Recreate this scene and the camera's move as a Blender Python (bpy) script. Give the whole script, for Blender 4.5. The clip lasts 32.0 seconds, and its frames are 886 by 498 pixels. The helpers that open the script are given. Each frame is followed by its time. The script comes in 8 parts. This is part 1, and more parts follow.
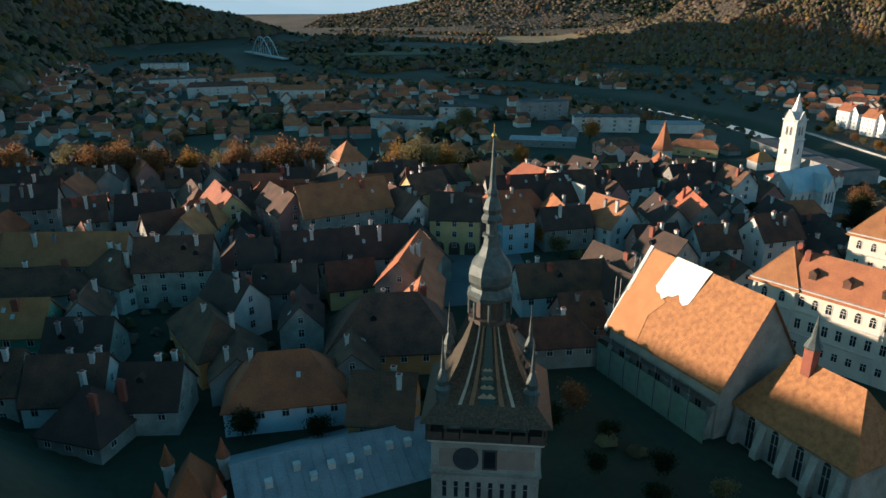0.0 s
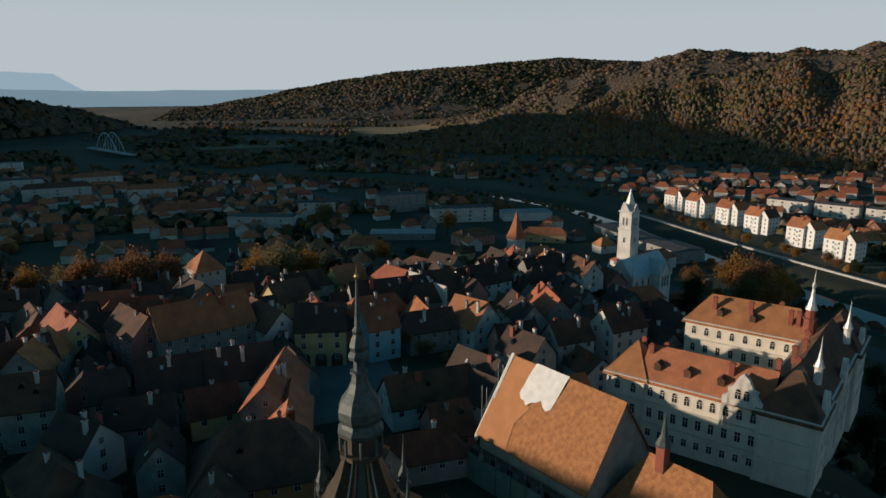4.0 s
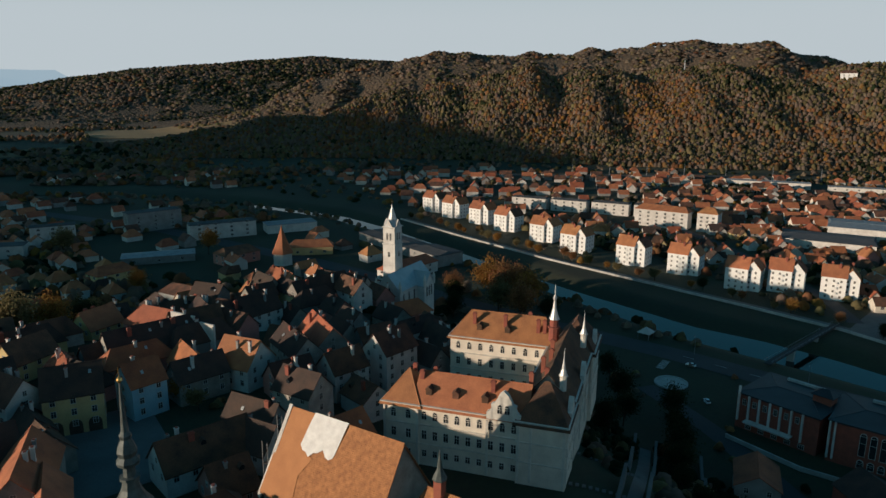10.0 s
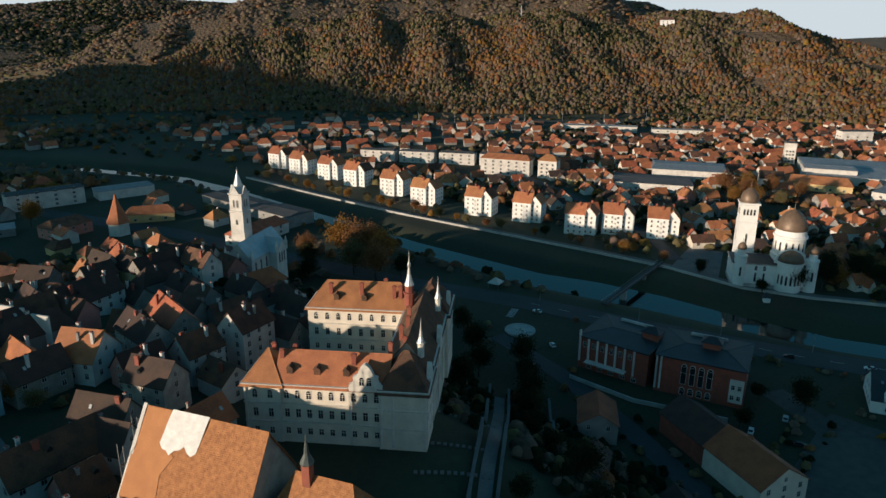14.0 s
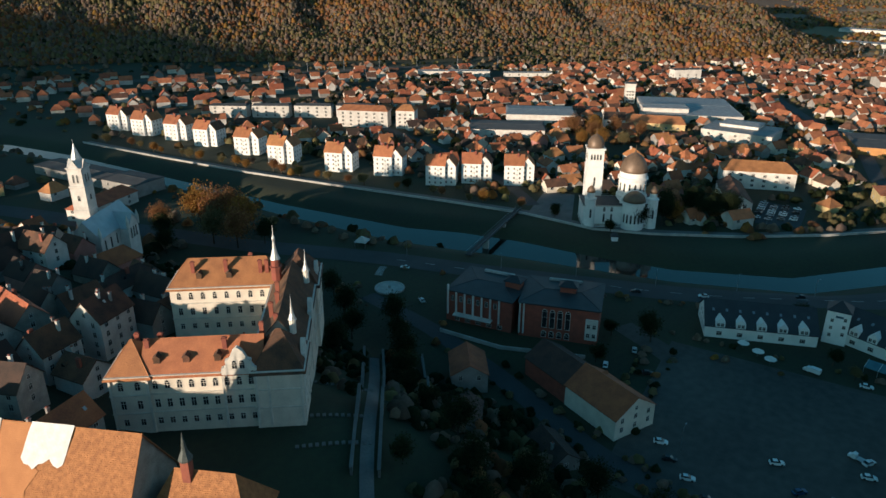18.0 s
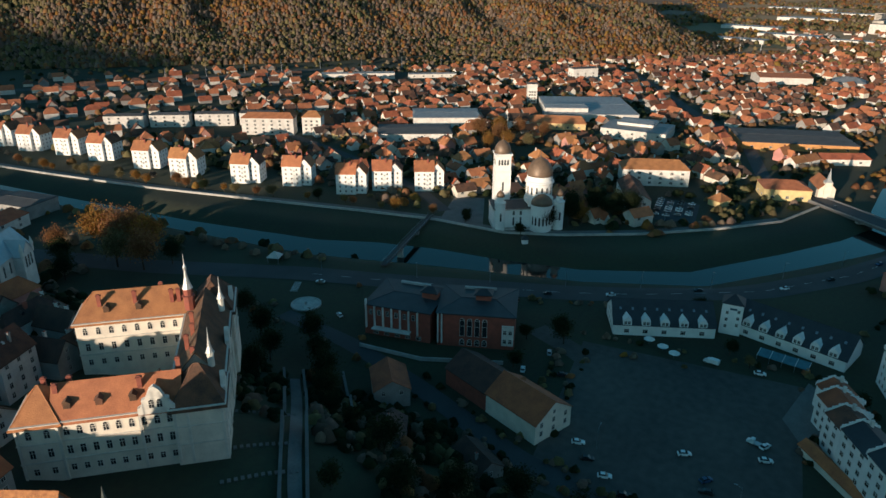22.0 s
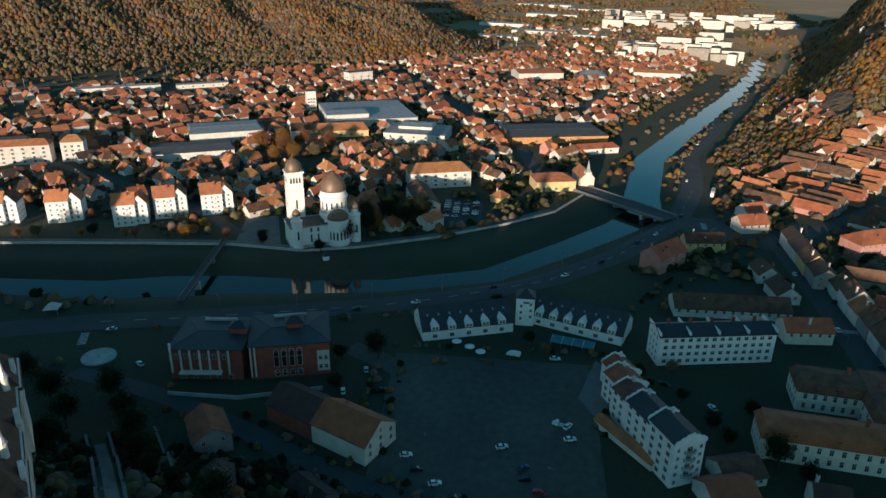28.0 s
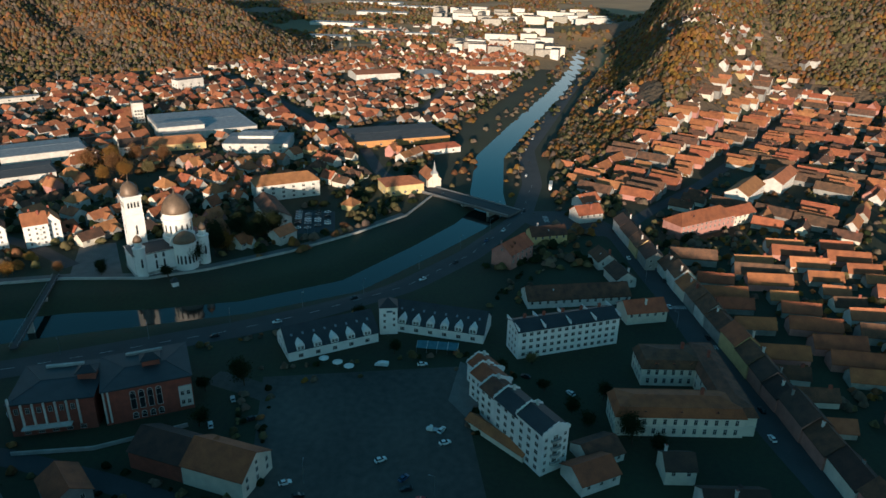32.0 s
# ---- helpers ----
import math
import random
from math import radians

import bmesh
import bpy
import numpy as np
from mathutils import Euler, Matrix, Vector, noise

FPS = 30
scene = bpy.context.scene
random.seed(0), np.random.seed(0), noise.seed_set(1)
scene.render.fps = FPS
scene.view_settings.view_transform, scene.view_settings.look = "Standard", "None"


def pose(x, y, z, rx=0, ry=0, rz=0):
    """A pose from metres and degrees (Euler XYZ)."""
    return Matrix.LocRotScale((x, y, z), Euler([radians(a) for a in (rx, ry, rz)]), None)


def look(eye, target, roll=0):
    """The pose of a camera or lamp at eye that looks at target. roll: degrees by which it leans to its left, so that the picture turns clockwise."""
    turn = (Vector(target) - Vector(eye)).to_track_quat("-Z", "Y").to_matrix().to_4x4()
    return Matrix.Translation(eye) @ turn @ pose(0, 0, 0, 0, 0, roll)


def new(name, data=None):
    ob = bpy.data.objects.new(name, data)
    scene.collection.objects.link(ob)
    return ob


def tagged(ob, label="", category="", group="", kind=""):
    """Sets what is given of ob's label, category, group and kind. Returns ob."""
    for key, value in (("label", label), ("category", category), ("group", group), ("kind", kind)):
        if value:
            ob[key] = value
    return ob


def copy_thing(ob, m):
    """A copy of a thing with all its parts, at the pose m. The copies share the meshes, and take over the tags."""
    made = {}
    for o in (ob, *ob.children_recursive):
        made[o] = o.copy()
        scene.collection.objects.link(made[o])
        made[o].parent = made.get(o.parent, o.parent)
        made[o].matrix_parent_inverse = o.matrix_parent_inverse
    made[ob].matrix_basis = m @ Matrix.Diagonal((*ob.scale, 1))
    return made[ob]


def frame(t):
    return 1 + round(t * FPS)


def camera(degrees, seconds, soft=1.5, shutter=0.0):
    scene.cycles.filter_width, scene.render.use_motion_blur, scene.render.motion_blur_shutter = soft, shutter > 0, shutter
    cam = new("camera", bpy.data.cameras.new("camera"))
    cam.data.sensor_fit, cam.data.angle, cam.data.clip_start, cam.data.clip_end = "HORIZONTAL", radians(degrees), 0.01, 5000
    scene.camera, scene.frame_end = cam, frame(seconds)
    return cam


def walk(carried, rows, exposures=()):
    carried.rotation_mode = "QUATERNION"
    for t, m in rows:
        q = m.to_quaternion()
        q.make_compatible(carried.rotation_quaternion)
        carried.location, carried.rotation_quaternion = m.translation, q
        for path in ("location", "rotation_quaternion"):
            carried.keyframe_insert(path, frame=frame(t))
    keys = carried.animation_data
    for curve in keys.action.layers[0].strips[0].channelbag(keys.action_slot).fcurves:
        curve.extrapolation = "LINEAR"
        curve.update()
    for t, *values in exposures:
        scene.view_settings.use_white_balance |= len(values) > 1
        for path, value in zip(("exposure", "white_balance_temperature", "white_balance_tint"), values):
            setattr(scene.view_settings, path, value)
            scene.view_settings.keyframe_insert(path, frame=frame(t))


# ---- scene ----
# ---- camera ----
SOFT = 1.5
EXPOSURES = [(0.0, 1.12, 5000, 2), (1.0, 0.82, 5000, 2), (2.0, 0.22, 5000, 2), (3.5, -0.03, 5000, 2), (9.0, 0.04, 5000, 2), (13.0, 0.22, 5000, 2), (15.0, 0.52, 5000, 2), (19.0, 0.66, 5000, 2), (32.0, 0.74, 5000, 2)]
cam = camera(64.39, 32.0, soft=SOFT)
PATH = [
    (0.0, pose(-0.03, 0.00, 100.01, 70.179, -0.011, 2.157)),
    (0.5, pose(-0.06, -0.06, 100.93, 71.101, -0.001, 0.045)),
    (1.0, pose(-0.07, -0.11, 101.83, 72.651, 0.021, -0.640)),
    (1.5, pose(-0.08, -0.16, 102.73, 74.353, 0.034, -0.938)),
    (2.0, pose(-0.07, -0.21, 103.61, 76.156, 0.089, -1.644)),
    (2.5, pose(-0.06, -0.25, 104.51, 76.999, 0.063, -3.021)),
    (3.0, pose(-0.05, -0.29, 105.42, 77.003, 0.100, -5.155)),
    (3.5, pose(-0.02, -0.32, 106.33, 76.986, 0.098, -7.277)),
    (5.5, pose(-0.15, -0.43, 109.93, 76.873, -0.072, -15.392)),
    (6.0, pose(-0.24, -0.42, 110.90, 76.820, -0.097, -17.464)),
    (7.0, pose(-0.36, -0.46, 112.81, 76.772, -0.198, -20.441)),
    (8.0, pose(-0.39, -0.54, 114.71, 76.722, -0.130, -22.792)),
    (9.0, pose(-0.39, -0.60, 116.55, 76.694, -0.159, -25.507)),
    (10.0, pose(-0.47, -0.66, 118.42, 76.637, -0.165, -28.571)),
    (11.0, pose(-0.58, -0.71, 120.37, 76.357, -0.204, -31.630)),
    (12.0, pose(-0.69, -0.75, 122.32, 75.444, -0.252, -34.818)),
    (13.0, pose(-0.76, -0.79, 124.14, 73.885, -0.266, -37.906)),
    (14.0, pose(-0.78, -0.81, 125.94, 72.253, -0.281, -40.951)),
    (14.5, pose(-0.78, -0.82, 126.83, 71.472, -0.286, -42.445)),
    (16.5, pose(-0.81, -0.95, 130.38, 68.839, -0.238, -48.349)),
    (17.0, pose(-0.83, -0.99, 131.26, 68.325, -0.225, -49.760)),
    (18.0, pose(-0.89, -1.00, 133.04, 67.779, -0.205, -52.571)),
    (19.0, pose(-1.00, -0.91, 134.85, 67.702, -0.227, -54.995)),
    (20.0, pose(-1.09, -0.72, 136.70, 67.609, -0.268, -56.917)),
    (21.0, pose(-1.24, -0.40, 138.45, 67.533, -0.323, -58.621)),
    (22.0, pose(-1.61, 0.03, 140.06, 67.516, -0.369, -60.227)),
    (23.0, pose(-2.08, 0.58, 141.73, 67.534, -0.420, -61.811)),
    (24.0, pose(-2.54, 1.25, 143.54, 67.501, -0.520, -64.831)),
    (25.0, pose(-2.88, 2.07, 145.44, 67.459, -0.602, -68.346)),
    (25.5, pose(-3.03, 2.51, 146.39, 67.424, -0.672, -70.006)),
    (27.5, pose(-3.81, 4.10, 149.89, 67.384, -0.861, -76.574)),
    (28.0, pose(-3.91, 4.51, 150.85, 67.375, -0.848, -78.246)),
    (29.0, pose(-4.11, 5.41, 152.78, 67.325, -0.849, -81.564)),
    (30.0, pose(-4.36, 6.41, 154.65, 67.303, -0.941, -84.829)),
    (31.0, pose(-4.51, 7.48, 156.45, 67.280, -1.018, -88.131)),
    (32.0, pose(-4.60, 8.56, 158.21, 67.248, -1.052, -91.422)),
]
walk(cam, PATH, exposures=EXPOSURES)

# ---- sky and sun ----
SUN_WAY = Vector((-0.985, 0.12, 0.123)).normalized()
world = bpy.data.worlds.new("evening_sky")
scene.world = world
world.use_nodes = True
wn = world.node_tree
sky = wn.nodes.new("ShaderNodeTexSky")
sky.sky_type = "NISHITA"
sky.sun_disc = False
sky.sun_elevation = math.asin(SUN_WAY.z)
sky.sun_rotation = math.atan2(SUN_WAY.x, SUN_WAY.y)
sky.altitude = 400
sky.air_density, sky.dust_density, sky.ozone_density = 1.0, 1.0, 1.0
# evening haze that brightens the sky towards the horizon, all the way round
place = wn.nodes.new("ShaderNodeTexCoord")
split = wn.nodes.new("ShaderNodeSeparateXYZ")
wn.links.new(place.outputs["Generated"], split.inputs[0])
fall = wn.nodes.new("ShaderNodeMapRange")
fall.interpolation_type = "SMOOTHSTEP"
wn.links.new(split.outputs["Z"], fall.inputs[0])
fall.inputs[1].default_value, fall.inputs[2].default_value = 0.07, 0.30
fall.inputs[3].default_value, fall.inputs[4].default_value = 1.0, 0.0
haze = wn.nodes.new("ShaderNodeBackground")
haze.inputs[0].default_value = (0.585, 0.52, 0.435, 1)
both = wn.nodes.new("ShaderNodeMixShader")
clear = wn.nodes["Background"]
cool = wn.nodes.new("ShaderNodeMix")
cool.data_type, cool.blend_type = "RGBA", "MULTIPLY"
cool.inputs[0].default_value = 1.0
cool.inputs[7].default_value = (0.52, 0.94, 0.90, 1)
wn.links.new(sky.outputs[0], cool.inputs[6])
wn.links.new(cool.outputs[2], clear.inputs[0])
clear.inputs[1].default_value = 0.085
wn.links.new(fall.outputs[0], both.inputs[0])
wn.links.new(clear.outputs[0], both.inputs[1])
wn.links.new(haze.outputs[0], both.inputs[2])
wn.links.new(both.outputs[0], wn.nodes["World Output"].inputs[0])
sun = new("sun", bpy.data.lights.new("sun", "SUN"))
sun.data.energy, sun.data.angle, sun.data.color = 4.9, radians(0.6), (1.0, 0.66, 0.395)
sun.matrix_world = look(SUN_WAY * 500, (0, 0, 0))


# ---- materials ----
def mat(name, a, b=None, scale=0.4, rough=0.85, bump=0.0, bump_scale=6.0, vary=0.0, metal=0.0, fine=4.0, rows=0.0, island=0.0):
    """Two colours mixed by large and fine noise, a relief, and a change of tone from object to object."""
    m = bpy.data.materials.new(name)
    m.use_nodes = True
    nt = m.node_tree
    N, K = nt.nodes, nt.links
    bs = N["Principled BSDF"]
    bs.inputs["Roughness"].default_value, bs.inputs["Metallic"].default_value = rough, metal
    b = b or tuple(c * 0.7 for c in a)
    geo = N.new("ShaderNodeNewGeometry")
    big, small = N.new("ShaderNodeTexNoise"), N.new("ShaderNodeTexNoise")
    for tex, s, d in ((big, scale, 3), (small, scale * fine * 3, 2)):
        K.new(geo.outputs["Position"], tex.inputs["Vector"])
        tex.inputs["Scale"].default_value, tex.inputs["Detail"].default_value = s, d
    add = N.new("ShaderNodeMath")
    add.operation = "MULTIPLY_ADD"
    K.new(small.outputs[0], add.inputs[0])
    add.inputs[1].default_value = 0.6
    K.new(big.outputs[0], add.inputs[2])
    ramp = N.new("ShaderNodeMapRange")
    K.new(add.outputs[0], ramp.inputs[0])
    ramp.inputs[1].default_value, ramp.inputs[2].default_value = 0.55, 1.05
    mix = N.new("ShaderNodeMix")
    mix.data_type = "RGBA"
    K.new(ramp.outputs[0], mix.inputs[0])
    mix.inputs[6].default_value, mix.inputs[7].default_value = (*a, 1), (*b, 1)
    out = mix.outputs[2]
    if vary or island:
        hsv = N.new("ShaderNodeHueSaturation")
        if island:
            r = geo.outputs["Random Per Island"]
        else:
            r = N.new("ShaderNodeObjectInfo").outputs["Random"]
        v = N.new("ShaderNodeMapRange")
        K.new(r, v.inputs[0])
        k = vary or island
        v.inputs[3].default_value, v.inputs[4].default_value = 1 - k, 1 + k
        hue = N.new("ShaderNodeMapRange")
        mul = N.new("ShaderNodeMath")
        mul.operation = "MULTIPLY"
        K.new(r, mul.inputs[0])
        mul.inputs[1].default_value = 7.31
        fr = N.new("ShaderNodeMath")
        fr.operation = "FRACT"
        K.new(mul.outputs[0], fr.inputs[0])
        K.new(fr.outputs[0], hue.inputs[0])
        hue.inputs[3].default_value, hue.inputs[4].default_value = 0.5 - 0.05 * k, 0.5 + 0.05 * k
        K.new(hue.outputs[0], hsv.inputs["Hue"])
        K.new(v.outputs[0], hsv.inputs["Value"])
        K.new(out, hsv.inputs["Color"])
        out = hsv.outputs[0]
    K.new(out, bs.inputs["Base Color"])
    if bump:
        tex = N.new("ShaderNodeTexNoise")
        K.new(geo.outputs["Position"], tex.inputs["Vector"])
        tex.inputs["Scale"].default_value = bump_scale
        height = tex.outputs[0]
        if rows:
            wave = N.new("ShaderNodeTexWave")
            wave.bands_direction = "Z"
            wave.wave_profile = "SAW"
            K.new(geo.outputs["Position"], wave.inputs["Vector"])
            wave.inputs["Scale"].default_value, wave.inputs["Distortion"].default_value = rows, 1.5
            wave.inputs["Detail Scale"].default_value = 3.0
            sm = N.new("ShaderNodeMath")
            K.new(wave.outputs["Fac"], sm.inputs[0])
            K.new(height, sm.inputs[1])
            height = sm.outputs[0]
        bp = N.new("ShaderNodeBump")
        bp.inputs["Strength"].default_value, bp.inputs["Distance"].default_value = bump, 0.15
        K.new(height, bp.inputs["Height"])
        K.new(bp.outputs[0], bs.inputs["Normal"])
    return m


ROOF = {
    "red": mat("clay_tiles_red", (0.37, 0.125, 0.046), (0.20, 0.068, 0.03), 0.25, 0.8, 0.5, 5, 0.18, rows=1.2),
    "orange": mat("clay_tiles_orange", (0.43, 0.18, 0.066), (0.26, 0.105, 0.042), 0.3, 0.8, 0.5, 5, 0.2, rows=1.2),
    "brown": mat("weathered_tiles_brown", (0.165, 0.08, 0.042), (0.05, 0.032, 0.023), 0.3, 0.88, 0.6, 4, 0.2, rows=1.2),
    "dark": mat("weathered_tiles_dark", (0.075, 0.045, 0.032), (0.034, 0.026, 0.022), 0.3, 0.9, 0.6, 4, 0.2, rows=1.2),
    "slate": mat("dark_roof_sheet", (0.035, 0.04, 0.045), (0.022, 0.025, 0.03), 0.2, 0.6, 0.2, 3, 0.1),
    "metal": mat("grey_metal_roof", (0.30, 0.31, 0.32), (0.18, 0.19, 0.2), 0.3, 0.6, 0.1, 3, 0.2, metal=0.1),
    "flat": mat("flat_roof_felt", (0.10, 0.10, 0.10), (0.06, 0.06, 0.065), 0.15, 0.9, 0.2, 3, 0.2),
    "church": mat("monastery_roof_tiles", (0.44, 0.2, 0.07), (0.23, 0.1, 0.038), 1.1, 0.88, 1.0, 2.6, 0.0, fine=3.0, rows=1.0),
}
WALL = {
    "white": mat("white_lime_plaster", (0.66, 0.63, 0.58), (0.46, 0.43, 0.39), 0.25, 0.9, 0.15, 4, 0.12),
    "yellow": mat("yellow_plaster", (0.62, 0.48, 0.22), (0.45, 0.34, 0.16), 0.3, 0.9, 0.15, 4, 0.1),
    "orange": mat("ochre_plaster", (0.52, 0.25, 0.08), (0.38, 0.18, 0.07), 0.3, 0.9, 0.15, 4, 0.1),
    "pink": mat("dusty_pink_plaster", (0.45, 0.22, 0.18), (0.32, 0.16, 0.13), 0.3, 0.9, 0.15, 4, 0.1),
    "blue": mat("pale_blue_plaster", (0.36, 0.48, 0.55), (0.28, 0.38, 0.44), 0.3, 0.9, 0.15, 4, 0.1),
    "bluewhite": mat("cool_white_plaster", (0.58, 0.62, 0.66), (0.44, 0.48, 0.52), 0.3, 0.9, 0.15, 4, 0.05),
    "green": mat("green_plaster", (0.16, 0.30, 0.20), (0.12, 0.22, 0.15), 0.3, 0.9, 0.15, 4, 0.05),
    "cream": mat("cream_stucco", (0.74, 0.67, 0.56), (0.58, 0.52, 0.43), 0.3, 0.88, 0.1, 4, 0.05),
    "brick": mat("red_brick", (0.28, 0.085, 0.05), (0.18, 0.06, 0.04), 0.5, 0.9, 0.3, 7, 0.05),
    "stone": mat("grey_stone", (0.36, 0.33, 0.28), (0.20, 0.18, 0.15), 0.35, 0.92, 0.5, 3, 0.08),
    "fresh": mat("fresh_white_paint", (0.80, 0.79, 0.76), (0.68, 0.67, 0.64), 0.3, 0.85, 0.08, 4, 0.04),
    "lime": mat("weathered_lime_render", (0.42, 0.385, 0.33), (0.22, 0.205, 0.18), 0.35, 0.92, 0.25, 3, 0.25),
    "grey": mat("grey_render", (0.30, 0.29, 0.27), (0.20, 0.19, 0.18), 0.3, 0.9, 0.15, 4, 0.12),
}
GLASS = mat("dark_window_glass", (0.03, 0.035, 0.04), (0.015, 0.02, 0.025), 0.3, 0.12)
FRAME = mat("painted_window_frame", (0.55, 0.53, 0.48), (0.42, 0.40, 0.36), 0.8, 0.6)
TRIM = mat("pale_cornice", (0.70, 0.66, 0.58), (0.52, 0.49, 0.43), 0.6, 0.85)
ASPHALT = mat("asphalt", (0.055, 0.056, 0.058), (0.036, 0.037, 0.04), 0.08, 0.85, 0.1, 3, fine=8)
PAVING = mat("paving_stones", (0.17, 0.16, 0.15), (0.11, 0.105, 0.1), 0.15, 0.85, 0.15, 3)
GRAVEL = mat("gravel_yard", (0.10, 0.092, 0.08), (0.042, 0.042, 0.04), 0.022, 0.95, 0.2, 3, fine=5)
PAINT = mat("white_road_paint", (0.55, 0.55, 0.53), (0.36, 0.36, 0.35), 0.8, 0.7)
CONCRETE = mat("pale_concrete", (0.48, 0.46, 0.43), (0.30, 0.29, 0.27), 0.3, 0.9, 0.2, 3, 0.1)
GRASS = mat("autumn_grass", (0.038, 0.046, 0.020), (0.024, 0.026, 0.014), 0.02, 0.95, 0.3, 1.5, fine=9)
FOREST = mat("leaf_littered_forest", (0.14, 0.095, 0.055), (0.075, 0.056, 0.034), 0.012, 0.95, 1.0, 0.14, fine=7)
FOREST.node_tree.nodes["Bump"].inputs["Distance"].default_value = 4.0
# dry tan grass, brightened further to stand in for the valley haze
MEADOW = mat("dry_valley_meadow", (0.40, 0.25, 0.11), (0.24, 0.155, 0.07), 0.008, 0.95, 0.3, 0.5, fine=6)
COPPER = mat("weathered_copper", (0.115, 0.13, 0.12), (0.045, 0.055, 0.05), 1.1, 0.6, 0.2, 4, metal=0.25)
LEAD = mat("pale_metal_spire", (0.52, 0.52, 0.50), (0.38, 0.38, 0.37), 0.8, 0.45, metal=0.4)
WOOD = mat("old_timber", (0.09, 0.06, 0.04), (0.05, 0.035, 0.025), 1.0, 0.8)
GOLD = mat("gilded_ball", (0.75, 0.48, 0.16), (0.6, 0.36, 0.1), 1.0, 0.35, metal=0.9)
BARK = mat("tree_bark", (0.07, 0.05, 0.035), (0.04, 0.03, 0.022), 1.0, 0.95)
LEAF = {
    "rust": mat("rust_leaves", (0.33, 0.17, 0.072), (0.21, 0.115, 0.053), 0.06, 0.9, 0.45, 0.8, island=0.34, fine=6),
    "gold": mat("golden_leaves", (0.36, 0.2, 0.05), (0.24, 0.13, 0.034), 0.06, 0.9, 0.45, 0.8, island=0.34, fine=6),
    "olive": mat("olive_leaves", (0.25, 0.205, 0.095), (0.16, 0.135, 0.063), 0.06, 0.9, 0.45, 0.8, island=0.36, fine=6),
    "green": mat("dark_green_leaves", (0.04, 0.052, 0.022), (0.022, 0.031, 0.014), 0.06, 0.9, 0.45, 0.8, island=0.4, fine=6),
    # pale grey-brown, lightened to stand in for haze on the back ridges
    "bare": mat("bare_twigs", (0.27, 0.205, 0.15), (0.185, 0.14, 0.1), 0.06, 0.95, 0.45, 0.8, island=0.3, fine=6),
}
for m in LEAF.values():
    # light passes through the leaves, and fine sprays roughen each crown
    nt = m.node_tree
    bs = nt.nodes["Principled BSDF"]
    thin, half = nt.nodes.new("ShaderNodeBsdfTranslucent"), nt.nodes.new("ShaderNodeMixShader")
    nt.links.new(bs.inputs["Base Color"].links[0].from_socket, thin.inputs[0])
    half.inputs[0].default_value = 0.5
    nt.links.new(bs.outputs[0], half.inputs[1])
    nt.links.new(thin.outputs[0], half.inputs[2])
    nt.links.new(half.outputs[0], nt.nodes["Material Output"].inputs[0])
    bs.inputs["Specular IOR Level"].default_value = 0.1
WATER = mat("river_water", (0.010, 0.016, 0.014), (0.008, 0.012, 0.011), 0.02, 0.06, 0.03, 0.5)
WATER.node_tree.nodes["Principled BSDF"].inputs["IOR"].default_value = 1.33


# ---- mesh helpers ----
def mesh_of(name, verts, faces, mats, idx=None, smooth=False):
    me = bpy.data.meshes.new(name)
    me.from_pydata([tuple(map(float, v)) for v in verts], [], [tuple(map(int, f)) for f in faces])
    for m in mats if isinstance(mats, (list, tuple)) else [mats]:
        me.materials.append(m)
    if idx is not None:
        me.polygons.foreach_set("material_index", list(idx))
    if smooth:
        me.polygons.foreach_set("use_smooth", [True] * len(me.polygons))
    me.update()
    return me


def part(name, me, parent, m=None, label=""):
    """Links one mesh as one part under its thing."""
    ob = new(name, me)
    ob.parent = parent
    if m is not None:
        ob.matrix_basis = m
    return tagged(ob, label)


def thing(name, m, label, category, group=""):
    ob = new(name)
    ob.empty_display_size = 0.5
    ob.matrix_basis = m
    return tagged(ob, label, category, group)


def drop_patterns(roots):
    """Takes away the patterns that things were copied from."""
    for t in roots:
        for o in (*t.children_recursive, t):
            bpy.data.objects.remove(o)


class Geo:
    """Gathers faces of one mesh."""

    def __init__(self):
        self.v, self.f, self.i = [], [], []

    def add(self, verts, faces, k=0):
        n = len(self.v)
        self.v += [tuple(v) for v in verts]
        self.f += [tuple(n + j for j in f) for f in faces]
        self.i += [k] * len(faces)
        return self

    def box(self, x0, y0, z0, x1, y1, z1, k=0):
        v = [(x0, y0, z0), (x1, y0, z0), (x1, y1, z0), (x0, y1, z0), (x0, y0, z1), (x1, y0, z1), (x1, y1, z1), (x0, y1, z1)]
        return self.add(v, [(3, 2, 1, 0), (4, 5, 6, 7), (0, 1, 5, 4), (1, 2, 6, 5), (2, 3, 7, 6), (3, 0, 4, 7)], k)

    def lathe(self, profile, n=12, cx=0, cy=0, k=0, turn=0.0):
        """A turned or, with few sides, faceted body from (radius, height) pairs."""
        v = [(cx + r * math.cos(turn + 2 * math.pi * j / n), cy + r * math.sin(turn + 2 * math.pi * j / n), z) for r, z in profile for j in range(n)]
        f = [(a * n + j, a * n + (j + 1) % n, (a + 1) * n + (j + 1) % n, (a + 1) * n + j) for a in range(len(profile) - 1) for j in range(n)]
        f.append(tuple(range(n - 1, -1, -1)))
        f.append(tuple((len(profile) - 1) * n + j for j in range(n)))
        return self.add(v, f, k)

    def mesh(self, name, mats, smooth=False):
        return mesh_of(name, self.v, self.f, mats, self.i, smooth)


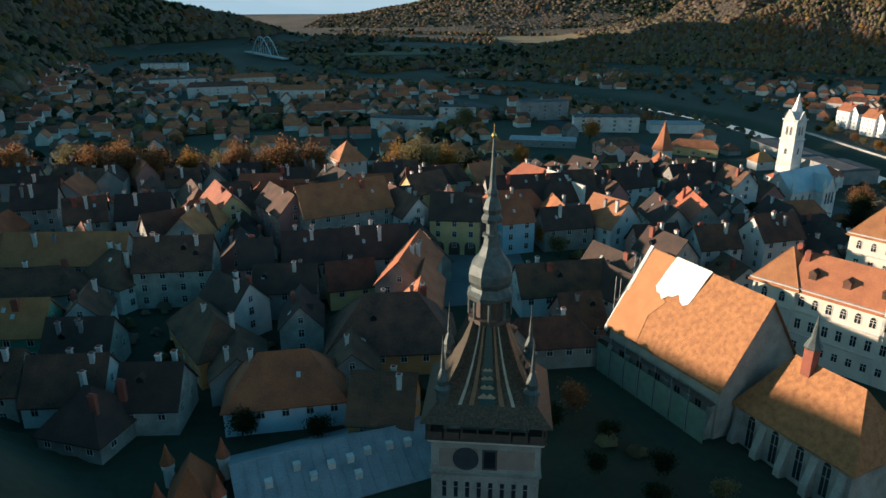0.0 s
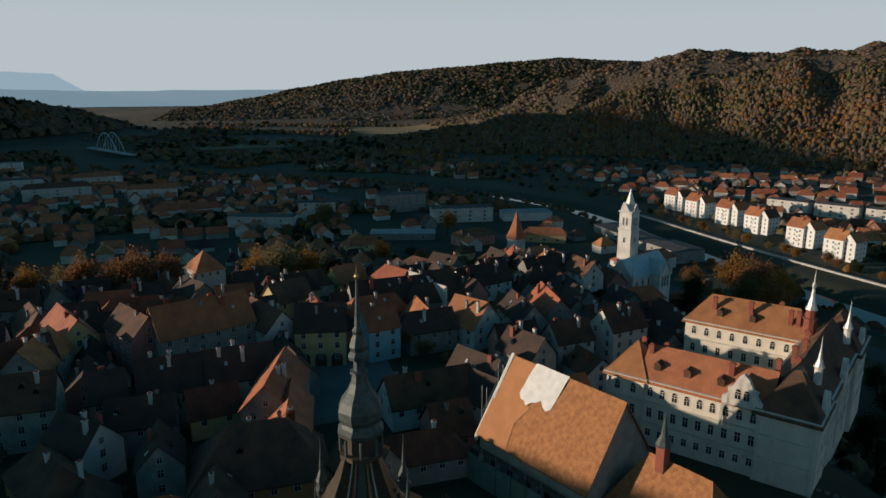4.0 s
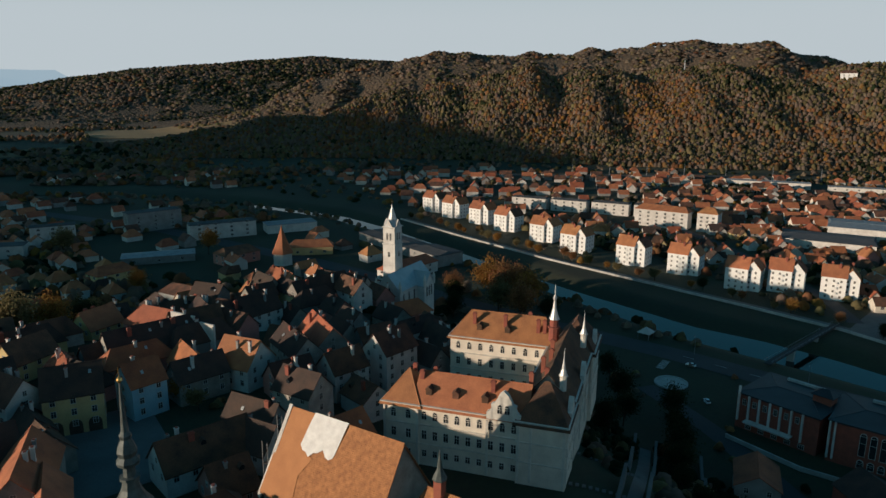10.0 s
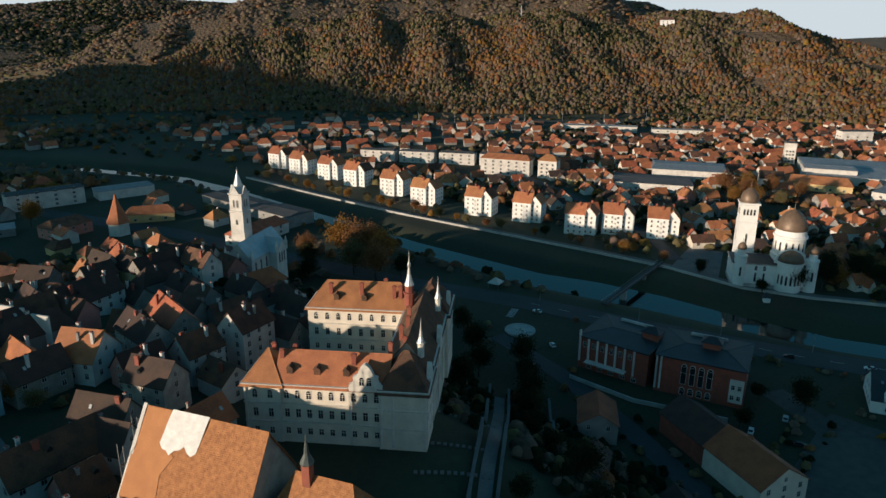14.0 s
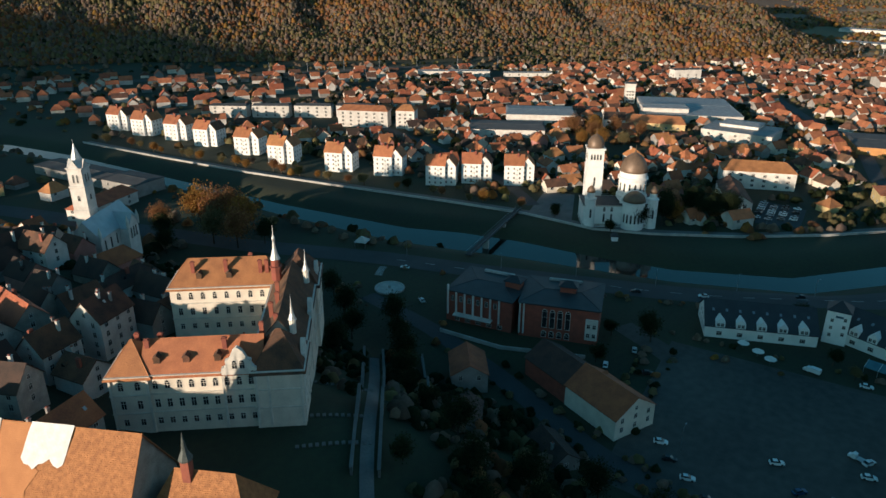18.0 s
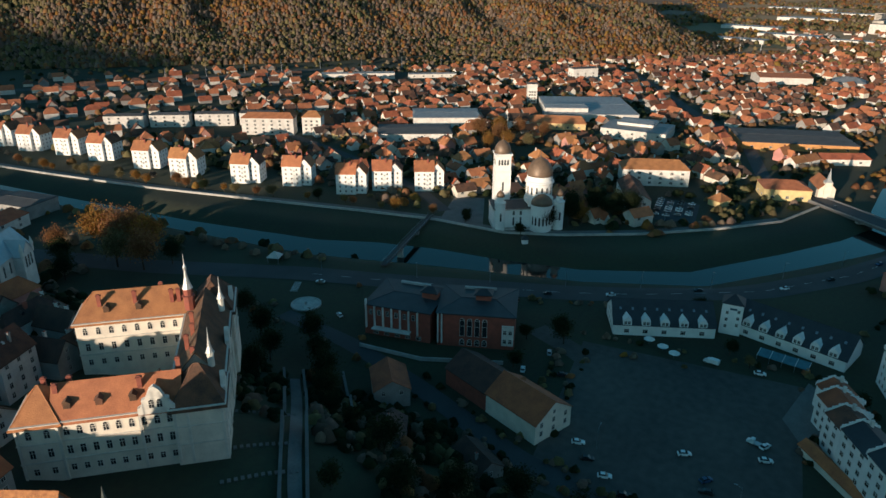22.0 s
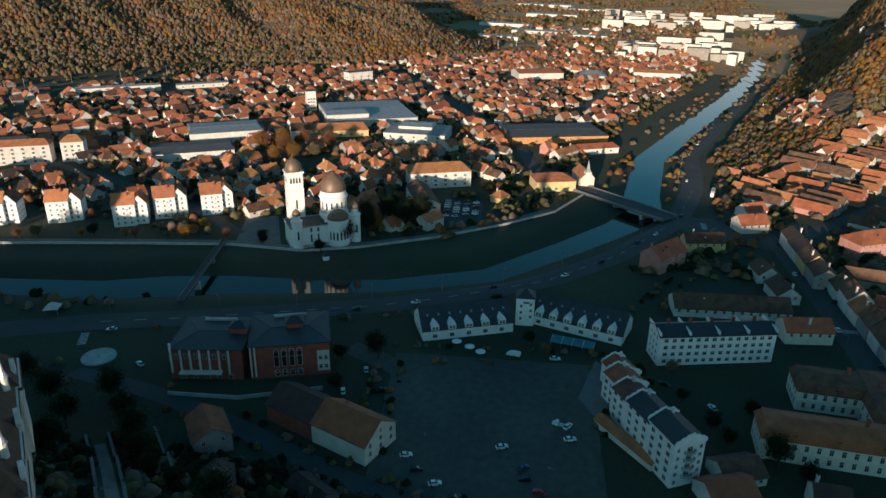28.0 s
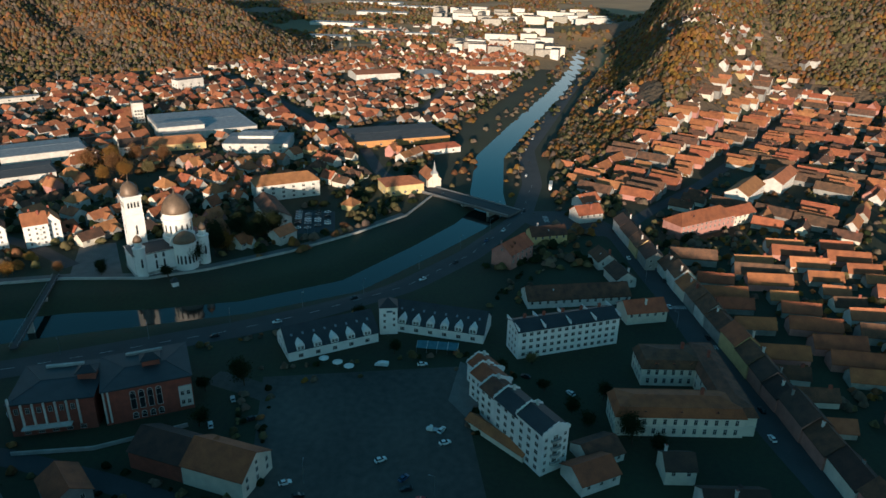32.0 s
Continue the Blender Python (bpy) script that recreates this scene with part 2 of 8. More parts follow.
def roof_geo(L, W, e, r, hip=0.0, over=0.45, thick=0.22):
    """A pitched roof as a slab with eaves; hip: how far the ridge falls short at either end."""
    g = Geo()
    s = (r - e) / (W / 2)
    a, b, ze = L / 2 + (over if not hip else over), W / 2 + over, e - s * over
    h = hip if hip else -over + over
    rx = max(L / 2 + (0 if hip else over) - hip, 0.05)
    for dz, flip in ((0.0, False), (-thick, True)):
        v = [(-a, -b, ze + dz), (a, -b, ze + dz), (a, b, ze + dz), (-a, b, ze + dz), (-rx, 0, r + dz), (rx, 0, r + dz)]
        f = [(0, 1, 5, 4), (2, 3, 4, 5)] + ([(1, 2, 5), (3, 0, 4)] if hip else [])
        g.add(v, [tuple(reversed(q)) for q in f] if flip else f)
    rim = [(0, 1), (1, 2), (2, 3), (3, 0)] if hip else [(0, 1), (1, 5), (5, 2), (2, 3), (3, 4), (4, 0)]
    g.f += [(p + 6, q + 6, q, p) for p, q in rim]
    g.i += [0] * len(rim)
    # ridge and hip tiles, laid proud in mortar
    lines = [((-rx, 0, r), (rx, 0, r))] + ([((sx * rx, 0, r), (sx * a, sy * b, ze)) for sx in (-1, 1) for sy in (-1, 1)] if hip else [])
    for p, q in lines:
        p, q = Vector(p), Vector(q)
        if (q - p).length < 1:
            continue
        d = (q - p).normalized()
        n = d.cross((0, 0, 1)).normalized() * 0.16
        up = Vector((0, 0, 0.13))
        k, o = len(g.v), 4 if p.x < 0 else 5
        g.v += [tuple(c) for c in (p - n - up * 0.3, p + up, p + n - up * 0.3, q - n - up * 0.3, q + up, q + n - up * 0.3)]
        g.f += [(k, k + 3, k + 4, k + 1), (k + 1, k + 4, k + 5, k + 2), (k, k + 1, k + 2, o), (k + 5, k + 4, k + 3)]
        g.i += [0] * 4
    return g


def mansard_geo(L, W, e, steep=3.0, inset=1.9, top=1.6, over=0.5):
    """A mansard roof: steep tiled lower slopes, a flat hipped top, boxed eaves."""
    g, v = Geo(), []
    for x, y, z in ((L / 2 + over, W / 2 + over, e - 0.25), (L / 2 + over, W / 2 + over, e), (L / 2 - inset + 0.5, W / 2 - inset + 0.5, e + steep), (L / 2 - inset + 0.7, W / 2 - inset + 0.7, e + steep + 0.18), (L / 2 - inset, W / 2 - inset, e + steep + 0.2)):
        v += [(-x, -y, z), (x, -y, z), (x, y, z), (-x, y, z)]
    f = [(4 * k + j, 4 * k + (j + 1) % 4, 4 * k + 4 + (j + 1) % 4, 4 * k + 4 + j) for k in range(4) for j in range(4)]
    rx = max(L / 2 - inset - W * 0.42, 0.3)
    v += [(-rx, 0, e + steep + top), (rx, 0, e + steep + top)]
    return g.add(v, f + [(3, 2, 1, 0), (16, 17, 21, 20), (18, 19, 20, 21), (17, 18, 21), (19, 16, 20)])


def wall_geo(L, W, e, r, hip=0.0, base=-6.0):
    g = Geo()
    x, y = L / 2, W / 2
    v = [(-x, -y, base), (x, -y, base), (x, y, base), (-x, y, base), (-x, -y, e), (x, -y, e), (x, y, e), (-x, y, e)]
    f = [(0, 1, 5, 4), (1, 2, 6, 5), (2, 3, 7, 6), (3, 0, 4, 7), (4, 5, 6, 7)]
    g.add(v, f)
    if not hip:
        n = len(g.v)
        g.v += [(-x, 0, r - 0.25), (x, 0, r - 0.25)]
        g.f += [(4, n, 7), (5, 6, n + 1), (4, 5, n + 1, n), (6, 7, n, n + 1)]
        g.i += [0] * 4
    return g


def window_mesh(name, w, h, arch=False, bars=2, frame_m=None):
    """A framed window that faces -y: one sheet with a proud frame and bars and the glass set back."""
    t, bar = 0.12, 0.08
    xs = [-w / 2 - t]
    for j in range(bars):
        xs += [-w / 2 + w * j / bars + (bar / 2 if j else 0), -w / 2 + w * (j + 1) / bars - (bar / 2 if j < bars - 1 else 0)]
    xs.append(w / 2 + t)
    zs = [-t, 0, h * 0.64, h * 0.64 + bar, h, h + t]
    depth = lambda i, k: -0.02 if i % 2 == 1 and k in (1, 3) else -0.08
    v, f, idx, seen = [], [], [], {}

    def at(x, y, z):
        key = (round(x, 3), round(y, 3), round(z, 3))
        if key not in seen:
            seen[key] = len(v)
            v.append((x, y, z))
        return seen[key]

    nx_, nz_ = len(xs) - 1, len(zs) - 1
    for i in range(nx_):
        for k in range(nz_):
            y = depth(i, k)
            f.append((at(xs[i], y, zs[k]), at(xs[i + 1], y, zs[k]), at(xs[i + 1], y, zs[k + 1]), at(xs[i], y, zs[k + 1])))
            idx.append(1 if y > -0.05 else 0)
            for di, dk in ((1, 0), (0, 1)):
                ii, kk = i + di, k + dk
                o = depth(ii, kk) if ii < nx_ and kk < nz_ else None
                if o is not None and o != y:
                    (x0, z0), (x1, z1) = ((xs[i + 1], zs[k]), (xs[i + 1], zs[k + 1])) if di else ((xs[i], zs[k + 1]), (xs[i + 1], zs[k + 1]))
                    f.append((at(x0, y, z0), at(x1, y, z1), at(x1, o, z1), at(x0, o, z0)))
                    idx.append(0)
    x0, x1, z0, z1 = xs[0], xs[-1], zs[0], zs[-1]
    for (p, q), (r, s_) in (((x0, z0), (x1, z0)), ((x1, z0), (x1, z1)), ((x1, z1), (x0, z1)), ((x0, z1), (x0, z0))):
        f.append((at(p, -0.08, q), at(r, -0.08, s_), at(r, 0.03, s_), at(p, 0.03, q)))
        idx.append(0)
    if arch:
        k = 8
        ring = [(math.cos(math.pi * j / k), math.sin(math.pi * j / k)) for j in range(k + 1)]
        inner = [at(c * w / 2 * 0.92, -0.08, z1 + s_ * w / 2 * 0.92) for c, s_ in ring]
        outer = [at(c * (w / 2 + t), -0.08, z1 + s_ * (w / 2 + t)) for c, s_ in ring]
        wall = [at(c * (w / 2 + t), 0.03, z1 + s_ * (w / 2 + t)) for c, s_ in ring]
        f.append(tuple(inner[::-1]))
        idx.append(1)
        for j in range(k):
            f += [(inner[j], outer[j], outer[j + 1], inner[j + 1]), (outer[j], wall[j], wall[j + 1], outer[j + 1])]
            idx += [0, 0]
    return mesh_of(name, v, f, [frame_m or FRAME, GLASS], idx)


WIN = {
    "small": window_mesh("window_small", 0.9, 1.2),
    "mid": window_mesh("window_mid", 1.1, 1.6),
    "tall": window_mesh("window_tall", 1.1, 2.1),
    "wide": window_mesh("window_wide", 1.8, 1.5, bars=3),
    "arch": window_mesh("window_arched", 1.15, 1.7, arch=True),
}


def chimney_mesh(w, d, h, m):
    g = Geo()
    g.box(-w / 2, -d / 2, -2.0, w / 2, d / 2, h - 0.35)
    g.box(-w / 2 - 0.12, -d / 2 - 0.12, h - 0.35, w / 2 + 0.12, d / 2 + 0.12, h - 0.12)
    g.box(-w / 2 + 0.1, -d / 2 + 0.1, h - 0.12, w / 2 - 0.1, d / 2 - 0.1, h + 0.15, 1)
    return g.mesh("chimney", [m, WALL["brick"]])


CHIM = [chimney_mesh(0.8, 0.8, 2.4, WALL["white"]), chimney_mesh(1.3, 0.7, 2.0, WALL["brick"]), chimney_mesh(0.7, 0.7, 1.7, WALL["grey"])]


def window_row(parent, kind, n, L, z, side, W, wkind="mid"):
    """A row of n windows along one side of a body L long and W deep: front -y, back +y, right +x, left -x."""
    made = []
    for j in range(n):
        u = (j + 0.5) / n - 0.5
        if side == "front":
            m = pose(u * L, -W / 2, z)
        elif side == "back":
            m = pose(u * L, W / 2, z, 0, 0, 180)
        elif side == "right":
            m = pose(L / 2, u * W, z, 0, 0, 90)
        else:
            m = pose(-L / 2, u * W, z, 0, 0, -90)
        made.append(part("window", WIN[wkind], parent, m))
    return made


# ---- the lie of the land ----
RIVER = [(-460, 1420), (-320, 1110), (-275, 985), (-95, 912), (60, 835), (165, 710), (220, 610), (234, 540), (243, 460), (249, 400), (256, 320), (268, 235), (279, 205), (288, 175),
         (296, 135), (306, 96), (331, 46), (380, 7), (420, -22), (450, -38), (490, -39), (590, -50), (728, -98), (890, -157), (960, -180), (1100, -225), (1400, -300)]
RIVER_HALF = [1] * 7 + [1, 0, 0, 1, 4, 6, 5, 2, 1, 2, 3, 4, 6, 6, 6, 6, 6, 6, 6, 6]


def smooth(t):
    t = np.clip(t, 0, 1)
    return t * t * (3 - 2 * t)


def crest_shape(x, y, crest, width):
    """Distance to a crest, with its height and slope width blended from stretch to stretch."""
    D, H, Wd = [], [], []
    ws = width if isinstance(width, list) else [width] * len(crest)
    for k in range(len(crest) - 1):
        (ax, ay, ah), (bx, by, bh) = crest[k], crest[k + 1]
        dx, dy = bx - ax, by - ay
        s = np.clip(((x - ax) * dx + (y - ay) * dy) / (dx * dx + dy * dy), 0, 1)
        D.append(np.hypot(x - ax - s * dx, y - ay - s * dy))
        H.append(ah + s * (bh - ah))
        Wd.append(ws[k] + s * (ws[k + 1] - ws[k]))
    D, H, Wd = np.array(D), np.array(H), np.array(Wd)
    low = D.min(axis=0)
    w = np.exp(-(D - low) / 45)
    return low, (w * H).sum(axis=0) / w.sum(axis=0), (w * Wd).sum(axis=0) / w.sum(axis=0)


def line_distance(x, y, line, values=None):
    """Distance to a polyline and, with values, the value at its nearest point."""
    best = np.full(np.shape(x), 1e9)
    val = np.zeros(np.shape(x))
    for k in range(len(line) - 1):
        (ax, ay), (bx, by) = line[k][:2], line[k + 1][:2]
        dx, dy = bx - ax, by - ay
        s = np.clip(((x - ax) * dx + (y - ay) * dy) / (dx * dx + dy * dy), 0, 1)
        d = np.hypot(x - ax - s * dx, y - ay - s * dy)
        near = d < best
        best = np.where(near, d, best)
        if values is not None:
            val = np.where(near, values[k] + s * (values[k + 1] - values[k]), val)
    return best, val


# crests: x, y, height; with the width of the slope on either side
CRESTS = [
    ([(-411, 2617, 34), (-252, 2637, 64), (-82, 2648, 101), (97, 2648, 132), (283, 2634, 158), (475, 2606, 172), (670, 2563, 189), (846, 2511, 204), (980, 2461, 193), (1171, 2432, 187)], 620),
    ([(477, 1839, 45), (636, 1843, 119), (732, 1839, 154), (868, 1801, 176), (977, 1745, 192), (1220, 1646, 190), (1387, 1508, 205), (1528, 1366, 220), (1569, 1239, 212), (1707, 1221, 188), (1797, 1084, 162), (1810, 960, 147)], [300, 360, 420, 500, 560, 600, 600, 600, 560, 500, 450, 400]),
    ([(119, 1324, 10), (361, 1280, 45), (564, 1248, 84), (700, 1212, 116), (796, 1160, 132), (910, 1089, 135), (1036, 970, 135), (1172, 835, 136), (1276, 665, 139), (1295, 581, 127), (1291, 539, 113), (1258, 458, 81), (1219, 386, 60)], [160, 230, 300, 360, 400, 420, 420, 430, 420, 380, 340, 280, 220]),
    # near end runs on out of view to shade the lower town
    ([(-640, 500, 92), (-780, 820, 125), (-960, 1290, 165), (-860, 1500, 125), (-700, 1760, 60)], 330),
    ([(590, -165, 4), (640, -190, 16), (740, -240, 44), (900, -330, 95), (1100, -420, 150), (1250, -470, 150)], [60, 75, 110, 160, 230, 300]),
    ([(1330, -420, 60), (1200, -480, 130), (1050, -700, 190), (900, -1000, 210)], 430),

    # unseen ridge in the west, added to keep the northern town in shade
    ([(-1300, 450, 182), (-1300, 900, 210), (-1350, 1200, 292), (-1400, 1480, 330)], 300),
    ([(2400, 1500, 60), (3200, 900, 90), (4200, 300, 90), (4300, -900, 100)], 800),
    # unseen ridge behind the camera, heights set for its shadow on citadel and yard
    ([(-360, 235, 63), (-312, 190, 67), (-264, 144, 79), (-235, 115, 80), (-150, 70, 78), (-92, 34, 75), (-66, -60, 68), (-64, -85, 59), (-62, -105, 52), (-60, -150, 46), (-60, -220, 44), (-40, -330, 42), (40, -480, 36)], 112),
]


def land(x, y, rough=True):
    """Height of the ground, for numbers or arrays."""
    x, y = np.asarray(x, float), np.asarray(y, float)
    dx, dy = np.maximum(np.maximum(-250 - x, x - 36), 0), np.maximum(np.maximum(58 - y, y - 250), 0)
    z = 30.0 * smooth(1 - np.hypot(dx, dy) / 115)
    dx, dy = np.maximum(np.maximum(40 - x, x - 96), 0), np.maximum(np.maximum(110 - y, y - 300), 0)
    z = np.maximum(z, 23.5 * smooth(1 - np.hypot(dx, dy) / 75))
    for crest, width in CRESTS:
        d, h, width = crest_shape(x, y, crest, width)
        z = np.maximum(z, h * smooth(1 - d / width))
    if rough:
        away = np.hypot(x, y)
        far = smooth((z - 12) / 40) * smooth((away - 500) / 200) * smooth((2600 - away) / 900)
        along, out = 0.78 * x - 0.62 * y, 0.62 * x + 0.78 * y
        gully = np.sin(along / 31 + 1.4 * np.sin(along / 88) + 0.9 * np.sin(out / 120)) + 0.5 * np.sin(along / 13.5 + out / 70)
        z = z + far * (7.5 * gully + 3 * np.sin(x / 61 + 2 * np.sin(y / 83)) * np.sin(y / 57) + 2.5 * np.sin(x / 23 + y / 31))
    d, half = line_distance(x, y, RIVER, RIVER_HALF)
    z = np.where(x > 520, z * smooth((d - 26) / 150), z)
    bank = smooth((d - half + 2) / 24)
    return np.where(d < 45, -5.5 + bank * (5.5 + z), z)


def grid_lines(lo, hi, a, b, step):
    """Coordinates with the given step between a and b and growing steps outside."""
    mid = list(np.arange(a, b, step))
    s, v, up = step, b, []
    while v < hi:
        up.append(v)
        s *= 1.09
        v += s
    s, v, down = step, a, []
    while v > lo:
        s *= 1.09
        v -= s
        down.append(v)
    return np.array(down[::-1] + mid + up + [hi + s])


gx, gy = grid_lines(-4700, 4700, -60, 520, 4.5), grid_lines(-4700, 4700, -140, 600, 4.5)
GX, GY = np.meshgrid(gx, gy)
GZ = land(GX, GY)
nx, ny = len(gx), len(gy)
quads = [(j * nx + i, j * nx + i + 1, (j + 1) * nx + i + 1, (j + 1) * nx + i) for j in range(ny - 1) for i in range(nx - 1)]
cell = (GZ[:-1, :-1] + GZ[1:, 1:]) / 2
outside = np.hypot(GX[:-1, :-1], GY[:-1, :-1]) > 560
wooded = np.where((cell > 15) & outside | (GY[:-1, :-1] > 1950) & (GX[:-1, :-1] < 1500), 1, np.where((GX[:-1, :-1] > 1040), 2, 0)).ravel()
ground = new("ground", mesh_of("ground", np.stack([GX.ravel(), GY.ravel(), GZ.ravel()], 1), quads, [GRASS, FOREST, MEADOW], wooded, smooth=True))
tagged(ground, "dark autumn grass and earth over valley and hills", "ground", kind="structure")


def ground_at(x, y):
    """Height of the ground sheet under one point."""
    i, j = min(max(int(np.searchsorted(gx, x)) - 1, 0), nx - 2), min(max(int(np.searchsorted(gy, y)) - 1, 0), ny - 2)
    u, v = (x - gx[i]) / (gx[i + 1] - gx[i]), (y - gy[j]) / (gy[j + 1] - gy[j])
    return float((GZ[j, i] * (1 - u) + GZ[j, i + 1] * u) * (1 - v) + (GZ[j + 1, i] * (1 - u) + GZ[j + 1, i + 1] * u) * v)


def strip(name, line, half, lift, m, label, category, step=4.0, kind="structure", z=None):
    """A band laid along a polyline on the ground."""
    pts = [np.array(p[:2], float) for p in line]
    out = []
    for p, q in zip(pts, pts[1:]):
        n = max(1, int(np.linalg.norm(q - p) / step))
        out += [p + (q - p) * k / n for k in range(n)]
    out.append(pts[-1])
    out = np.array(out)
    for _ in range(4):
        out[1:-1] = (out[:-2] + 2 * out[1:-1] + out[2:]) / 4
    t = np.gradient(out, axis=0)
    t /= np.linalg.norm(t, axis=1)[:, None] + 1e-9
    nrm = np.stack([-t[:, 1], t[:, 0]], 1)
    v = []
    for w in (-half, -half / 2, 0, half / 2, half):
        p = out + nrm * w
        h = land(p[:, 0], p[:, 1]) if z is None else np.full(len(p), z)
        v.append(np.column_stack([p, h + lift]))
    n = len(out)
    f = [(a * n + k, a * n + k + 1, (a + 1) * n + k + 1, (a + 1) * n + k) for a in range(4) for k in range(n - 1)]
    f = [tuple(reversed(q)) for q in f]
    ob = new(name, mesh_of(name, np.concatenate(v), f, m))
    return tagged(ob, label, category, kind=kind)


strip("water", RIVER[5:], 24, 0, WATER, "dark calm river water between grassy banks", "river", z=-4.0)
ROADS = [
    ("road", [(-40, 760), (60, 620), (150, 430), (200, 280), (232, 210), (246, 169), (276, 93), (291, 64), (322, 17), (364, -19), (429, -56), (499, -74), (598, -82), (727, -124), (966, -200), (1259, -235), (1600, -260)], 7.5, "grey asphalt road along the river"),
    ("road_market", [(424, -62), (420, -95), (395, -112), (367, -113), (300, -117), (240, -117), (194, -121), (120, -130)], 6.5, "asphalt shopping street between old houses"),
    ("road_side", [(400, -112), (440, -145), (504, -204), (600, -280), (730, -376), (900, -500)], 4.5, "narrow asphalt street between rows of houses"),
    ("road_bridge", [(436, -52), (454, -30), (482, 4), (520, 40), (600, 60), (650, 81), (701, 116), (840, 190), (971, 268)], 5, "asphalt street running from the bridge"),
    ("road_quay", [(345, 196), (372, 230), (420, 330), (470, 470), (500, 560)], 4, "straight street between apartment blocks"),
    ("road_square", [(655, 70), (760, 10), (900, -20)], 4, "street between detached houses"),
    ("road_rail", [(420, 830), (563, 735), (735, 640), (890, 478), (1010, 365), (1150, 230), (1330, 120)], 9, "pale railway bed at the foot of the hill"),
    ("road_lane", [(196, 190), (190, 150), (178, 112), (160, 66), (150, 20)], 4, "narrow lane between barn and slope"),
    ("road_far", [(46, 832), (-37, 866), (-125, 921), (-203, 969), (-470, 900), (-560, 1150), (-540, 1500)], 7, "pale road with traffic beyond the river"),
    ("road_yard", [(238, 92), (226, 66), (212, 50)], 5, "dusty track into the parking yard"),
]
for nm, line, half, text in ROADS:
    strip(nm, line, half, 0.14, GRAVEL if nm in ("road_rail", "road_yard") else ASPHALT, text, "road")


def flat_patch(name, corners, m, label, category, lift=0.1, n=8):
    """A paved or gravelled four-sided area that follows the ground."""
    a, b, c, d = [np.array(q, float) for q in corners]
    v = []
    for i in range(n + 1):
        for j in range(n + 1):
            p = (a * (1 - i / n) + b * i / n) * (1 - j / n) + (d * (1 - i / n) + c * i / n) * j / n
            v.append((*p, ground_at(*p) + lift))
    f = [(i * (n + 1) + j, (i + 1) * (n + 1) + j, (i + 1) * (n + 1) + j + 1, i * (n + 1) + j + 1) for i in range(n) for j in range(n)]
    return tagged(new(name, mesh_of(name, v, f, m)), label, category, kind="structure")


flat_patch("parking_yard", [(150, 60), (150, -14), (246, -6), (238, 72)], GRAVEL, "wide gravel parking yard with dusty tracks", "car park")
flat_patch("pavement", [(333, 192), (336, 166), (378, 186), (375, 205)], PAVING, "pale paved forecourt by the footbridge", "pavement")
flat_patch("pavement_concrete", [(222, -2), (204, -12), (236, -22), (250, -8)], PAVING, "worn pale concrete slabs beside the yard", "pavement", lift=0.2)
flat_patch("car_park", [(438, 92), (435, 66), (400, 62), (394, 84)], ASPHALT, "small asphalt car park by the river", "car park")
flat_patch("road_crossing", [(438, -44), (398, -70), (392, -124), (440, -100)], ASPHALT, "wide asphalt junction at the bridge", "road", lift=0.1)
flat_patch("pavement_square", [(-16, 196), (-12, 152), (18, 158), (14, 200)], PAVING, "cobbled citadel square between old houses", "pavement")

# fields beyond the town
FIELD = [mat("stubble_field", (0.30, 0.21, 0.09), (0.2, 0.14, 0.06), 0.01, 0.95, 0.1, 1, fine=8), mat("pale_meadow", (0.14, 0.12, 0.045), (0.1, 0.085, 0.035), 0.01, 0.95, 0.1, 1, fine=8), mat("ploughed_field", (0.13, 0.085, 0.05), (0.09, 0.06, 0.038), 0.01, 0.95, 0.1, 1, fine=8)]
for k, (c, text) in enumerate(((((76, 1652), (372, 1503), (410, 1836), (22, 1955)), "golden stubble field in the valley"), (((380, 1560), (470, 1540), (500, 1640), (450, 1690)), "golden stubble field below the woods"),
                               (((1350, 60), (1380, 420), (1900, 640), (1850, 240)), "wide pale meadow across the valley"), (((1950, 300), (1960, 720), (2700, 900), (2700, 420)), "brown ploughed field across the valley"), (((2750, 300), (2800, 900), (3700, 1000), (3700, 200)), "pale stubble field in the far valley"),
                               (((-260, 1250), (60, 1330), (40, 1450), (-300, 1400)), "dull meadow beyond the river"), (((1500, -330), (1520, -60), (2300, -60), (2300, -420)), "pale meadow round the far estate"))):
    flat_patch("field", c, FIELD[(0, 0, 1, 2, 0, 1, 1)[k]], text, "field", lift=1.2, n=24)


# ---- houses ----
COUNT = [0]


SKYLIGHT = Geo().box(-0.36, -0.5, 0, 0.36, 0.5, 0.12).mesh("skylight", LEAD)


def eye_dormer(m):
    """A small roof dormer: dark front opening under a tiled hood that runs back into the slope."""
    g = Geo()
    g.add([(-0.6, -0.1, -0.2), (0.6, -0.1, -0.2), (0.6, -0.1, 0.75), (0, -0.1, 1.15), (-0.6, -0.1, 0.75)], [(0, 1, 2, 3, 4)], 1)
    g.add([(-0.85, -0.35, 0.6), (0, -0.35, 1.25), (0.85, -0.35, 0.6), (-0.85, 2.2, 1.0), (0, 2.2, 1.5), (0.85, 2.2, 1.0)], [(0, 3, 4, 1), (1, 4, 5, 2)], 0)
    g.add([(-0.6, -0.1, -0.2), (-0.6, -0.1, 0.75), (-0.6, 1.8, 0.9), (0.6, -0.1, -0.2), (0.6, -0.1, 0.75), (0.6, 1.8, 0.9)], [(0, 1, 2), (5, 4, 3)], 0)
    return g.mesh("dormer", [m, GLASS])


EYE = {k: eye_dormer(m) for k, m in ROOF.items()}


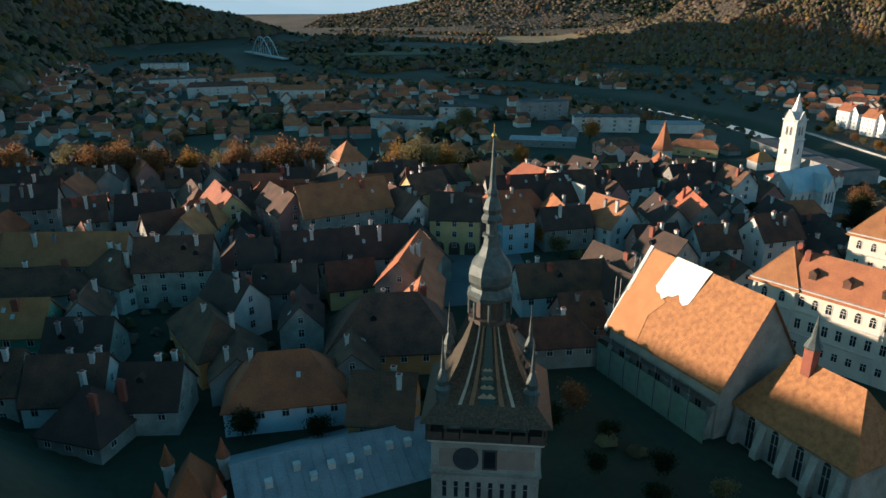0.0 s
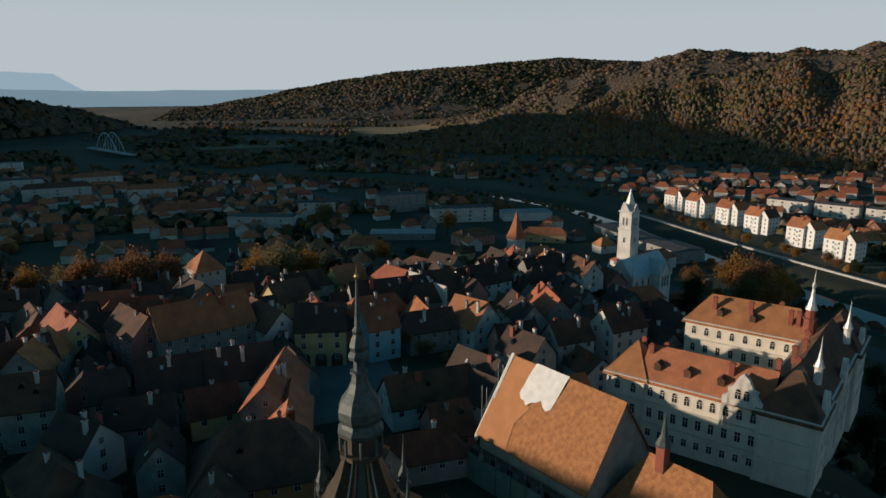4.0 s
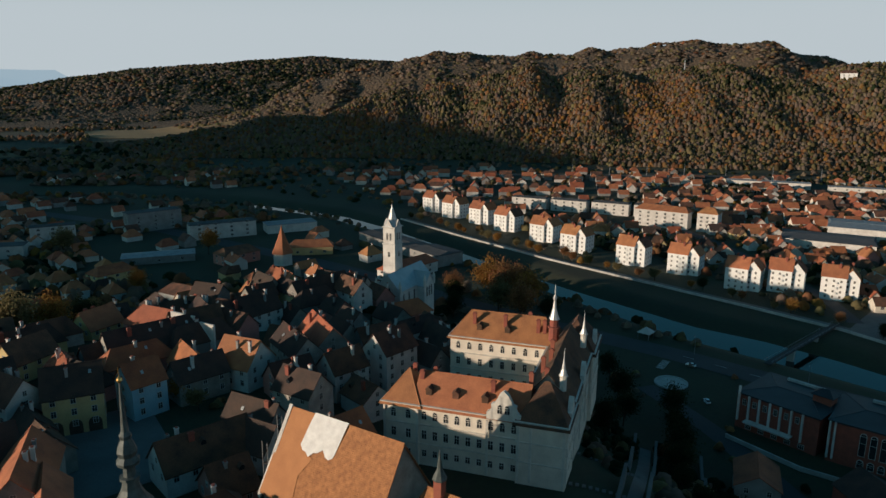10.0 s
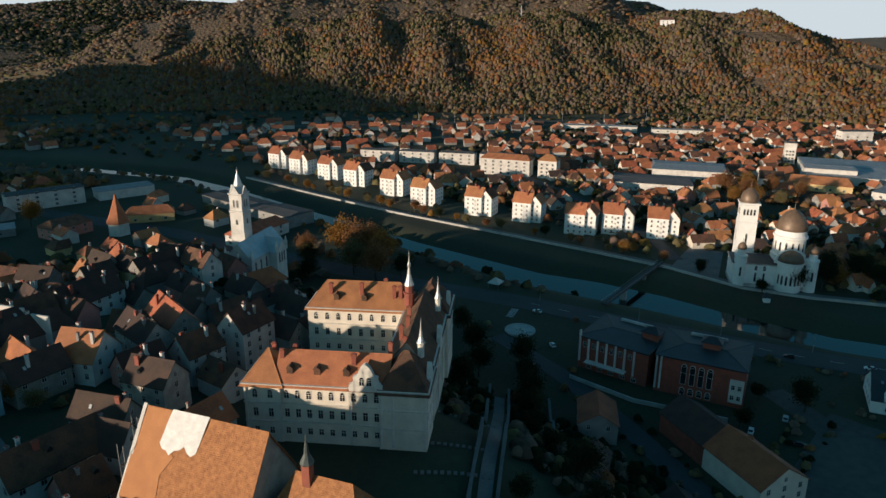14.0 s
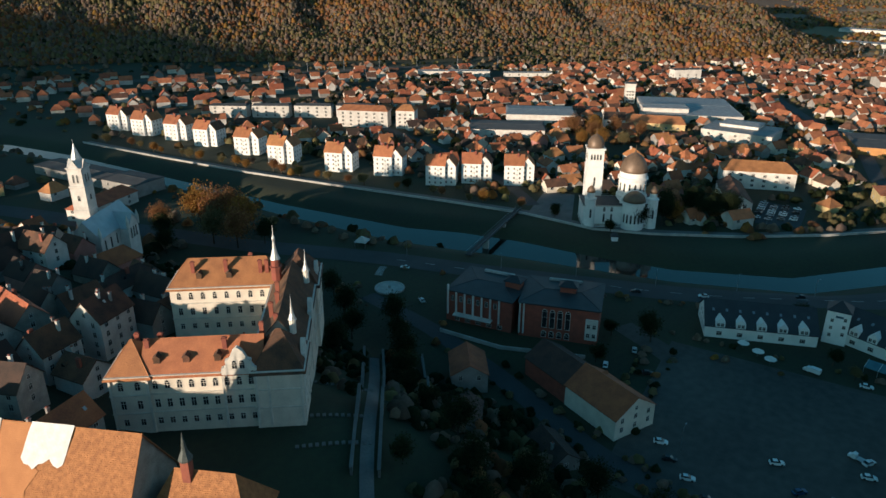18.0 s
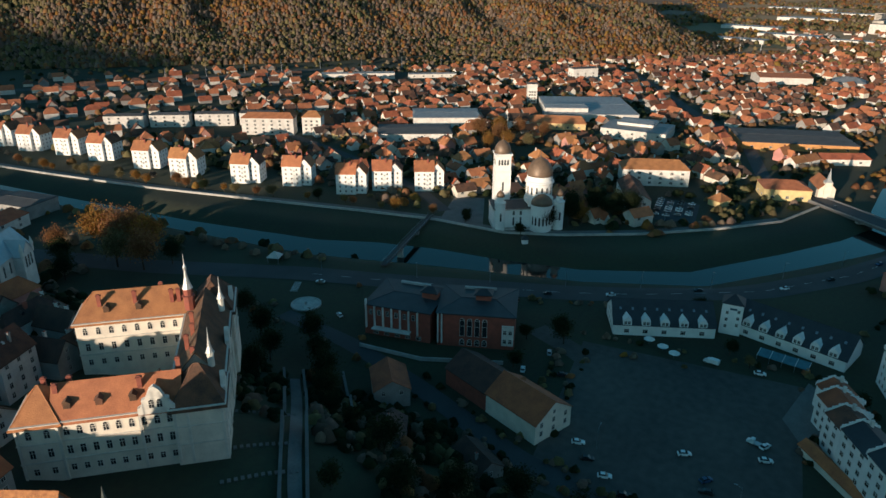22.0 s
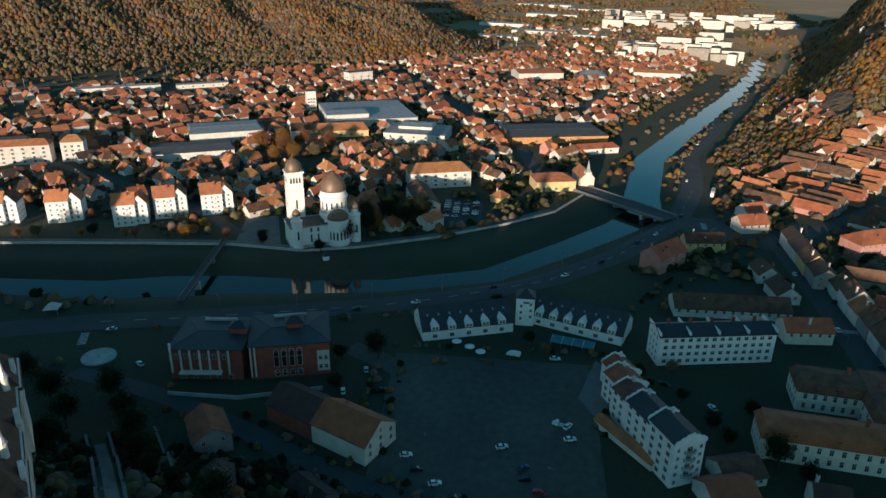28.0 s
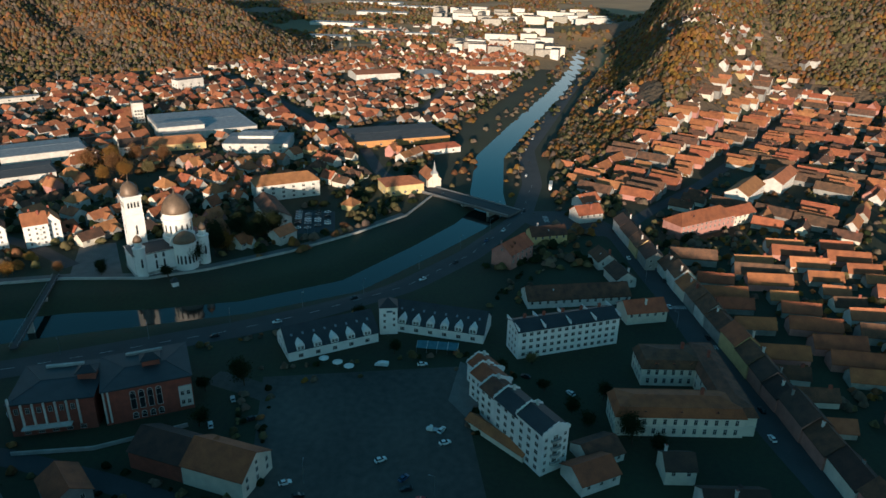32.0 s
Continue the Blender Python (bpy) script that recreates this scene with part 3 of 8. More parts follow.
def house(x, y, turn, L, W, ridge=None, h=None, rise=None, hip=0, roof_m="brown", wall_m="white", name="house", label="", z=None, win=True, chim=1, group=""):
    """A plastered house with a tiled roof; ridge: its absolute height, h: height of the eaves over the ground."""
    z0 = ground_at(x, y) if z is None else z
    rise = rise or W * 0.52
    if h is None:
        h = max(ridge - z0 - rise, 2.6)
    COUNT[0] += 1
    colours = {"red": "red tiled", "orange": "orange tiled", "brown": "weathered brown tiled", "dark": "dark weathered tiled", "slate": "dark sheet", "metal": "grey metal"}
    walls = {"white": "white plastered", "yellow": "yellow plastered", "orange": "ochre plastered", "pink": "dusty pink plastered", "blue": "pale blue plastered", "bluewhite": "cool white plastered", "green": "green plastered", "cream": "cream plastered", "grey": "grey rendered", "lime": "weathered beige rendered", "brick": "red brick", "stone": "stone"}
    text = label or f"{walls[wall_m]} house with a {colours[roof_m]} {'hipped' if hip else 'gable'} roof"
    t = thing(name, pose(x, y, z0, 0, 0, turn), text, "house", group)
    hp = W * 0.45 if hip else 0
    if hip:
        L = max(L + 2 * hp, W)
        hp = min(hp, L / 2 - 0.3)
    part("wall", wall_geo(L, W, h, h + rise, hp).mesh("wall", WALL[wall_m]), t)
    part("roof", roof_geo(L, W, h, h + rise, hp).mesh("roof", ROOF[roof_m]), t)
    rnd = random.Random(int(x * 13 + y * 7))
    for k in range(chim):
        u = rnd.uniform(-0.38, 0.38) * L
        part("chimney", CHIM[rnd.choice((0, 0, 1, 2))], t, pose(u, rnd.choice((-1, 1)) * W * rnd.uniform(0.05, 0.25), h + rise * 0.72))
    if name in ("house", "old_house") and rise > 3.7:
        tilt = math.degrees(math.atan2(rise, W / 2))
        for k in range(rnd.choice((0, 1, 2))):
            q = rnd.uniform(0.3, 0.55)
            side = rnd.choice((-1, -1, 1))
            m = pose(rnd.uniform(-0.36, 0.36) * (L - 2 * hp), 0, 0, 0, 0, 0 if side < 0 else 180)
            if rnd.random() < 0.45:
                part("skylight", SKYLIGHT, t, m @ pose(0, -W / 2 * q, h + rise * (1 - q) + 0.12, tilt, 0, 0))
            else:
                part("dormer", EYE[roof_m], t, m @ pose(0, -W / 2 * (q + 0.12), h + rise * (1 - q - 0.12)))
    if win:
        floors = max(1, int(h / 3.1))
        for k in range(floors):
            zz = h - 2.2 - 3.1 * k
            n = max(2, int(L / 3.9))
            for side, a, count in (("front", -90, n), ("right", 0, max(1, int(W / 5.5))), ("left", 180, max(1, int(W / 5.5)))):
                if math.sin(radians(turn + a)) < 0.55:
                    window_row(t, "w", count, L, zz, side, W)
        if not hip and rise > 4:
            for sgn, a in ((1, 90), (-1, -90)):
                part("window", WIN["small"], t, pose(sgn * L / 2, 0, h + 0.8, 0, 0, a))
    return t


# ---- citadel houses ----
house(-36.8, 195.2, 30, 26.3, 14, ridge=50, hip=0, roof_m='red', wall_m='lime', chim=3)
arcade_house = house(-3.6, 195.2, -3, 14.0, 12, ridge=47, hip=0, roof_m='dark', wall_m='yellow', chim=2, label="yellow plastered house with dark arch panels for a shaded arcade")
# solid dark arches on the wall, painted shade in place of open vaults
arc_v = [(-1.6, 0), (1.6, 0)] + [(1.6 * math.cos(math.pi * j / 8), 2.4 + 1.6 * math.sin(math.pi * j / 8)) for j in range(9)]
arch_shade_me = mesh_of("arch", [(u, d, z) for d in (-0.04, 0.6) for u, z in arc_v], [tuple(range(11)), tuple(range(21, 10, -1))] + [(j, (j + 1) % 11, 11 + (j + 1) % 11, 11 + j) for j in range(11)], WOOD)
for k in range(3):
    part("arch", arch_shade_me, arcade_house, pose(-4.5 + 4.5 * k, -6.0, 0.1))
house(42.0, 202.2, -52, 12.9, 13, ridge=44, hip=0, roof_m='orange', wall_m='white', chim=3)
house(-31.9, 107.8, 13, 8.6, 13, ridge=42, hip=1, roof_m='red', wall_m='bluewhite')
house(-15.3, 129.1, 7, 10.5, 17, ridge=44, hip=1, roof_m='brown', wall_m='orange', chim=2)
house(-13.7, 103.1, -3, 10.5, 12, ridge=41, hip=0, roof_m='brown', wall_m='orange', chim=2)
house(-51.7, 125.7, -53, 11.5, 11, ridge=42, hip=1, roof_m='brown', wall_m='orange', chim=2)
house(-61.9, 98.3, -13, 1.3, 12, ridge=40, hip=1, roof_m='dark', wall_m='lime', chim=3)
house(-53.8, 104.7, 4, 10.2, 11, ridge=41, hip=0, roof_m='dark', wall_m='lime', chim=3)
house(-83.8, 154.5, -27, 4.1, 12, ridge=43, hip=1, roof_m='brown', wall_m='white', chim=3)
house(-99.1, 161.3, 4, 29.6, 12, ridge=45, hip=0, roof_m='orange', wall_m='lime', chim=3)
house(-51.0, 139.1, -35, 11.8, 10, ridge=43, hip=0, roof_m='dark', wall_m='white', chim=3)
house(-70.2, 156.6, 9, 17.6, 12, ridge=46, hip=0, roof_m='brown', wall_m='lime', chim=3)
house(-38.5, 162.2, 12, 13.6, 12, ridge=46, hip=0, roof_m='dark', wall_m='lime', chim=3)
house(-23.4, 166.6, 15, 16.3, 12, ridge=46, hip=0, roof_m='dark', wall_m='white', chim=3)
house(-13.4, 152.8, -98, 22, 11, ridge=46, hip=0, roof_m='red', wall_m='lime', chim=3)
house(-10.1, 141.3, -91, 20.3, 9, ridge=43, hip=0, roof_m='orange', wall_m='orange', chim=2)
house(21.6, 154.7, 13, 21.3, 11, ridge=41.5, hip=0, roof_m='brown', wall_m='white', chim=3)
house(24.4, 142.6, 12, 9.3, 11, ridge=39, hip=0, roof_m='brown', wall_m='pink')
house(51.8, 175.6, -60, 13.1, 10, ridge=42, hip=0, roof_m='dark', wall_m='lime', chim=3)
house(70.6, 213.1, -91, 20.9, 10, ridge=42, hip=0, roof_m='red', wall_m='lime', chim=3)
house(86.4, 193.8, 19, 13.4, 11, ridge=42, hip=0, roof_m='brown', wall_m='white', chim=3)
house(59.5, 206.9, -84, 18.7, 10, ridge=42, hip=0, roof_m='dark', wall_m='lime', chim=3)
house(68.6, 189.5, 14, 12.2, 10, ridge=40, hip=0, roof_m='brown', wall_m='white', chim=3)
house(-131.6, 202.3, 18, 12.3, 11, ridge=46, hip=0, roof_m='dark', wall_m='lime', chim=3)
house(-109.7, 189.8, 25, 10.9, 11, ridge=46, hip=0, roof_m='brown', wall_m='lime', chim=3)
house(-94.4, 194.0, 14, 14.6, 11, ridge=46, hip=0, roof_m='dark', wall_m='white', chim=3)
house(-74.4, 180.7, 90, 18.9, 11, ridge=46, hip=0, roof_m='orange', wall_m='lime', chim=3)
house(-73.7, 202.2, -58, 20.6, 10, ridge=46, hip=0, roof_m='red', wall_m='yellow', chim=2)
house(-53.7, 194.0, -53, 17.5, 10, ridge=48, hip=0, roof_m='brown', wall_m='pink')
house(-19.2, 200.3, -58, 18.4, 10, ridge=46, hip=0, roof_m='brown', wall_m='white', chim=3)
house(19.9, 229.9, 13, 29.4, 12, ridge=44, hip=0, roof_m='dark', wall_m='lime', chim=3)
house(35.2, 244.9, 8, 17.0, 12, ridge=42, hip=0, roof_m='brown', wall_m='lime', chim=3)
house(56.6, 257.8, 26, 22.9, 12, ridge=40, hip=0, roof_m='dark', wall_m='white', chim=3)
house(93.6, 284.7, 17, 27.5, 12, ridge=36, hip=0, roof_m='dark', wall_m='lime', chim=3)
house(105.8, 276.3, -75, 14.9, 10, ridge=36, hip=0, roof_m='brown', wall_m='white', chim=3)
house(-90.8, 125.7, 6, 13.7, 11, ridge=43, hip=0, roof_m='orange', wall_m='green')
house(-75.4, 121.9, 5, 12.4, 11, ridge=41, hip=0, roof_m='dark', wall_m='lime', chim=3)
house(-82.2, 106.3, 5, 9.6, 11, ridge=42, hip=0, roof_m='brown', wall_m='lime', chim=3)
house(-69.6, 106.9, 7, 13.3, 12, ridge=41, hip=0, roof_m='brown', wall_m='white', chim=3)
house(-79.0, 178.9, 40, 17.3, 11, ridge=46, hip=0, roof_m='brown', wall_m='lime', chim=3)
house(-144.3, 251.9, -19, 25.1, 12, ridge=40, hip=0, roof_m='brown', wall_m='white', chim=3)
house(12.7, 195.6, 20, 9.7, 10, ridge=45, hip=0, roof_m='red', wall_m='blue')
house(-51.4, 158.2, 18, 7.9, 10, ridge=45, hip=0, roof_m='dark', wall_m='pink')
house(-15.7, 239.6, 38, 14.3, 11, ridge=42, hip=0, roof_m='brown', wall_m='yellow', chim=2)
house(5.6, 274.5, 34, 13.6, 11, ridge=38, hip=0, roof_m='orange', wall_m='yellow', chim=2)


# further houses of the old town, in loose rows round the listed ones
rc_ = random.Random(21)
OLD = [(o.location.x, o.location.y) for o in scene.objects if o.name.split(".")[0] == "house" and not o.parent]
OLD += [(3, 86), (-19, 88), (-10, 92), (-28, 84), (-39, 83), (37, 130), (43, 119), (50, 106), (60, 96), (70, 145), (84, 132), (95, 120), (100, 140), (112, 150), (112, 172), (125, 160), (134, 290), (140, 297), (2, 175), (2, 192), (0, 160)]
for _ in range(1600):
    x, y = rc_.uniform(-190, 125), rc_.uniform(88, 345)
    if x > 62 and y < 176 or y < 100 and x > -60 or math.hypot(x + 48, y - 271) < 16 or x > 18 and y < 140 or x < -0.78 * y or x > 20 and y > 310 or math.hypot(x + 60, y - 330) < 30 or math.hypot(x - 20, y - 108) < 16:
        continue
    gap = 11.4
    if any((x - a) ** 2 + (y - b) ** 2 < gap ** 2 for a, b in OLD):
        continue
    OLD.append((x, y))
    turn = rc_.choice((12, 14, 100, 104, -55)) + rc_.uniform(-6, 6)
    far = y > 215
    house(x, y, turn, rc_.uniform(10, 15), rc_.uniform(8, 10.5), h=rc_.uniform(4.6, 7.4), rise=rc_.uniform(4.0, 5.6), roof_m=rc_.choice(("dark", "brown", "dark", "dark", "brown", "red")),
          wall_m=rc_.choice(("lime", "grey", "yellow", "grey", "lime", "pink", "stone", "white")), hip=rc_.random() < 0.2, chim=rc_.choice((1, 2, 2)), name="old_house", win=not far, group="old town houses")
    if len(OLD) > 196:
        break


# ---- landmarks ----
def body(t, x, y, turn, L, W, h, rise, wall_m, roof_m, hip=0.0, z=0.0, base=-6.0, names=("wall", "roof"), over=0.45):
    """Walls and a roof under a larger thing, placed in its own frame; gives the frame of that body."""
    m = pose(x, y, z, 0, 0, turn)
    w = part(names[0], wall_geo(L, W, h, h + rise, hip, base).mesh(names[0], wall_m), t, m)
    r = part(names[1], roof_geo(L, W, h, h + rise, hip, over).mesh(names[1], roof_m), t, m)
    return m, w, r


def put(t, m, name, me, x, y, z, turn=0, label=""):
    return part(name, me, t, m @ pose(x, y, z, 0, 0, turn), label)


def face_row(t, m, L, W, side, n, z, me, name="window", pad=0.0, skip=()):
    """n pieces along one side of a body."""
    span = (L if side in ("front", "back") else W) - 2 * pad
    for j in range(n):
        if j in skip:
            continue
        u = ((j + 0.5) / n - 0.5) * span
        q = {"front": (u, -W / 2, 0), "back": (-u, W / 2, 180), "right": (L / 2, u, 90), "left": (-L / 2, -u, -90)}[side]
        put(t, m, name, me, q[0], q[1], z, q[2])


def band_mesh(L, W, z0, z1, out, m, name="cornice"):
    """A moulding that runs all round a rectangular body."""
    g = Geo()
    a, b = L / 2, W / 2
    v = []
    for o, z in ((0.0, z0), (out * 0.6, z0 + (z1 - z0) * 0.35), (out, z1 - 0.08), (out, z1), (0.0, z1 + 0.05)):
        v += [(-a - o, -b - o, z), (a + o, -b - o, z), (a + o, b + o, z), (-a - o, b + o, z)]
    f = [(4 * k + j, 4 * k + (j + 1) % 4, 4 * k + 4 + (j + 1) % 4, 4 * k + 4 + j) for k in range(4) for j in range(4)]
    return g.add(v, f).mesh(name, m)


def box_mesh(name, x, y, z, m, bevel=0.06):
    """A block on its base with softened upright and top edges."""
    bm = bmesh.new()
    bmesh.ops.create_cube(bm, size=1.0, matrix=Matrix.Translation((0, 0, z / 2)) @ Matrix.Diagonal((x, y, z, 1)))
    bmesh.ops.bevel(bm, geom=bm.edges[:], offset=min(bevel, x / 4, y / 4, z / 4), segments=1, affect="EDGES")
    me = bpy.data.meshes.new(name)
    bm.to_mesh(me)
    bm.free()
    me.materials.append(m)
    return me


def spire_mesh(name, prof, n, m, smooth_it=False, turn=0.0):
    return Geo().lathe(prof, n, turn=turn).mesh(name, m, smooth_it)


CAP = {"white": box_mesh("chimney_white", 0.9, 0.9, 3.2, WALL["white"]), "brick": Geo().box(-0.55, -0.4, -0.5, 0.55, 0.4, 3.4).box(-0.7, -0.55, 3.4, 0.7, 0.55, 3.75).box(-0.45, -0.3, 3.75, 0.45, 0.3, 4.1).mesh("chimney_brick", WALL["brick"])}

# -- clock tower
tower = thing("clock_tower", pose(3.0, 86, 20, 0, 0, -3), "old stone clock tower with a steep glazed tile roof and spire", "tower")
TW, TD = 14.6, 13.0
part("shaft", Geo().add([(-TW / 2, -TD / 2, -4), (TW / 2, -TD / 2, -4), (TW / 2, TD / 2, -4), (-TW / 2, TD / 2, -4), (-TW / 2, -TD / 2, 24.4), (TW / 2, -TD / 2, 24.4), (TW / 2, TD / 2, 24.4), (-TW / 2, TD / 2, 24.4)],
     [(0, 1, 5, 4), (1, 2, 6, 5), (2, 3, 7, 6), (3, 0, 4, 7), (4, 5, 6, 7)]).mesh("shaft", WALL["stone"]), tower)
part("cornice", band_mesh(TW, TD, 18.6, 19.2, 0.3, WALL["stone"]), tower)
part("cornice", band_mesh(TW, TD, 23.7, 24.4, 0.55, TRIM), tower)
I4 = Matrix.Identity(4)
slit = window_mesh("slit_window", 0.55, 2.6, bars=1, frame_m=WALL["stone"])
for side, n in (("front", 8), ("right", 7), ("left", 7)):
    face_row(tower, I4, TW, TD, side, n, 15.0, slit, "slit_window", 1.0)
    face_row(tower, I4, TW, TD, side, 4, 11.2, WIN["small"], "window", 1.4)
clock = Geo()
clock.lathe([(1.75, 0.0), (1.75, 0.18), (1.5, 0.2), (1.45, 0.12), (0.12, 0.12), (0.12, 0.22), (0.02, 0.22)], 28)
clock_me = clock.mesh("clock_face", mat("clock_dial", (0.05, 0.055, 0.06), (0.03, 0.035, 0.04), 1.0, 0.5))
panel = box_mesh("wall_panel", 5.2, 0.16, 3.0, mat("faded_panel_paint", (0.33, 0.24, 0.18), (0.24, 0.18, 0.15), 0.8, 0.9), 0.03)
niche = Geo()
niche.add([(-1.0, -0.12, 0), (1.0, -0.12, 0), (1.0, -0.12, 3.2), (-1.0, -0.12, 3.2), (-0.75, -0.12, 0.2), (0.75, -0.12, 0.2), (0.75, -0.12, 2.9), (-0.75, -0.12, 2.9), (-0.75, 0.0, 0.2), (0.75, 0.0, 0.2), (0.75, 0.0, 2.9), (-0.75, 0.0, 2.9)],
          [(0, 1, 5, 4), (1, 2, 6, 5), (2, 3, 7, 6), (3, 0, 4, 7), (4, 5, 9, 8), (5, 6, 10, 9), (6, 7, 11, 10), (7, 4, 8, 11)], 0)
# near-black back sheet stands for the shade inside the niche
niche.add([(-0.75, -0.004, 0.2), (0.75, -0.004, 0.2), (0.75, -0.004, 2.9), (-0.75, -0.004, 2.9)], [(0, 1, 2, 3)], 1)
niche_me = niche.mesh("niche", [WOOD, GLASS])
for side, (qx, qy, qa) in {"front": (0, -TD / 2, 0), "right": (TW / 2, 0, 90)}.items():
    f = pose(qx, qy, 0, 0, 0, qa)
    put(tower, f, "wall_panel", panel, -3.6, 0, 19.9)
    put(tower, f, "wall_panel", panel, 4.0, 0, 19.9)
    part("clock_face", clock_me, tower, f @ pose(-2.6, -0.1, 21.4, 90, 0, 0), "dark round clock dial")
    put(tower, f, "niche", niche_me, 0.6, -0.08, 19.8, 0, "wooden niche for carved figures, dark panel as its shaded back")
# gallery: floor, posts and rail under the eaves
part("gallery_floor", box_mesh("gallery_floor", TW + 1.5, TD + 1.5, 0.35, WOOD), tower, pose(0, 0, 24.45))
post = box_mesh("post", 0.28, 0.28, 2.6, WOOD, 0.03)
baluster = box_mesh("parapet_panel", 2.0, 0.12, 1.0, WOOD, 0.02)
for side, n in (("front", 7), ("right", 6), ("back", 7), ("left", 6)):
    face_row(tower, I4, TW + 1.2, TD + 1.2, side, n + 1, 24.8, post, "post", -0.6)
    face_row(tower, I4, TW + 1.3, TD + 1.3, side, n, 24.8, baluster, "parapet_panel")
part("core", box_mesh("core", TW - 3, TD - 3, 3.2, WALL["stone"]), tower, pose(0, 0, 24.8))
# concave tile roof in courses
TILE = mat("glazed_roof_tiles", (0.13, 0.095, 0.055), (0.01, 0.016, 0.014), 3.2, 0.5, 0.9, 5, fine=3.0, rows=1.6)
courses = [(1.0, 27.3), (0.78, 29.4), (0.60, 31.6), (0.45, 34.2), (0.33, 37.0), (0.245, 39.6)]
g = Geo()
v = []
for k, z in courses:
    a, b = (TW / 2 + 1.35) * k, (TD / 2 + 1.35) * k
    v += [(-a, -b, z), (a, -b, z), (a, b, z), (-a, b, z)]
g.add(v, [(4 * c + j, 4 * c + (j + 1) % 4, 4 * c + 4 + (j + 1) % 4, 4 * c + 4 + j) for c in range(5) for j in range(4)] + [(3, 2, 1, 0)])
part("roof", g.mesh("roof", TILE), tower)
GREEN_TILE = mat("green_glazed_tiles", (0.02, 0.05, 0.032), (0.012, 0.03, 0.02), 1.2, 0.4, 0.4, 5)
CREAM_TILE = mat("cream_glazed_tiles", (0.5, 0.42, 0.3), (0.34, 0.27, 0.18), 1.2, 0.5)
RUST_TILE = mat("rust_glazed_tiles", (0.26, 0.13, 0.05), (0.14, 0.07, 0.03), 1.2, 0.5, 0.4, 5)
for qa, D, Wd in ((0, TD, TW), (90, TW, TD)):
    f = pose(0, 0, 0, 0, 0, qa)
    for name, hw, off, m in (("roof_panel", 0.16, 0, GREEN_TILE), ("roof_stripe", 0.05, -0.30, RUST_TILE), ("roof_stripe", 0.05, 0.30, RUST_TILE), ("roof_stripe", 0.035, -0.52, CREAM_TILE), ("roof_stripe", 0.035, 0.52, CREAM_TILE)):
        gg, vv = Geo(), []
        for k, z in courses[1:]:
            a, b = (Wd / 2 + 1.35) * k, (D / 2 + 1.35) * k
            vv += [((off - hw) * a, -b - 0.05, z + 0.03), ((off + hw) * a, -b - 0.05, z + 0.03)]
        gg.add(vv, [(2 * c, 2 * c + 1, 2 * c + 3, 2 * c + 2) for c in range(4)])
        part(name, gg.mesh(name, m), tower, f)
    for k0, z0, s in ((0.70, 30.4, 0.75), (0.62, 31.5, 0.6), (0.545, 32.5, 0.55), (0.49, 33.5, 0.45)):
        b = (D / 2 + 1.35) * k0
        gg = Geo().add([(-s, 0, 0), (0, 0.25, -s * 0.9), (s, 0, 0), (0, -0.25, s * 0.9)], [(0, 1, 2, 3)])
        for dx in (-0.5, 0.5):
            part("tile_lozenge", gg.mesh("tile_lozenge", CREAM_TILE), tower, f @ pose(dx * s * 1.2, -b - 0.22, z0, -12, 0, 0))
# lantern, bulbs and needle
part("lantern", spire_mesh("lantern", [(3.0, 39.3), (3.0, 39.9), (2.3, 40.0), (2.3, 42.2), (3.0, 42.4), (3.0, 42.8)], 8, WOOD, turn=0.39), tower)
column = spire_mesh("column", [(0.2, 0), (0.2, 2.4)], 8, COPPER)
for j in range(8):
    part("column", column, tower, pose(2.75 * math.cos(j * 0.785), 2.75 * math.sin(j * 0.785), 39.9))
part("bulb", spire_mesh("bulb", [(3.1, 42.6), (3.25, 43.1), (2.75, 43.6), (2.55, 44.1), (3.0, 44.9), (3.05, 46.0), (2.6, 47.2), (1.7, 48.4), (1.15, 49.6), (0.95, 51.0)], 8, COPPER, turn=0.39), tower)
part("upper_lantern", spire_mesh("upper_lantern", [(1.25, 50.9), (1.25, 51.2), (0.75, 51.3), (0.75, 52.6), (1.3, 52.8), (1.45, 53.3), (1.0, 53.9), (1.25, 54.6), (0.95, 55.5), (0.5, 56.4)], 8, COPPER, turn=0.39), tower)
part("needle", spire_mesh("needle", [(0.62, 56.2), (0.75, 56.7), (0.45, 57.2), (0.28, 60.0), (0.1, 63.6)], 10, COPPER), tower)
part("ball", spire_mesh("ball", [(0.05, 63.4), (0.26, 63.6), (0.36, 63.85), (0.26, 64.1), (0.05, 64.3), (0.03, 65.3), (0.02, 65.4)], 10, GOLD), tower, label="small gilded ball and vane")
turret = spire_mesh("corner_turret", [(0.95, 27.0), (0.95, 31.0), (1.15, 31.1), (1.15, 31.4), (0.7, 31.8), (0.85, 32.6), (0.6, 33.4), (0.28, 34.2), (0.3, 34.8), (0.1, 37.2), (0.03, 39.0)], 8, COPPER, turn=0.39)
for sx in (-1, 1):
    for sy in (-1, 1):
        part("corner_turret", turret, tower, pose(sx * TW * 0.40, sy * TD * 0.40, 0))

# -- monastery church, its roof under repair
CHURCH_NEW = mat("new_roof_tiles", (0.46, 0.21, 0.075), (0.38, 0.165, 0.06), 0.4, 0.85, 0.3, 4, rows=1.0)
church = thing("monastery_church", pose(43.0, 118.6, 26, 0, 0, -61), "plain gothic church with a huge steep tiled roof under repair", "church")
CL, CW, CH, CR = 27.4, 18.8, 13.8, 13.7
part("wall", wall_geo(CL, CW, CH, CH + CR, 0, -6).mesh("wall", WALL["stone"]), church)
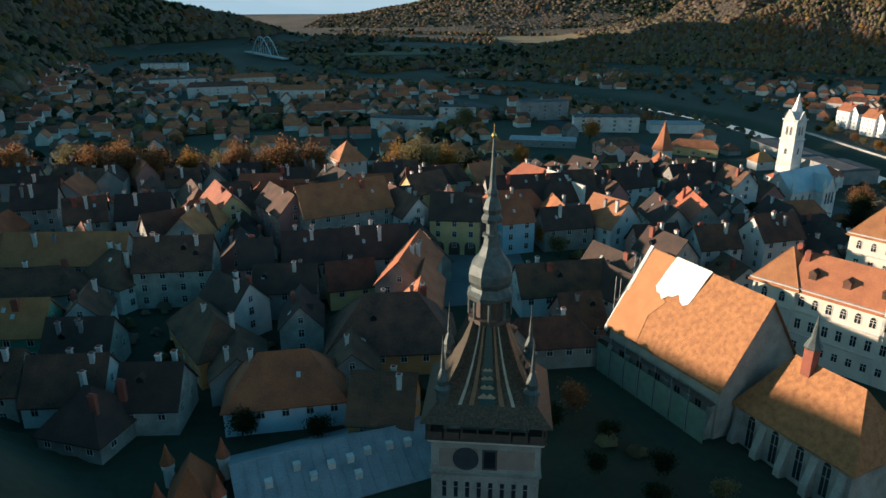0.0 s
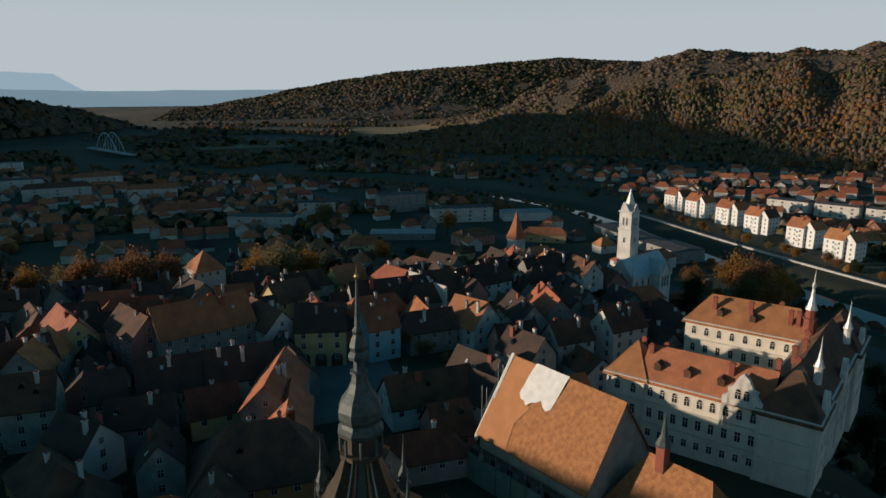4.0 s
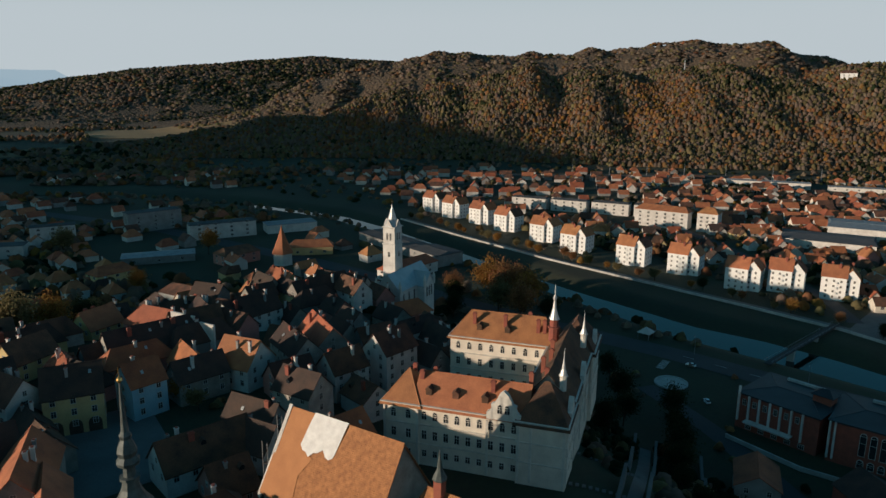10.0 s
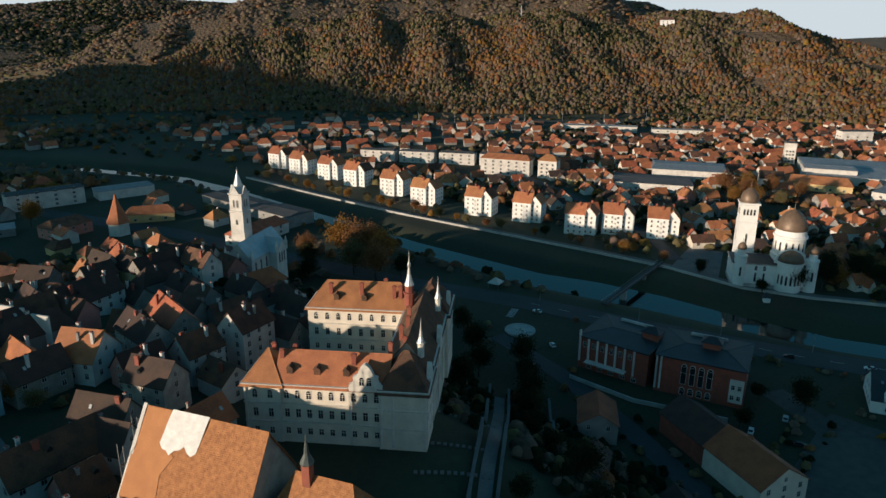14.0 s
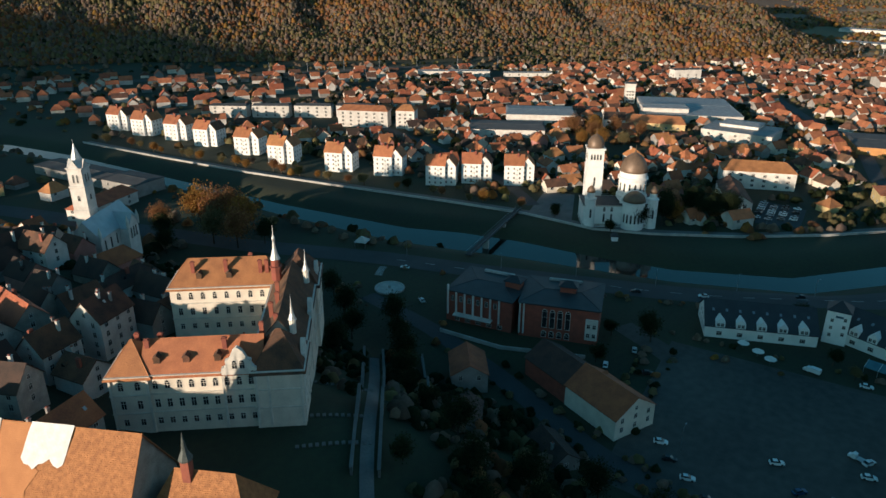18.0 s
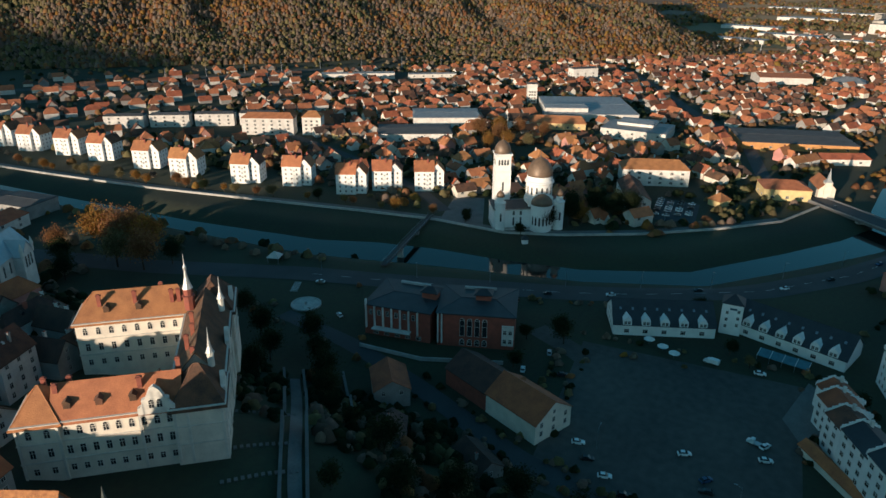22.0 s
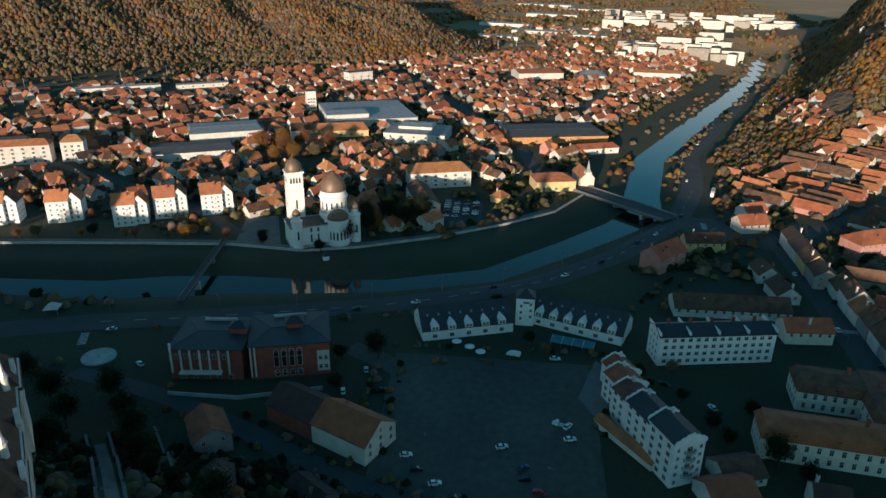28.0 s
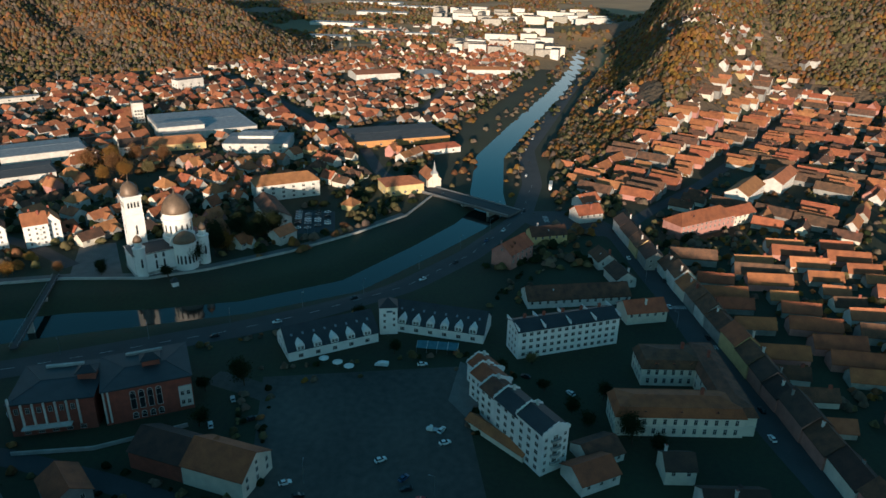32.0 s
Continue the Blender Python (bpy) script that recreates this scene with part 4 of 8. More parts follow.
part("roof", roof_geo(CL, CW, CH, CH + CR, 0, 0.5, 0.3).mesh("roof", ROOF["church"]), church)


def on_roof(u, s, lift):
    """A point on the slope that faces -y: u along the ridge, s from ridge (0) to eaves (1)."""
    n = Vector((0, -CR, CW / 2)).normalized()
    return tuple(Vector((u, -CW / 2 * s, CH + CR * (1 - s))) + n * lift)


g = Geo()
g.add([on_roof(u, s, 0.09) for u, s in ((-14.3, 0.0), (-7.5, 0.0), (-6.2, 0.45), (-4.6, 0.5), (-6.6, 0.72), (-5.8, 1.04), (-14.3, 1.04))], [tuple(range(6, -1, -1))])
part("new_tiles", g.mesh("new_tiles", CHURCH_NEW), church, label="smooth area of newly laid pale tiles")
TARP = mat("white_tarpaulin", (0.8, 0.78, 0.74), (0.62, 0.6, 0.57), 0.7, 0.6, 0.5, 1.5)
rows, cols, v = 9, 9, []
for a in range(rows + 1):
    for b in range(cols + 1):
        s, u = a / rows, b / cols
        bottom = 0.40 + 0.07 * math.sin(u * 9) + (0.10 if 0.25 < u < 0.6 else 0)
        v.append(on_roof(-7.6 + 8.6 * u - 1.0 * s, -0.02 + bottom * s, 0.2 + 0.1 * math.sin(7 * u + 5 * s)))
part("tarpaulin", Geo().add(v, [(a * (cols + 1) + b, (a + 1) * (cols + 1) + b, (a + 1) * (cols + 1) + b + 1, a * (cols + 1) + b + 1) for a in range(rows) for b in range(cols)]).mesh("tarpaulin", TARP), church, label="white tarpaulin over unfinished roof")
for sgn in (-1,):
    g = Geo()
    x0, x1 = -CL / 2 - 1.0, -CL / 2 - 0.2
    for sy in (-1, 1):
        a = [(x0, sy * (CW / 2 + 0.6), CH - 1.0), (x0, 0, CH + CR + 0.5), (x0, 0, CH + CR - 0.3), (x0, sy * (CW / 2 + 0.6), CH - 1.9)]
        b = [(x1, q[1], q[2]) for q in a]
        g.add(a + b, [(0, 1, 2, 3), (7, 6, 5, 4), (0, 4, 5, 1), (3, 2, 6, 7), (0, 3, 7, 4)])
    part("gable_coping", g.mesh("gable_coping", WALL["white"]), church, label="pale plastered gable edge")
lancet = window_mesh("lancet_window", 1.3, 5.2, arch=True, frame_m=WALL["stone"])
face_row(church, I4, CL, CW, "front", 5, 4.5, lancet, "window", 1.5)
buttress = Geo().add([(-0.6, -1.8, -6), (0.6, -1.8, -6), (0.6, 0, -6), (-0.6, 0, -6), (-0.6, -1.6, 6), (0.6, -1.6, 6), (-0.6, 0, 10.5), (0.6, 0, 10.5)], [(0, 1, 5, 4), (4, 5, 7, 6), (1, 2, 7, 5), (3, 0, 4, 6)]).mesh("buttress", WALL["stone"])
face_row(church, I4, CL, CW, "front", 6, 0, buttress, "buttress", -1.5)
# lower choir
mc, _, _ = body(church, 24.5, 1.2, 0, 21, 13.5, 10.5, 9.0, WALL["stone"], ROOF["church"], names=("choir_wall", "choir_roof"), hip=4.5)
face_row(church, mc, 21, 13.5, "front", 4, 3.5, lancet, "window", 1.5)
face_row(church, mc, 21, 13.5, "front", 5, -1.5, buttress, "buttress", -1)
flue = part("ridge_turret", box_mesh("ridge_turret", 1.7, 1.7, 5.4, WALL["brick"]), church, pose(21.5, 0.6, 17.0), "brick ridge turret with a pale pointed cap")
part("cap", spire_mesh("cap", [(1.35, 5.3), (1.4, 5.6), (0.6, 7.2), (0.12, 10.6), (0.02, 11.4)], 8, COPPER), flue)
SCAF = mat("scaffold_tube", (0.35, 0.36, 0.37), (0.25, 0.25, 0.26), 1.0, 0.5, metal=0.7)
scaffold = thing("scaffold", pose(36.0, 131.6, 26, 0, 0, -61), "tall steel scaffold against the church gable", "scaffold")
pole = box_mesh("pole", 0.12, 0.12, 24, SCAF, 0.02)
deck = box_mesh("deck", 1.4, 4.4, 0.12, WOOD, 0.02)
for k in range(4):
    hgt = 12 + 8.5 * (1 - abs(k - 1.5) / 2.2)
    for dx in (-0.6, 0.8):
        part("pole", pole, scaffold, pose(-1.2 + dx, -6.6 + 4.4 * k, 0) @ Matrix.Diagonal((1, 1, hgt / 24 + 0.3, 1)))
    if k < 3:
        for zz in (5, 9, 13, 17):
            part("deck", deck, scaffold, pose(-1.1, -4.4 + 4.4 * k, zz))
eave_scaffold = thing("scaffold", pose(43.0, 118.6, 26, 0, 0, -61), "long scaffold with debris netting below the eaves", "scaffold")
NET = mat("debris_netting", (0.16, 0.2, 0.15), (0.1, 0.13, 0.1), 0.6, 0.95, 0.3, 3)
for k in range(7):
    part("net", box_mesh("net", 3.9, 0.1, 9.5, NET, 0.02), eave_scaffold, pose(-12.0 + 4.0 * k, -CW / 2 - 2.6, 0.5))
    part("pole", pole, eave_scaffold, pose(-14.0 + 4.0 * k, -CW / 2 - 2.8, -4) @ Matrix.Diagonal((1, 1, 0.72, 1)))
    part("deck", deck, eave_scaffold, pose(-12.0 + 4.0 * k, -CW / 2 - 1.6, 11.0, 0, 0, 90))

# -- town hall: frame runs u along the front, v into the depth
hall = thing("town_hall", pose(65.2, 151.1, 24, 0, 0, -46.8), "large cream stucco town hall with orange tiled roofs and turrets", "town hall")
HM = WALL["cream"]
CORN = 16.4


def hall_body(u0, u1, v0, v1, turn, rise, hip, roof="orange"):
    L, W = (u1 - u0, v1 - v0) if not turn else (v1 - v0, u1 - u0)
    m, w, r = body(hall, (u0 + u1) / 2, (v0 + v1) / 2, turn, L, W, CORN, rise, HM, ROOF[roof], hip, names=("wing_wall", "wing_roof"), over=0.9)
    put(hall, m, "cornice", band_mesh(L, W, CORN - 1.1, CORN - 0.25, 0.7, TRIM), 0, 0, 0)
    put(hall, m, "string_course", band_mesh(L, W, 10.4, 10.8, 0.22, TRIM, "string_course"), 0, 0, 0)
    put(hall, m, "string_course", band_mesh(L, W, 5.2, 5.6, 0.22, TRIM, "string_course"), 0, 0, 0)
    return m, L, W


hood = window_mesh("hall_window", 1.15, 2.3, bars=2, frame_m=TRIM)
harch = window_mesh("hall_arched_window", 1.2, 1.6, arch=True, frame_m=TRIM)
hlow = window_mesh("hall_low_window", 1.1, 1.7, bars=2, frame_m=TRIM)


def hall_windows(m, L, W, side, n, pad=0.8):
    face_row(hall, m, L, W, side, n, 12.1, harch, "window", pad)
    face_row(hall, m, L, W, side, n, 6.8, hood, "window", pad)
    face_row(hall, m, L, W, side, n, 2.0, hlow, "window", pad)


m1, L1, W1 = hall_body(0, 9.5, 0, 13, 0, 6.4, 4.6)
hall_windows(m1, L1, W1, "front", 2)
hall_windows(m1, L1, W1, "left", 3)
m2, L2, W2 = hall_body(8.6, 36, 0.35, 12.8, 0, 6.2, 0)
hall_windows(m2, L2, W2, "front", 9)
m3, L3, W3 = hall_body(34.5, 46.5, -0.5, 13, 0, 7.6, 5.4, "brown")
hall_windows(m3, L3, W3, "right", 3)
m4, L4, W4 = hall_body(33.5, 46.0, 12.5, 50, 90, 7.4, 0, "brown")
hall_windows(m4, L4, W4, "front", 11)
hall_windows(m4, L4, W4, "back", 9)
m5, L5, W5 = hall_body(2, 36, 50, 63.5, 0, 6.6, 5.0)
hall_windows(m5, L5, W5, "front", 9)
hall_windows(m5, L5, W5, "left", 3)
m6, L6, W6 = hall_body(35, 47, 49, 65, 90, 7.8, 5.4, "brown")
hall_windows(m6, L6, W6, "front", 4)
# curved front gable
prof = [(-4.2, 15.2), (-4.2, 17.2), (-3.5, 17.5), (-3.0, 18.3), (-3.1, 19.4), (-2.2, 19.7), (-1.8, 20.6), (-1.2, 21.9), (-0.5, 22.6), (0.0, 23.0)]
prof = prof + [(-x, z) for x, z in prof[-2::-1]]
g = Geo()
n = len(prof)
g.add([(x, -0.9, z) for x, z in prof] + [(x, 0.4, z) for x, z in prof], [tuple(range(n - 1, -1, -1)), tuple(range(n, 2 * n))] + [(j, j + 1, n + j + 1, n + j) for j in range(n - 1)])
part("curved_gable", g.mesh("curved_gable", TRIM), hall, pose(31.3, 0.35, 0), "pale curved baroque gable")
for du in (-0.9, 0.9):
    part("window", harch, hall, pose(31.3 + du, -0.56, 17.2))
part("gable_roof", roof_geo(9, 7.4, 16.6, 21.4).mesh("gable_roof", ROOF["orange"]), hall, pose(31.3, 5.2, 0, 0, 0, 90))
g = Geo()
g.add([(x, -0.8, z) for x, z in prof] + [(x, 0.4, z) for x, z in prof], [tuple(range(n - 1, -1, -1)), tuple(range(n, 2 * n))] + [(j, j + 1, n + j + 1, n + j) for j in range(n - 1)])
side_gable = g.mesh("curved_gable", TRIM)
for vv in (7, 30, 57):
    part("curved_gable", side_gable, hall, pose(46.1, vv, -1.0, 0, 0, 90) @ Matrix.Diagonal((0.8, 1, 0.95, 1)), "pale curved baroque gable")
pier = box_mesh("pilaster", 0.6, 0.3, 14.6, TRIM, 0.05)
for u in (0.4, 9.2, 27.2, 35.0, 38.0, 46.0):
    part("pilaster", pier, hall, pose(u, -0.28 if u < 34 else -0.62, 0.2))
for vv in (0.2, 13.5, 25, 36, 49, 64):
    part("pilaster", pier, hall, pose(46.6, vv, 0.2, 0, 0, 90))
# turrets
for u, v_, base, r in ((43.7, 10.0, 20.6, 0.85), (44.9, 39.0, 21.4, 0.85)):
    tt = part("turret", spire_mesh("turret", [(r, 0), (r, 3.6), (r * 1.35, 3.8), (r * 1.35, 4.1)], 8, TRIM), hall, pose(u, v_, base))
    part("cap", spire_mesh("cap", [(r * 1.2, 4.1), (r * 0.6, 5.6), (r * 0.24, 7.9), (0.05, 10.4), (0.02, 10.9)], 8, LEAD), tt, label="pale metal pointed cap")
tt = part("turret", spire_mesh("turret", [(1.5, 0), (1.5, 4.0), (1.9, 4.2), (1.9, 4.5), (1.25, 4.6), (1.25, 6.6), (1.6, 6.8)], 8, WALL["brick"]), hall, pose(35.5, 45.0, 20.0))
part("cap", spire_mesh("cap", [(1.6, 6.8), (1.1, 8.0), (0.6, 10.0), (0.35, 12.4), (0.55, 12.8), (0.55, 13.4), (0.2, 14.2), (0.05, 17.5)], 8, LEAD), tt, label="pale metal spire over open lantern")
for u, v_, z, kind in ((8.8, 5.2, 20.5, "brick"), (5.5, 8.8, 20.5, "brick"), (11, 9.2, 20, "brick"), (27.5, 4.5, 20.5, "brick"), (36, 9, 22, "brick"), (39, 14, 21.5, "brick"), (37, 20, 22, "brick"), (38, 26, 22, "brick"), (37.2, 33, 22, "brick"),
                       (9, 53.5, 20.5, "brick"), (19, 53.5, 20.8, "brick"), (26, 58, 21, "brick"), (29.5, 53, 20.5, "brick"), (31.5, 53, 20.5, "brick"), (33.5, 53, 20.5, "brick"), (35.0, 47, 21, "brick")):
    part("chimney", CAP[kind], hall, pose(u, v_, z - 1.2))
dorm_me = Geo().box(-0.8, -1.0, -0.6, 0.8, 1.0, 0.9).add([(-1.0, -1.2, 0.85), (1.0, -1.2, 0.85), (0, -1.2, 1.6), (-1.0, 1.4, 0.85), (1.0, 1.4, 0.85), (0, 1.4, 1.6)], [(0, 1, 2), (5, 4, 3), (0, 2, 5, 3), (2, 1, 4, 5), (1, 0, 3, 4)]).mesh("dormer", ROOF["brown"])
for u, v_, z in ((11.5, 3.0, 18.9), (18.5, 3.0, 18.9), (26.0, 3.0, 18.9), (11, 52.6, 19), (20, 52.6, 19)):
    part("dormer", dorm_me, hall, pose(u, v_, z - 0.2))

# -- catholic church
cat = thing("catholic_church", pose(126, 284, 15, 0, 0, 33), "white church with a slender bell tower and grey roof", "church")
CM = WALL["white"]
PALE = mat("pale_metal_sheet_roof", (0.46, 0.5, 0.52), (0.36, 0.4, 0.42), 0.3, 0.5, 0.1, 2, metal=0.3)
mn, _, _ = body(cat, 15, 0, 0, 30, 13, 10.5, 7.0, CM, PALE, names=("nave_wall", "nave_roof"))
mt_, _, _ = body(cat, 20, 0, 90, 21, 9, 9.8, 5.6, CM, PALE, names=("transept_wall", "transept_roof"))
tall = window_mesh("church_window", 1.1, 4.2, arch=True)
face_row(cat, mn, 30, 13, "front", 6, 3.5, tall, "window", 1.0, skip=(3, 4))
face_row(cat, mt_, 21, 9, "left", 3, 4.0, tall, "window", 1.2)
rose = Geo().lathe([(1.3, 0.0), (1.3, 0.12), (1.0, 0.14), (0.98, 0.05), (0.05, 0.05)], 20).mesh("rose_window", GLASS)
part("rose_window", rose, cat, pose(-0.05, 0, 10.2, 0, -90, 0), "round front window")
tw = part("tower", Geo().lathe([(4.8, -5), (4.8, 18), (5.0, 18.2), (4.7, 18.5), (4.7, 28), (5.1, 28.3), (5.1, 28.8), (4.5, 29.0), (4.5, 36.2), (5.1, 36.5), (5.1, 37.0)], 4, turn=math.pi / 4).mesh("tower", CM), cat, pose(15.5, 7.0, 0))
for qa in (0, 90, 180, 270):
    f = pose(0, 0, 0, 0, 0, qa)
    for dx in (-0.9, 0.9):
        part("window", window_mesh("belfry_window", 0.8, 3.0, arch=True), tw, f @ pose(dx, -3.22, 30.5))
    part("window", WIN["arch"], tw, f @ pose(0, -3.36, 22.5))
    part("gable", Geo().add([(-2.4, -3.5, 36.8), (2.4, -3.5, 36.8), (0, -3.5, 40.4), (0, 0, 39.4)], [(0, 1, 2), (0, 2, 3), (2, 1, 3)]).mesh("gable", CM), tw, f)
part("spire", spire_mesh("spire", [(4.0, 36.9), (2.1, 40.5), (0.9, 44.2), (0.06, 47.2), (0.03, 48.6)], 8, LEAD, turn=0.39), tw, label="pale metal spire")
pin = spire_mesh("pinnacle", [(0.7, 0), (0.7, 3.0), (0.9, 3.2), (0.05, 6.4)], 8, TRIM)
for x, y in ((0.2, -6.5), (0.2, 6.5), (20 - 4.4, -10.5), (20 + 4.4, -10.5)):
    part("pinnacle", pin, cat, pose(x, y, 9.0))

# -- towers of the town wall
cone = thing("wall_tower", pose(123.5, 449.3, 3, 0, 0, 15), "hexagonal wall tower with a tall orange tiled cone roof", "tower")
part("wall", spire_mesh("wall", [(7.0, -6), (6.8, 5.5)], 6, WALL["white"]), cone)
part("roof", spire_mesh("roof", [(7.8, 4.8), (5.2, 9.5), (2.6, 16.0), (0.1, 23.0), (0.04, 24.5)], 6, ROOF["orange"]), cone)
for j in range(3):
    part("window", WIN["small"], cone, pose(0, 0, 2, 0, 0, -30 + 60 * j) @ pose(0, -6.0, 0))
sq = thing("wall_tower", pose(-48, 271.5, 26, 0, 0, 32), "square white wall tower with a pyramid tiled roof", "tower")
part("wall", wall_geo(12, 10, 14.0, 14.1, 3, -6).mesh("wall", WALL["white"]), sq)
part("roof", spire_mesh("roof", [(8.9, 13.4), (5.0, 16.6), (0.1, 20.6)], 4, ROOF["orange"], turn=math.pi / 4), sq)
for side in ("front", "right", "left"):
    face_row(sq, I4, 12, 10, side, 3, 11.6, WIN["small"], "window", 1.5)

# -- grey museum roof beside the tower, small gate roof with turrets
mus = thing("museum", pose(-20.5, 92.5, 24, 0, 0, 25.7), "long building with a grey seamed metal roof and white roof boxes", "museum")
body(mus, 0, 0, 0, 31, 17, 6.4, 4.2, WALL["yellow"], ROOF["metal"])
seam = box_mesh("seam", 0.08, 9.6, 0.07, ROOF["metal"], 0.01)
vent = Geo().box(-0.55, -0.5, -0.6, 0.55, 0.5, 0.9).mesh("roof_box", WALL["white"])
for k in range(15):
    part("seam", seam, mus, pose(-14 + 2.0 * k, -4.45, 8.62, 26.3, 0, 0))
for x, y in ((-11, -4.0), (-6.5, -2.6), (-4.5, -4.6), (-1.5, -3.6), (1.5, -3.4), (4.4, -3.0), (8.0, -3.0), (11, -3.2), (2, -6)):
    part("roof_box", vent, mus, pose(x, y, 6.4 + 4.2 * (1 + y / 8.5)))
gate = thing("gate_house", pose(-39.5, 83, 26, 0, 0, 15), "small gate house with a red tiled roof and white round turrets", "gate house")
body(gate, 0, 0, 90, 9, 7, 5.5, 6.0, WALL["white"], ROOF["red"], hip=2.8)
for x, y in ((-4, -4), (4, -4), (-4, 5), (4, 5)):
    tt = part("turret", spire_mesh("turret", [(0.8, -4), (0.8, 7.0), (1.0, 7.2), (1.0, 8.2)], 10, WALL["white"]), gate, pose(x, y, 0))
    part("cap", spire_mesh("cap", [(1.15, 8.1), (0.6, 9.4), (0.04, 11.4)], 10, ROOF["red"]), tt)

# -- theatre by the river road
for nm, x, y, turn, L, W, h in (("fins", 215, 139.5, -78, 27.5, 25, 13.2), ("arches", 223.5, 111.5, -68, 30, 25, 14.2)):
    th = thing("theatre", pose(x, y, 0, 0, 0, turn), "red brick theatre wing with white " + ("fins" if nm == "fins" else "framed windows") + " and dark roof", "theatre")
    part("wall", wall_geo(L, W, h, h + 0.1, 1, -4).mesh("wall", WALL["brick"]), th)
    part("roof", roof_geo(L, W, h + 0.1, h + 0.9, 8, 0.5).mesh("roof", ROOF["slate"]), th)
    part("parapet", band_mesh(L, W, h - 0.7, h, 0.35, ROOF["slate"], "parapet"), th)
    fin = box_mesh("fin", 0.6, 1.0, 11.5, WALL["white"], 0.05)
    if nm == "fins":
        for k in range(7):
            part("fin", fin, th, pose(-L / 2 + 0.8 + k * 3.6, -W / 2 - 0.35, 3.0) @ Matrix.Diagonal((1, 1, 0.86 if 0 < k else 1.1, 1)))
            if k < 6:
                part("window", WIN["tall"], th, pose(-L / 2 + 2.6 + k * 3.6, -W / 2, 9.0))
        part("canopy", box_mesh("canopy", 16, 3.0, 0.5, WALL["white"]), th, pose(-2, -W / 2 - 1.2, 3.6))
        face_row(th, I4, L, W, "front", 5, 0.6, WIN["wide"], "window", 2.5)
    else:
        big = window_mesh("hall_bay_window", 1.7, 6.6, bars=1, arch=True, frame_m=WALL["white"])
        low = window_mesh("low_arched_window", 1.7, 1.6, bars=1, arch=True, frame_m=WALL["white"])
        for k in range(4):
            part("window", big, th, pose(-5.2 + 2.9 * k, -W / 2, 4.8))
            part("window", low, th, pose(-5.2 + 2.9 * k, -W / 2, 0.8))
        for k in range(2):
            part("fin", fin, th, pose(-L / 2 + 0.4 + k * 1.5, -W / 2 - 0.35, 1.4) @ Matrix.Diagonal((1, 1, 1.1, 1)))
        part("corner_frame", box_mesh("corner_frame", 4.6, 1.0, 8.5, WALL["white"]), th, pose(L / 2 - 2.6, -W / 2 - 0.3, 2.0))
        for k in range(2):
            for z in (3.2, 7.0):
                part("window", WIN["mid"], th, pose(L / 2 - 3.7 + 2.1 * k, -W / 2 - 0.81, z))
    rb = part("roof_box", box_mesh("roof_box", 6.0, 5.0, 3.4, WALL["brick"]), th, pose(L / 2 - 4 if nm == "fins" else 2, 1, h))
    part("cap", roof_geo(6.4, 5.4, 0, 1.4, 2).mesh("cap", ROOF["slate"]), rb, pose(0, 0, 3.5))
    part("roof_light", box_mesh("roof_light", 13, 1.2, 1.1, CONCRETE), th, pose(0, W / 2 - 2.5, h + 0.1))
for a, b in (((196, 146), (199, 120)), ((199, 120), (212, 92))):
    c, d = np.array(a), np.array(b)
    w = thing("terrace_wall", pose(*((c + d) / 2 - (6, 0)), 0, 0, 0, math.degrees(math.atan2(*(d - c)[::-1]))), "low pale retaining wall of a forecourt", "wall")
    part("coping", box_mesh("coping", float(np.linalg.norm(d - c)), 0.5, 1.6, CONCRETE), w)

# -- old barn house by the lane
for x, y, L, W, h, rise, wm, rm, text in ((187.6, 91.5, 21, 15.5, 7.0, 4.8, "brick", "dark", "old brick barn with a dark mossy tiled roof"), (180.0, 71.0, 22.5, 16.5, 7.6, 5.2, "cream", "red", "cream plastered house with a red tiled roof, joined to a barn")):
    house(x, y, 69.0, L, W, h=h, rise=rise, roof_m=rm, wall_m=wm, name="barn" if wm == "brick" else "house", z=0, label=text, chim=0)

# -- hotel with dormers
DORM = Geo()
DORM.add([(-1.7, -0.2, 0), (1.7, -0.2, 0), (1.7, -0.2, 2.6), (0, -0.2, 4.2), (-1.7, -0.2, 2.6), (-1.7, 4.5, 0), (1.7, 4.5, 0), (1.7, 4.5, 2.6), (0, 4.5, 4.2), (-1.7, 4.5, 2.6)],
         [(0, 1, 2, 3, 4), (1, 6, 7, 2), (5, 0, 4, 9), (2, 7, 8, 3), (4, 3, 8, 9)])
DORM_ME = DORM.mesh("dormer", WALL["fresh"])
SKYL = box_mesh("roof_window", 0.9, 1.2, 0.12, mat("roof_glass", (0.25, 0.28, 0.3), (0.2, 0.22, 0.25), 1, 0.1), 0.02)
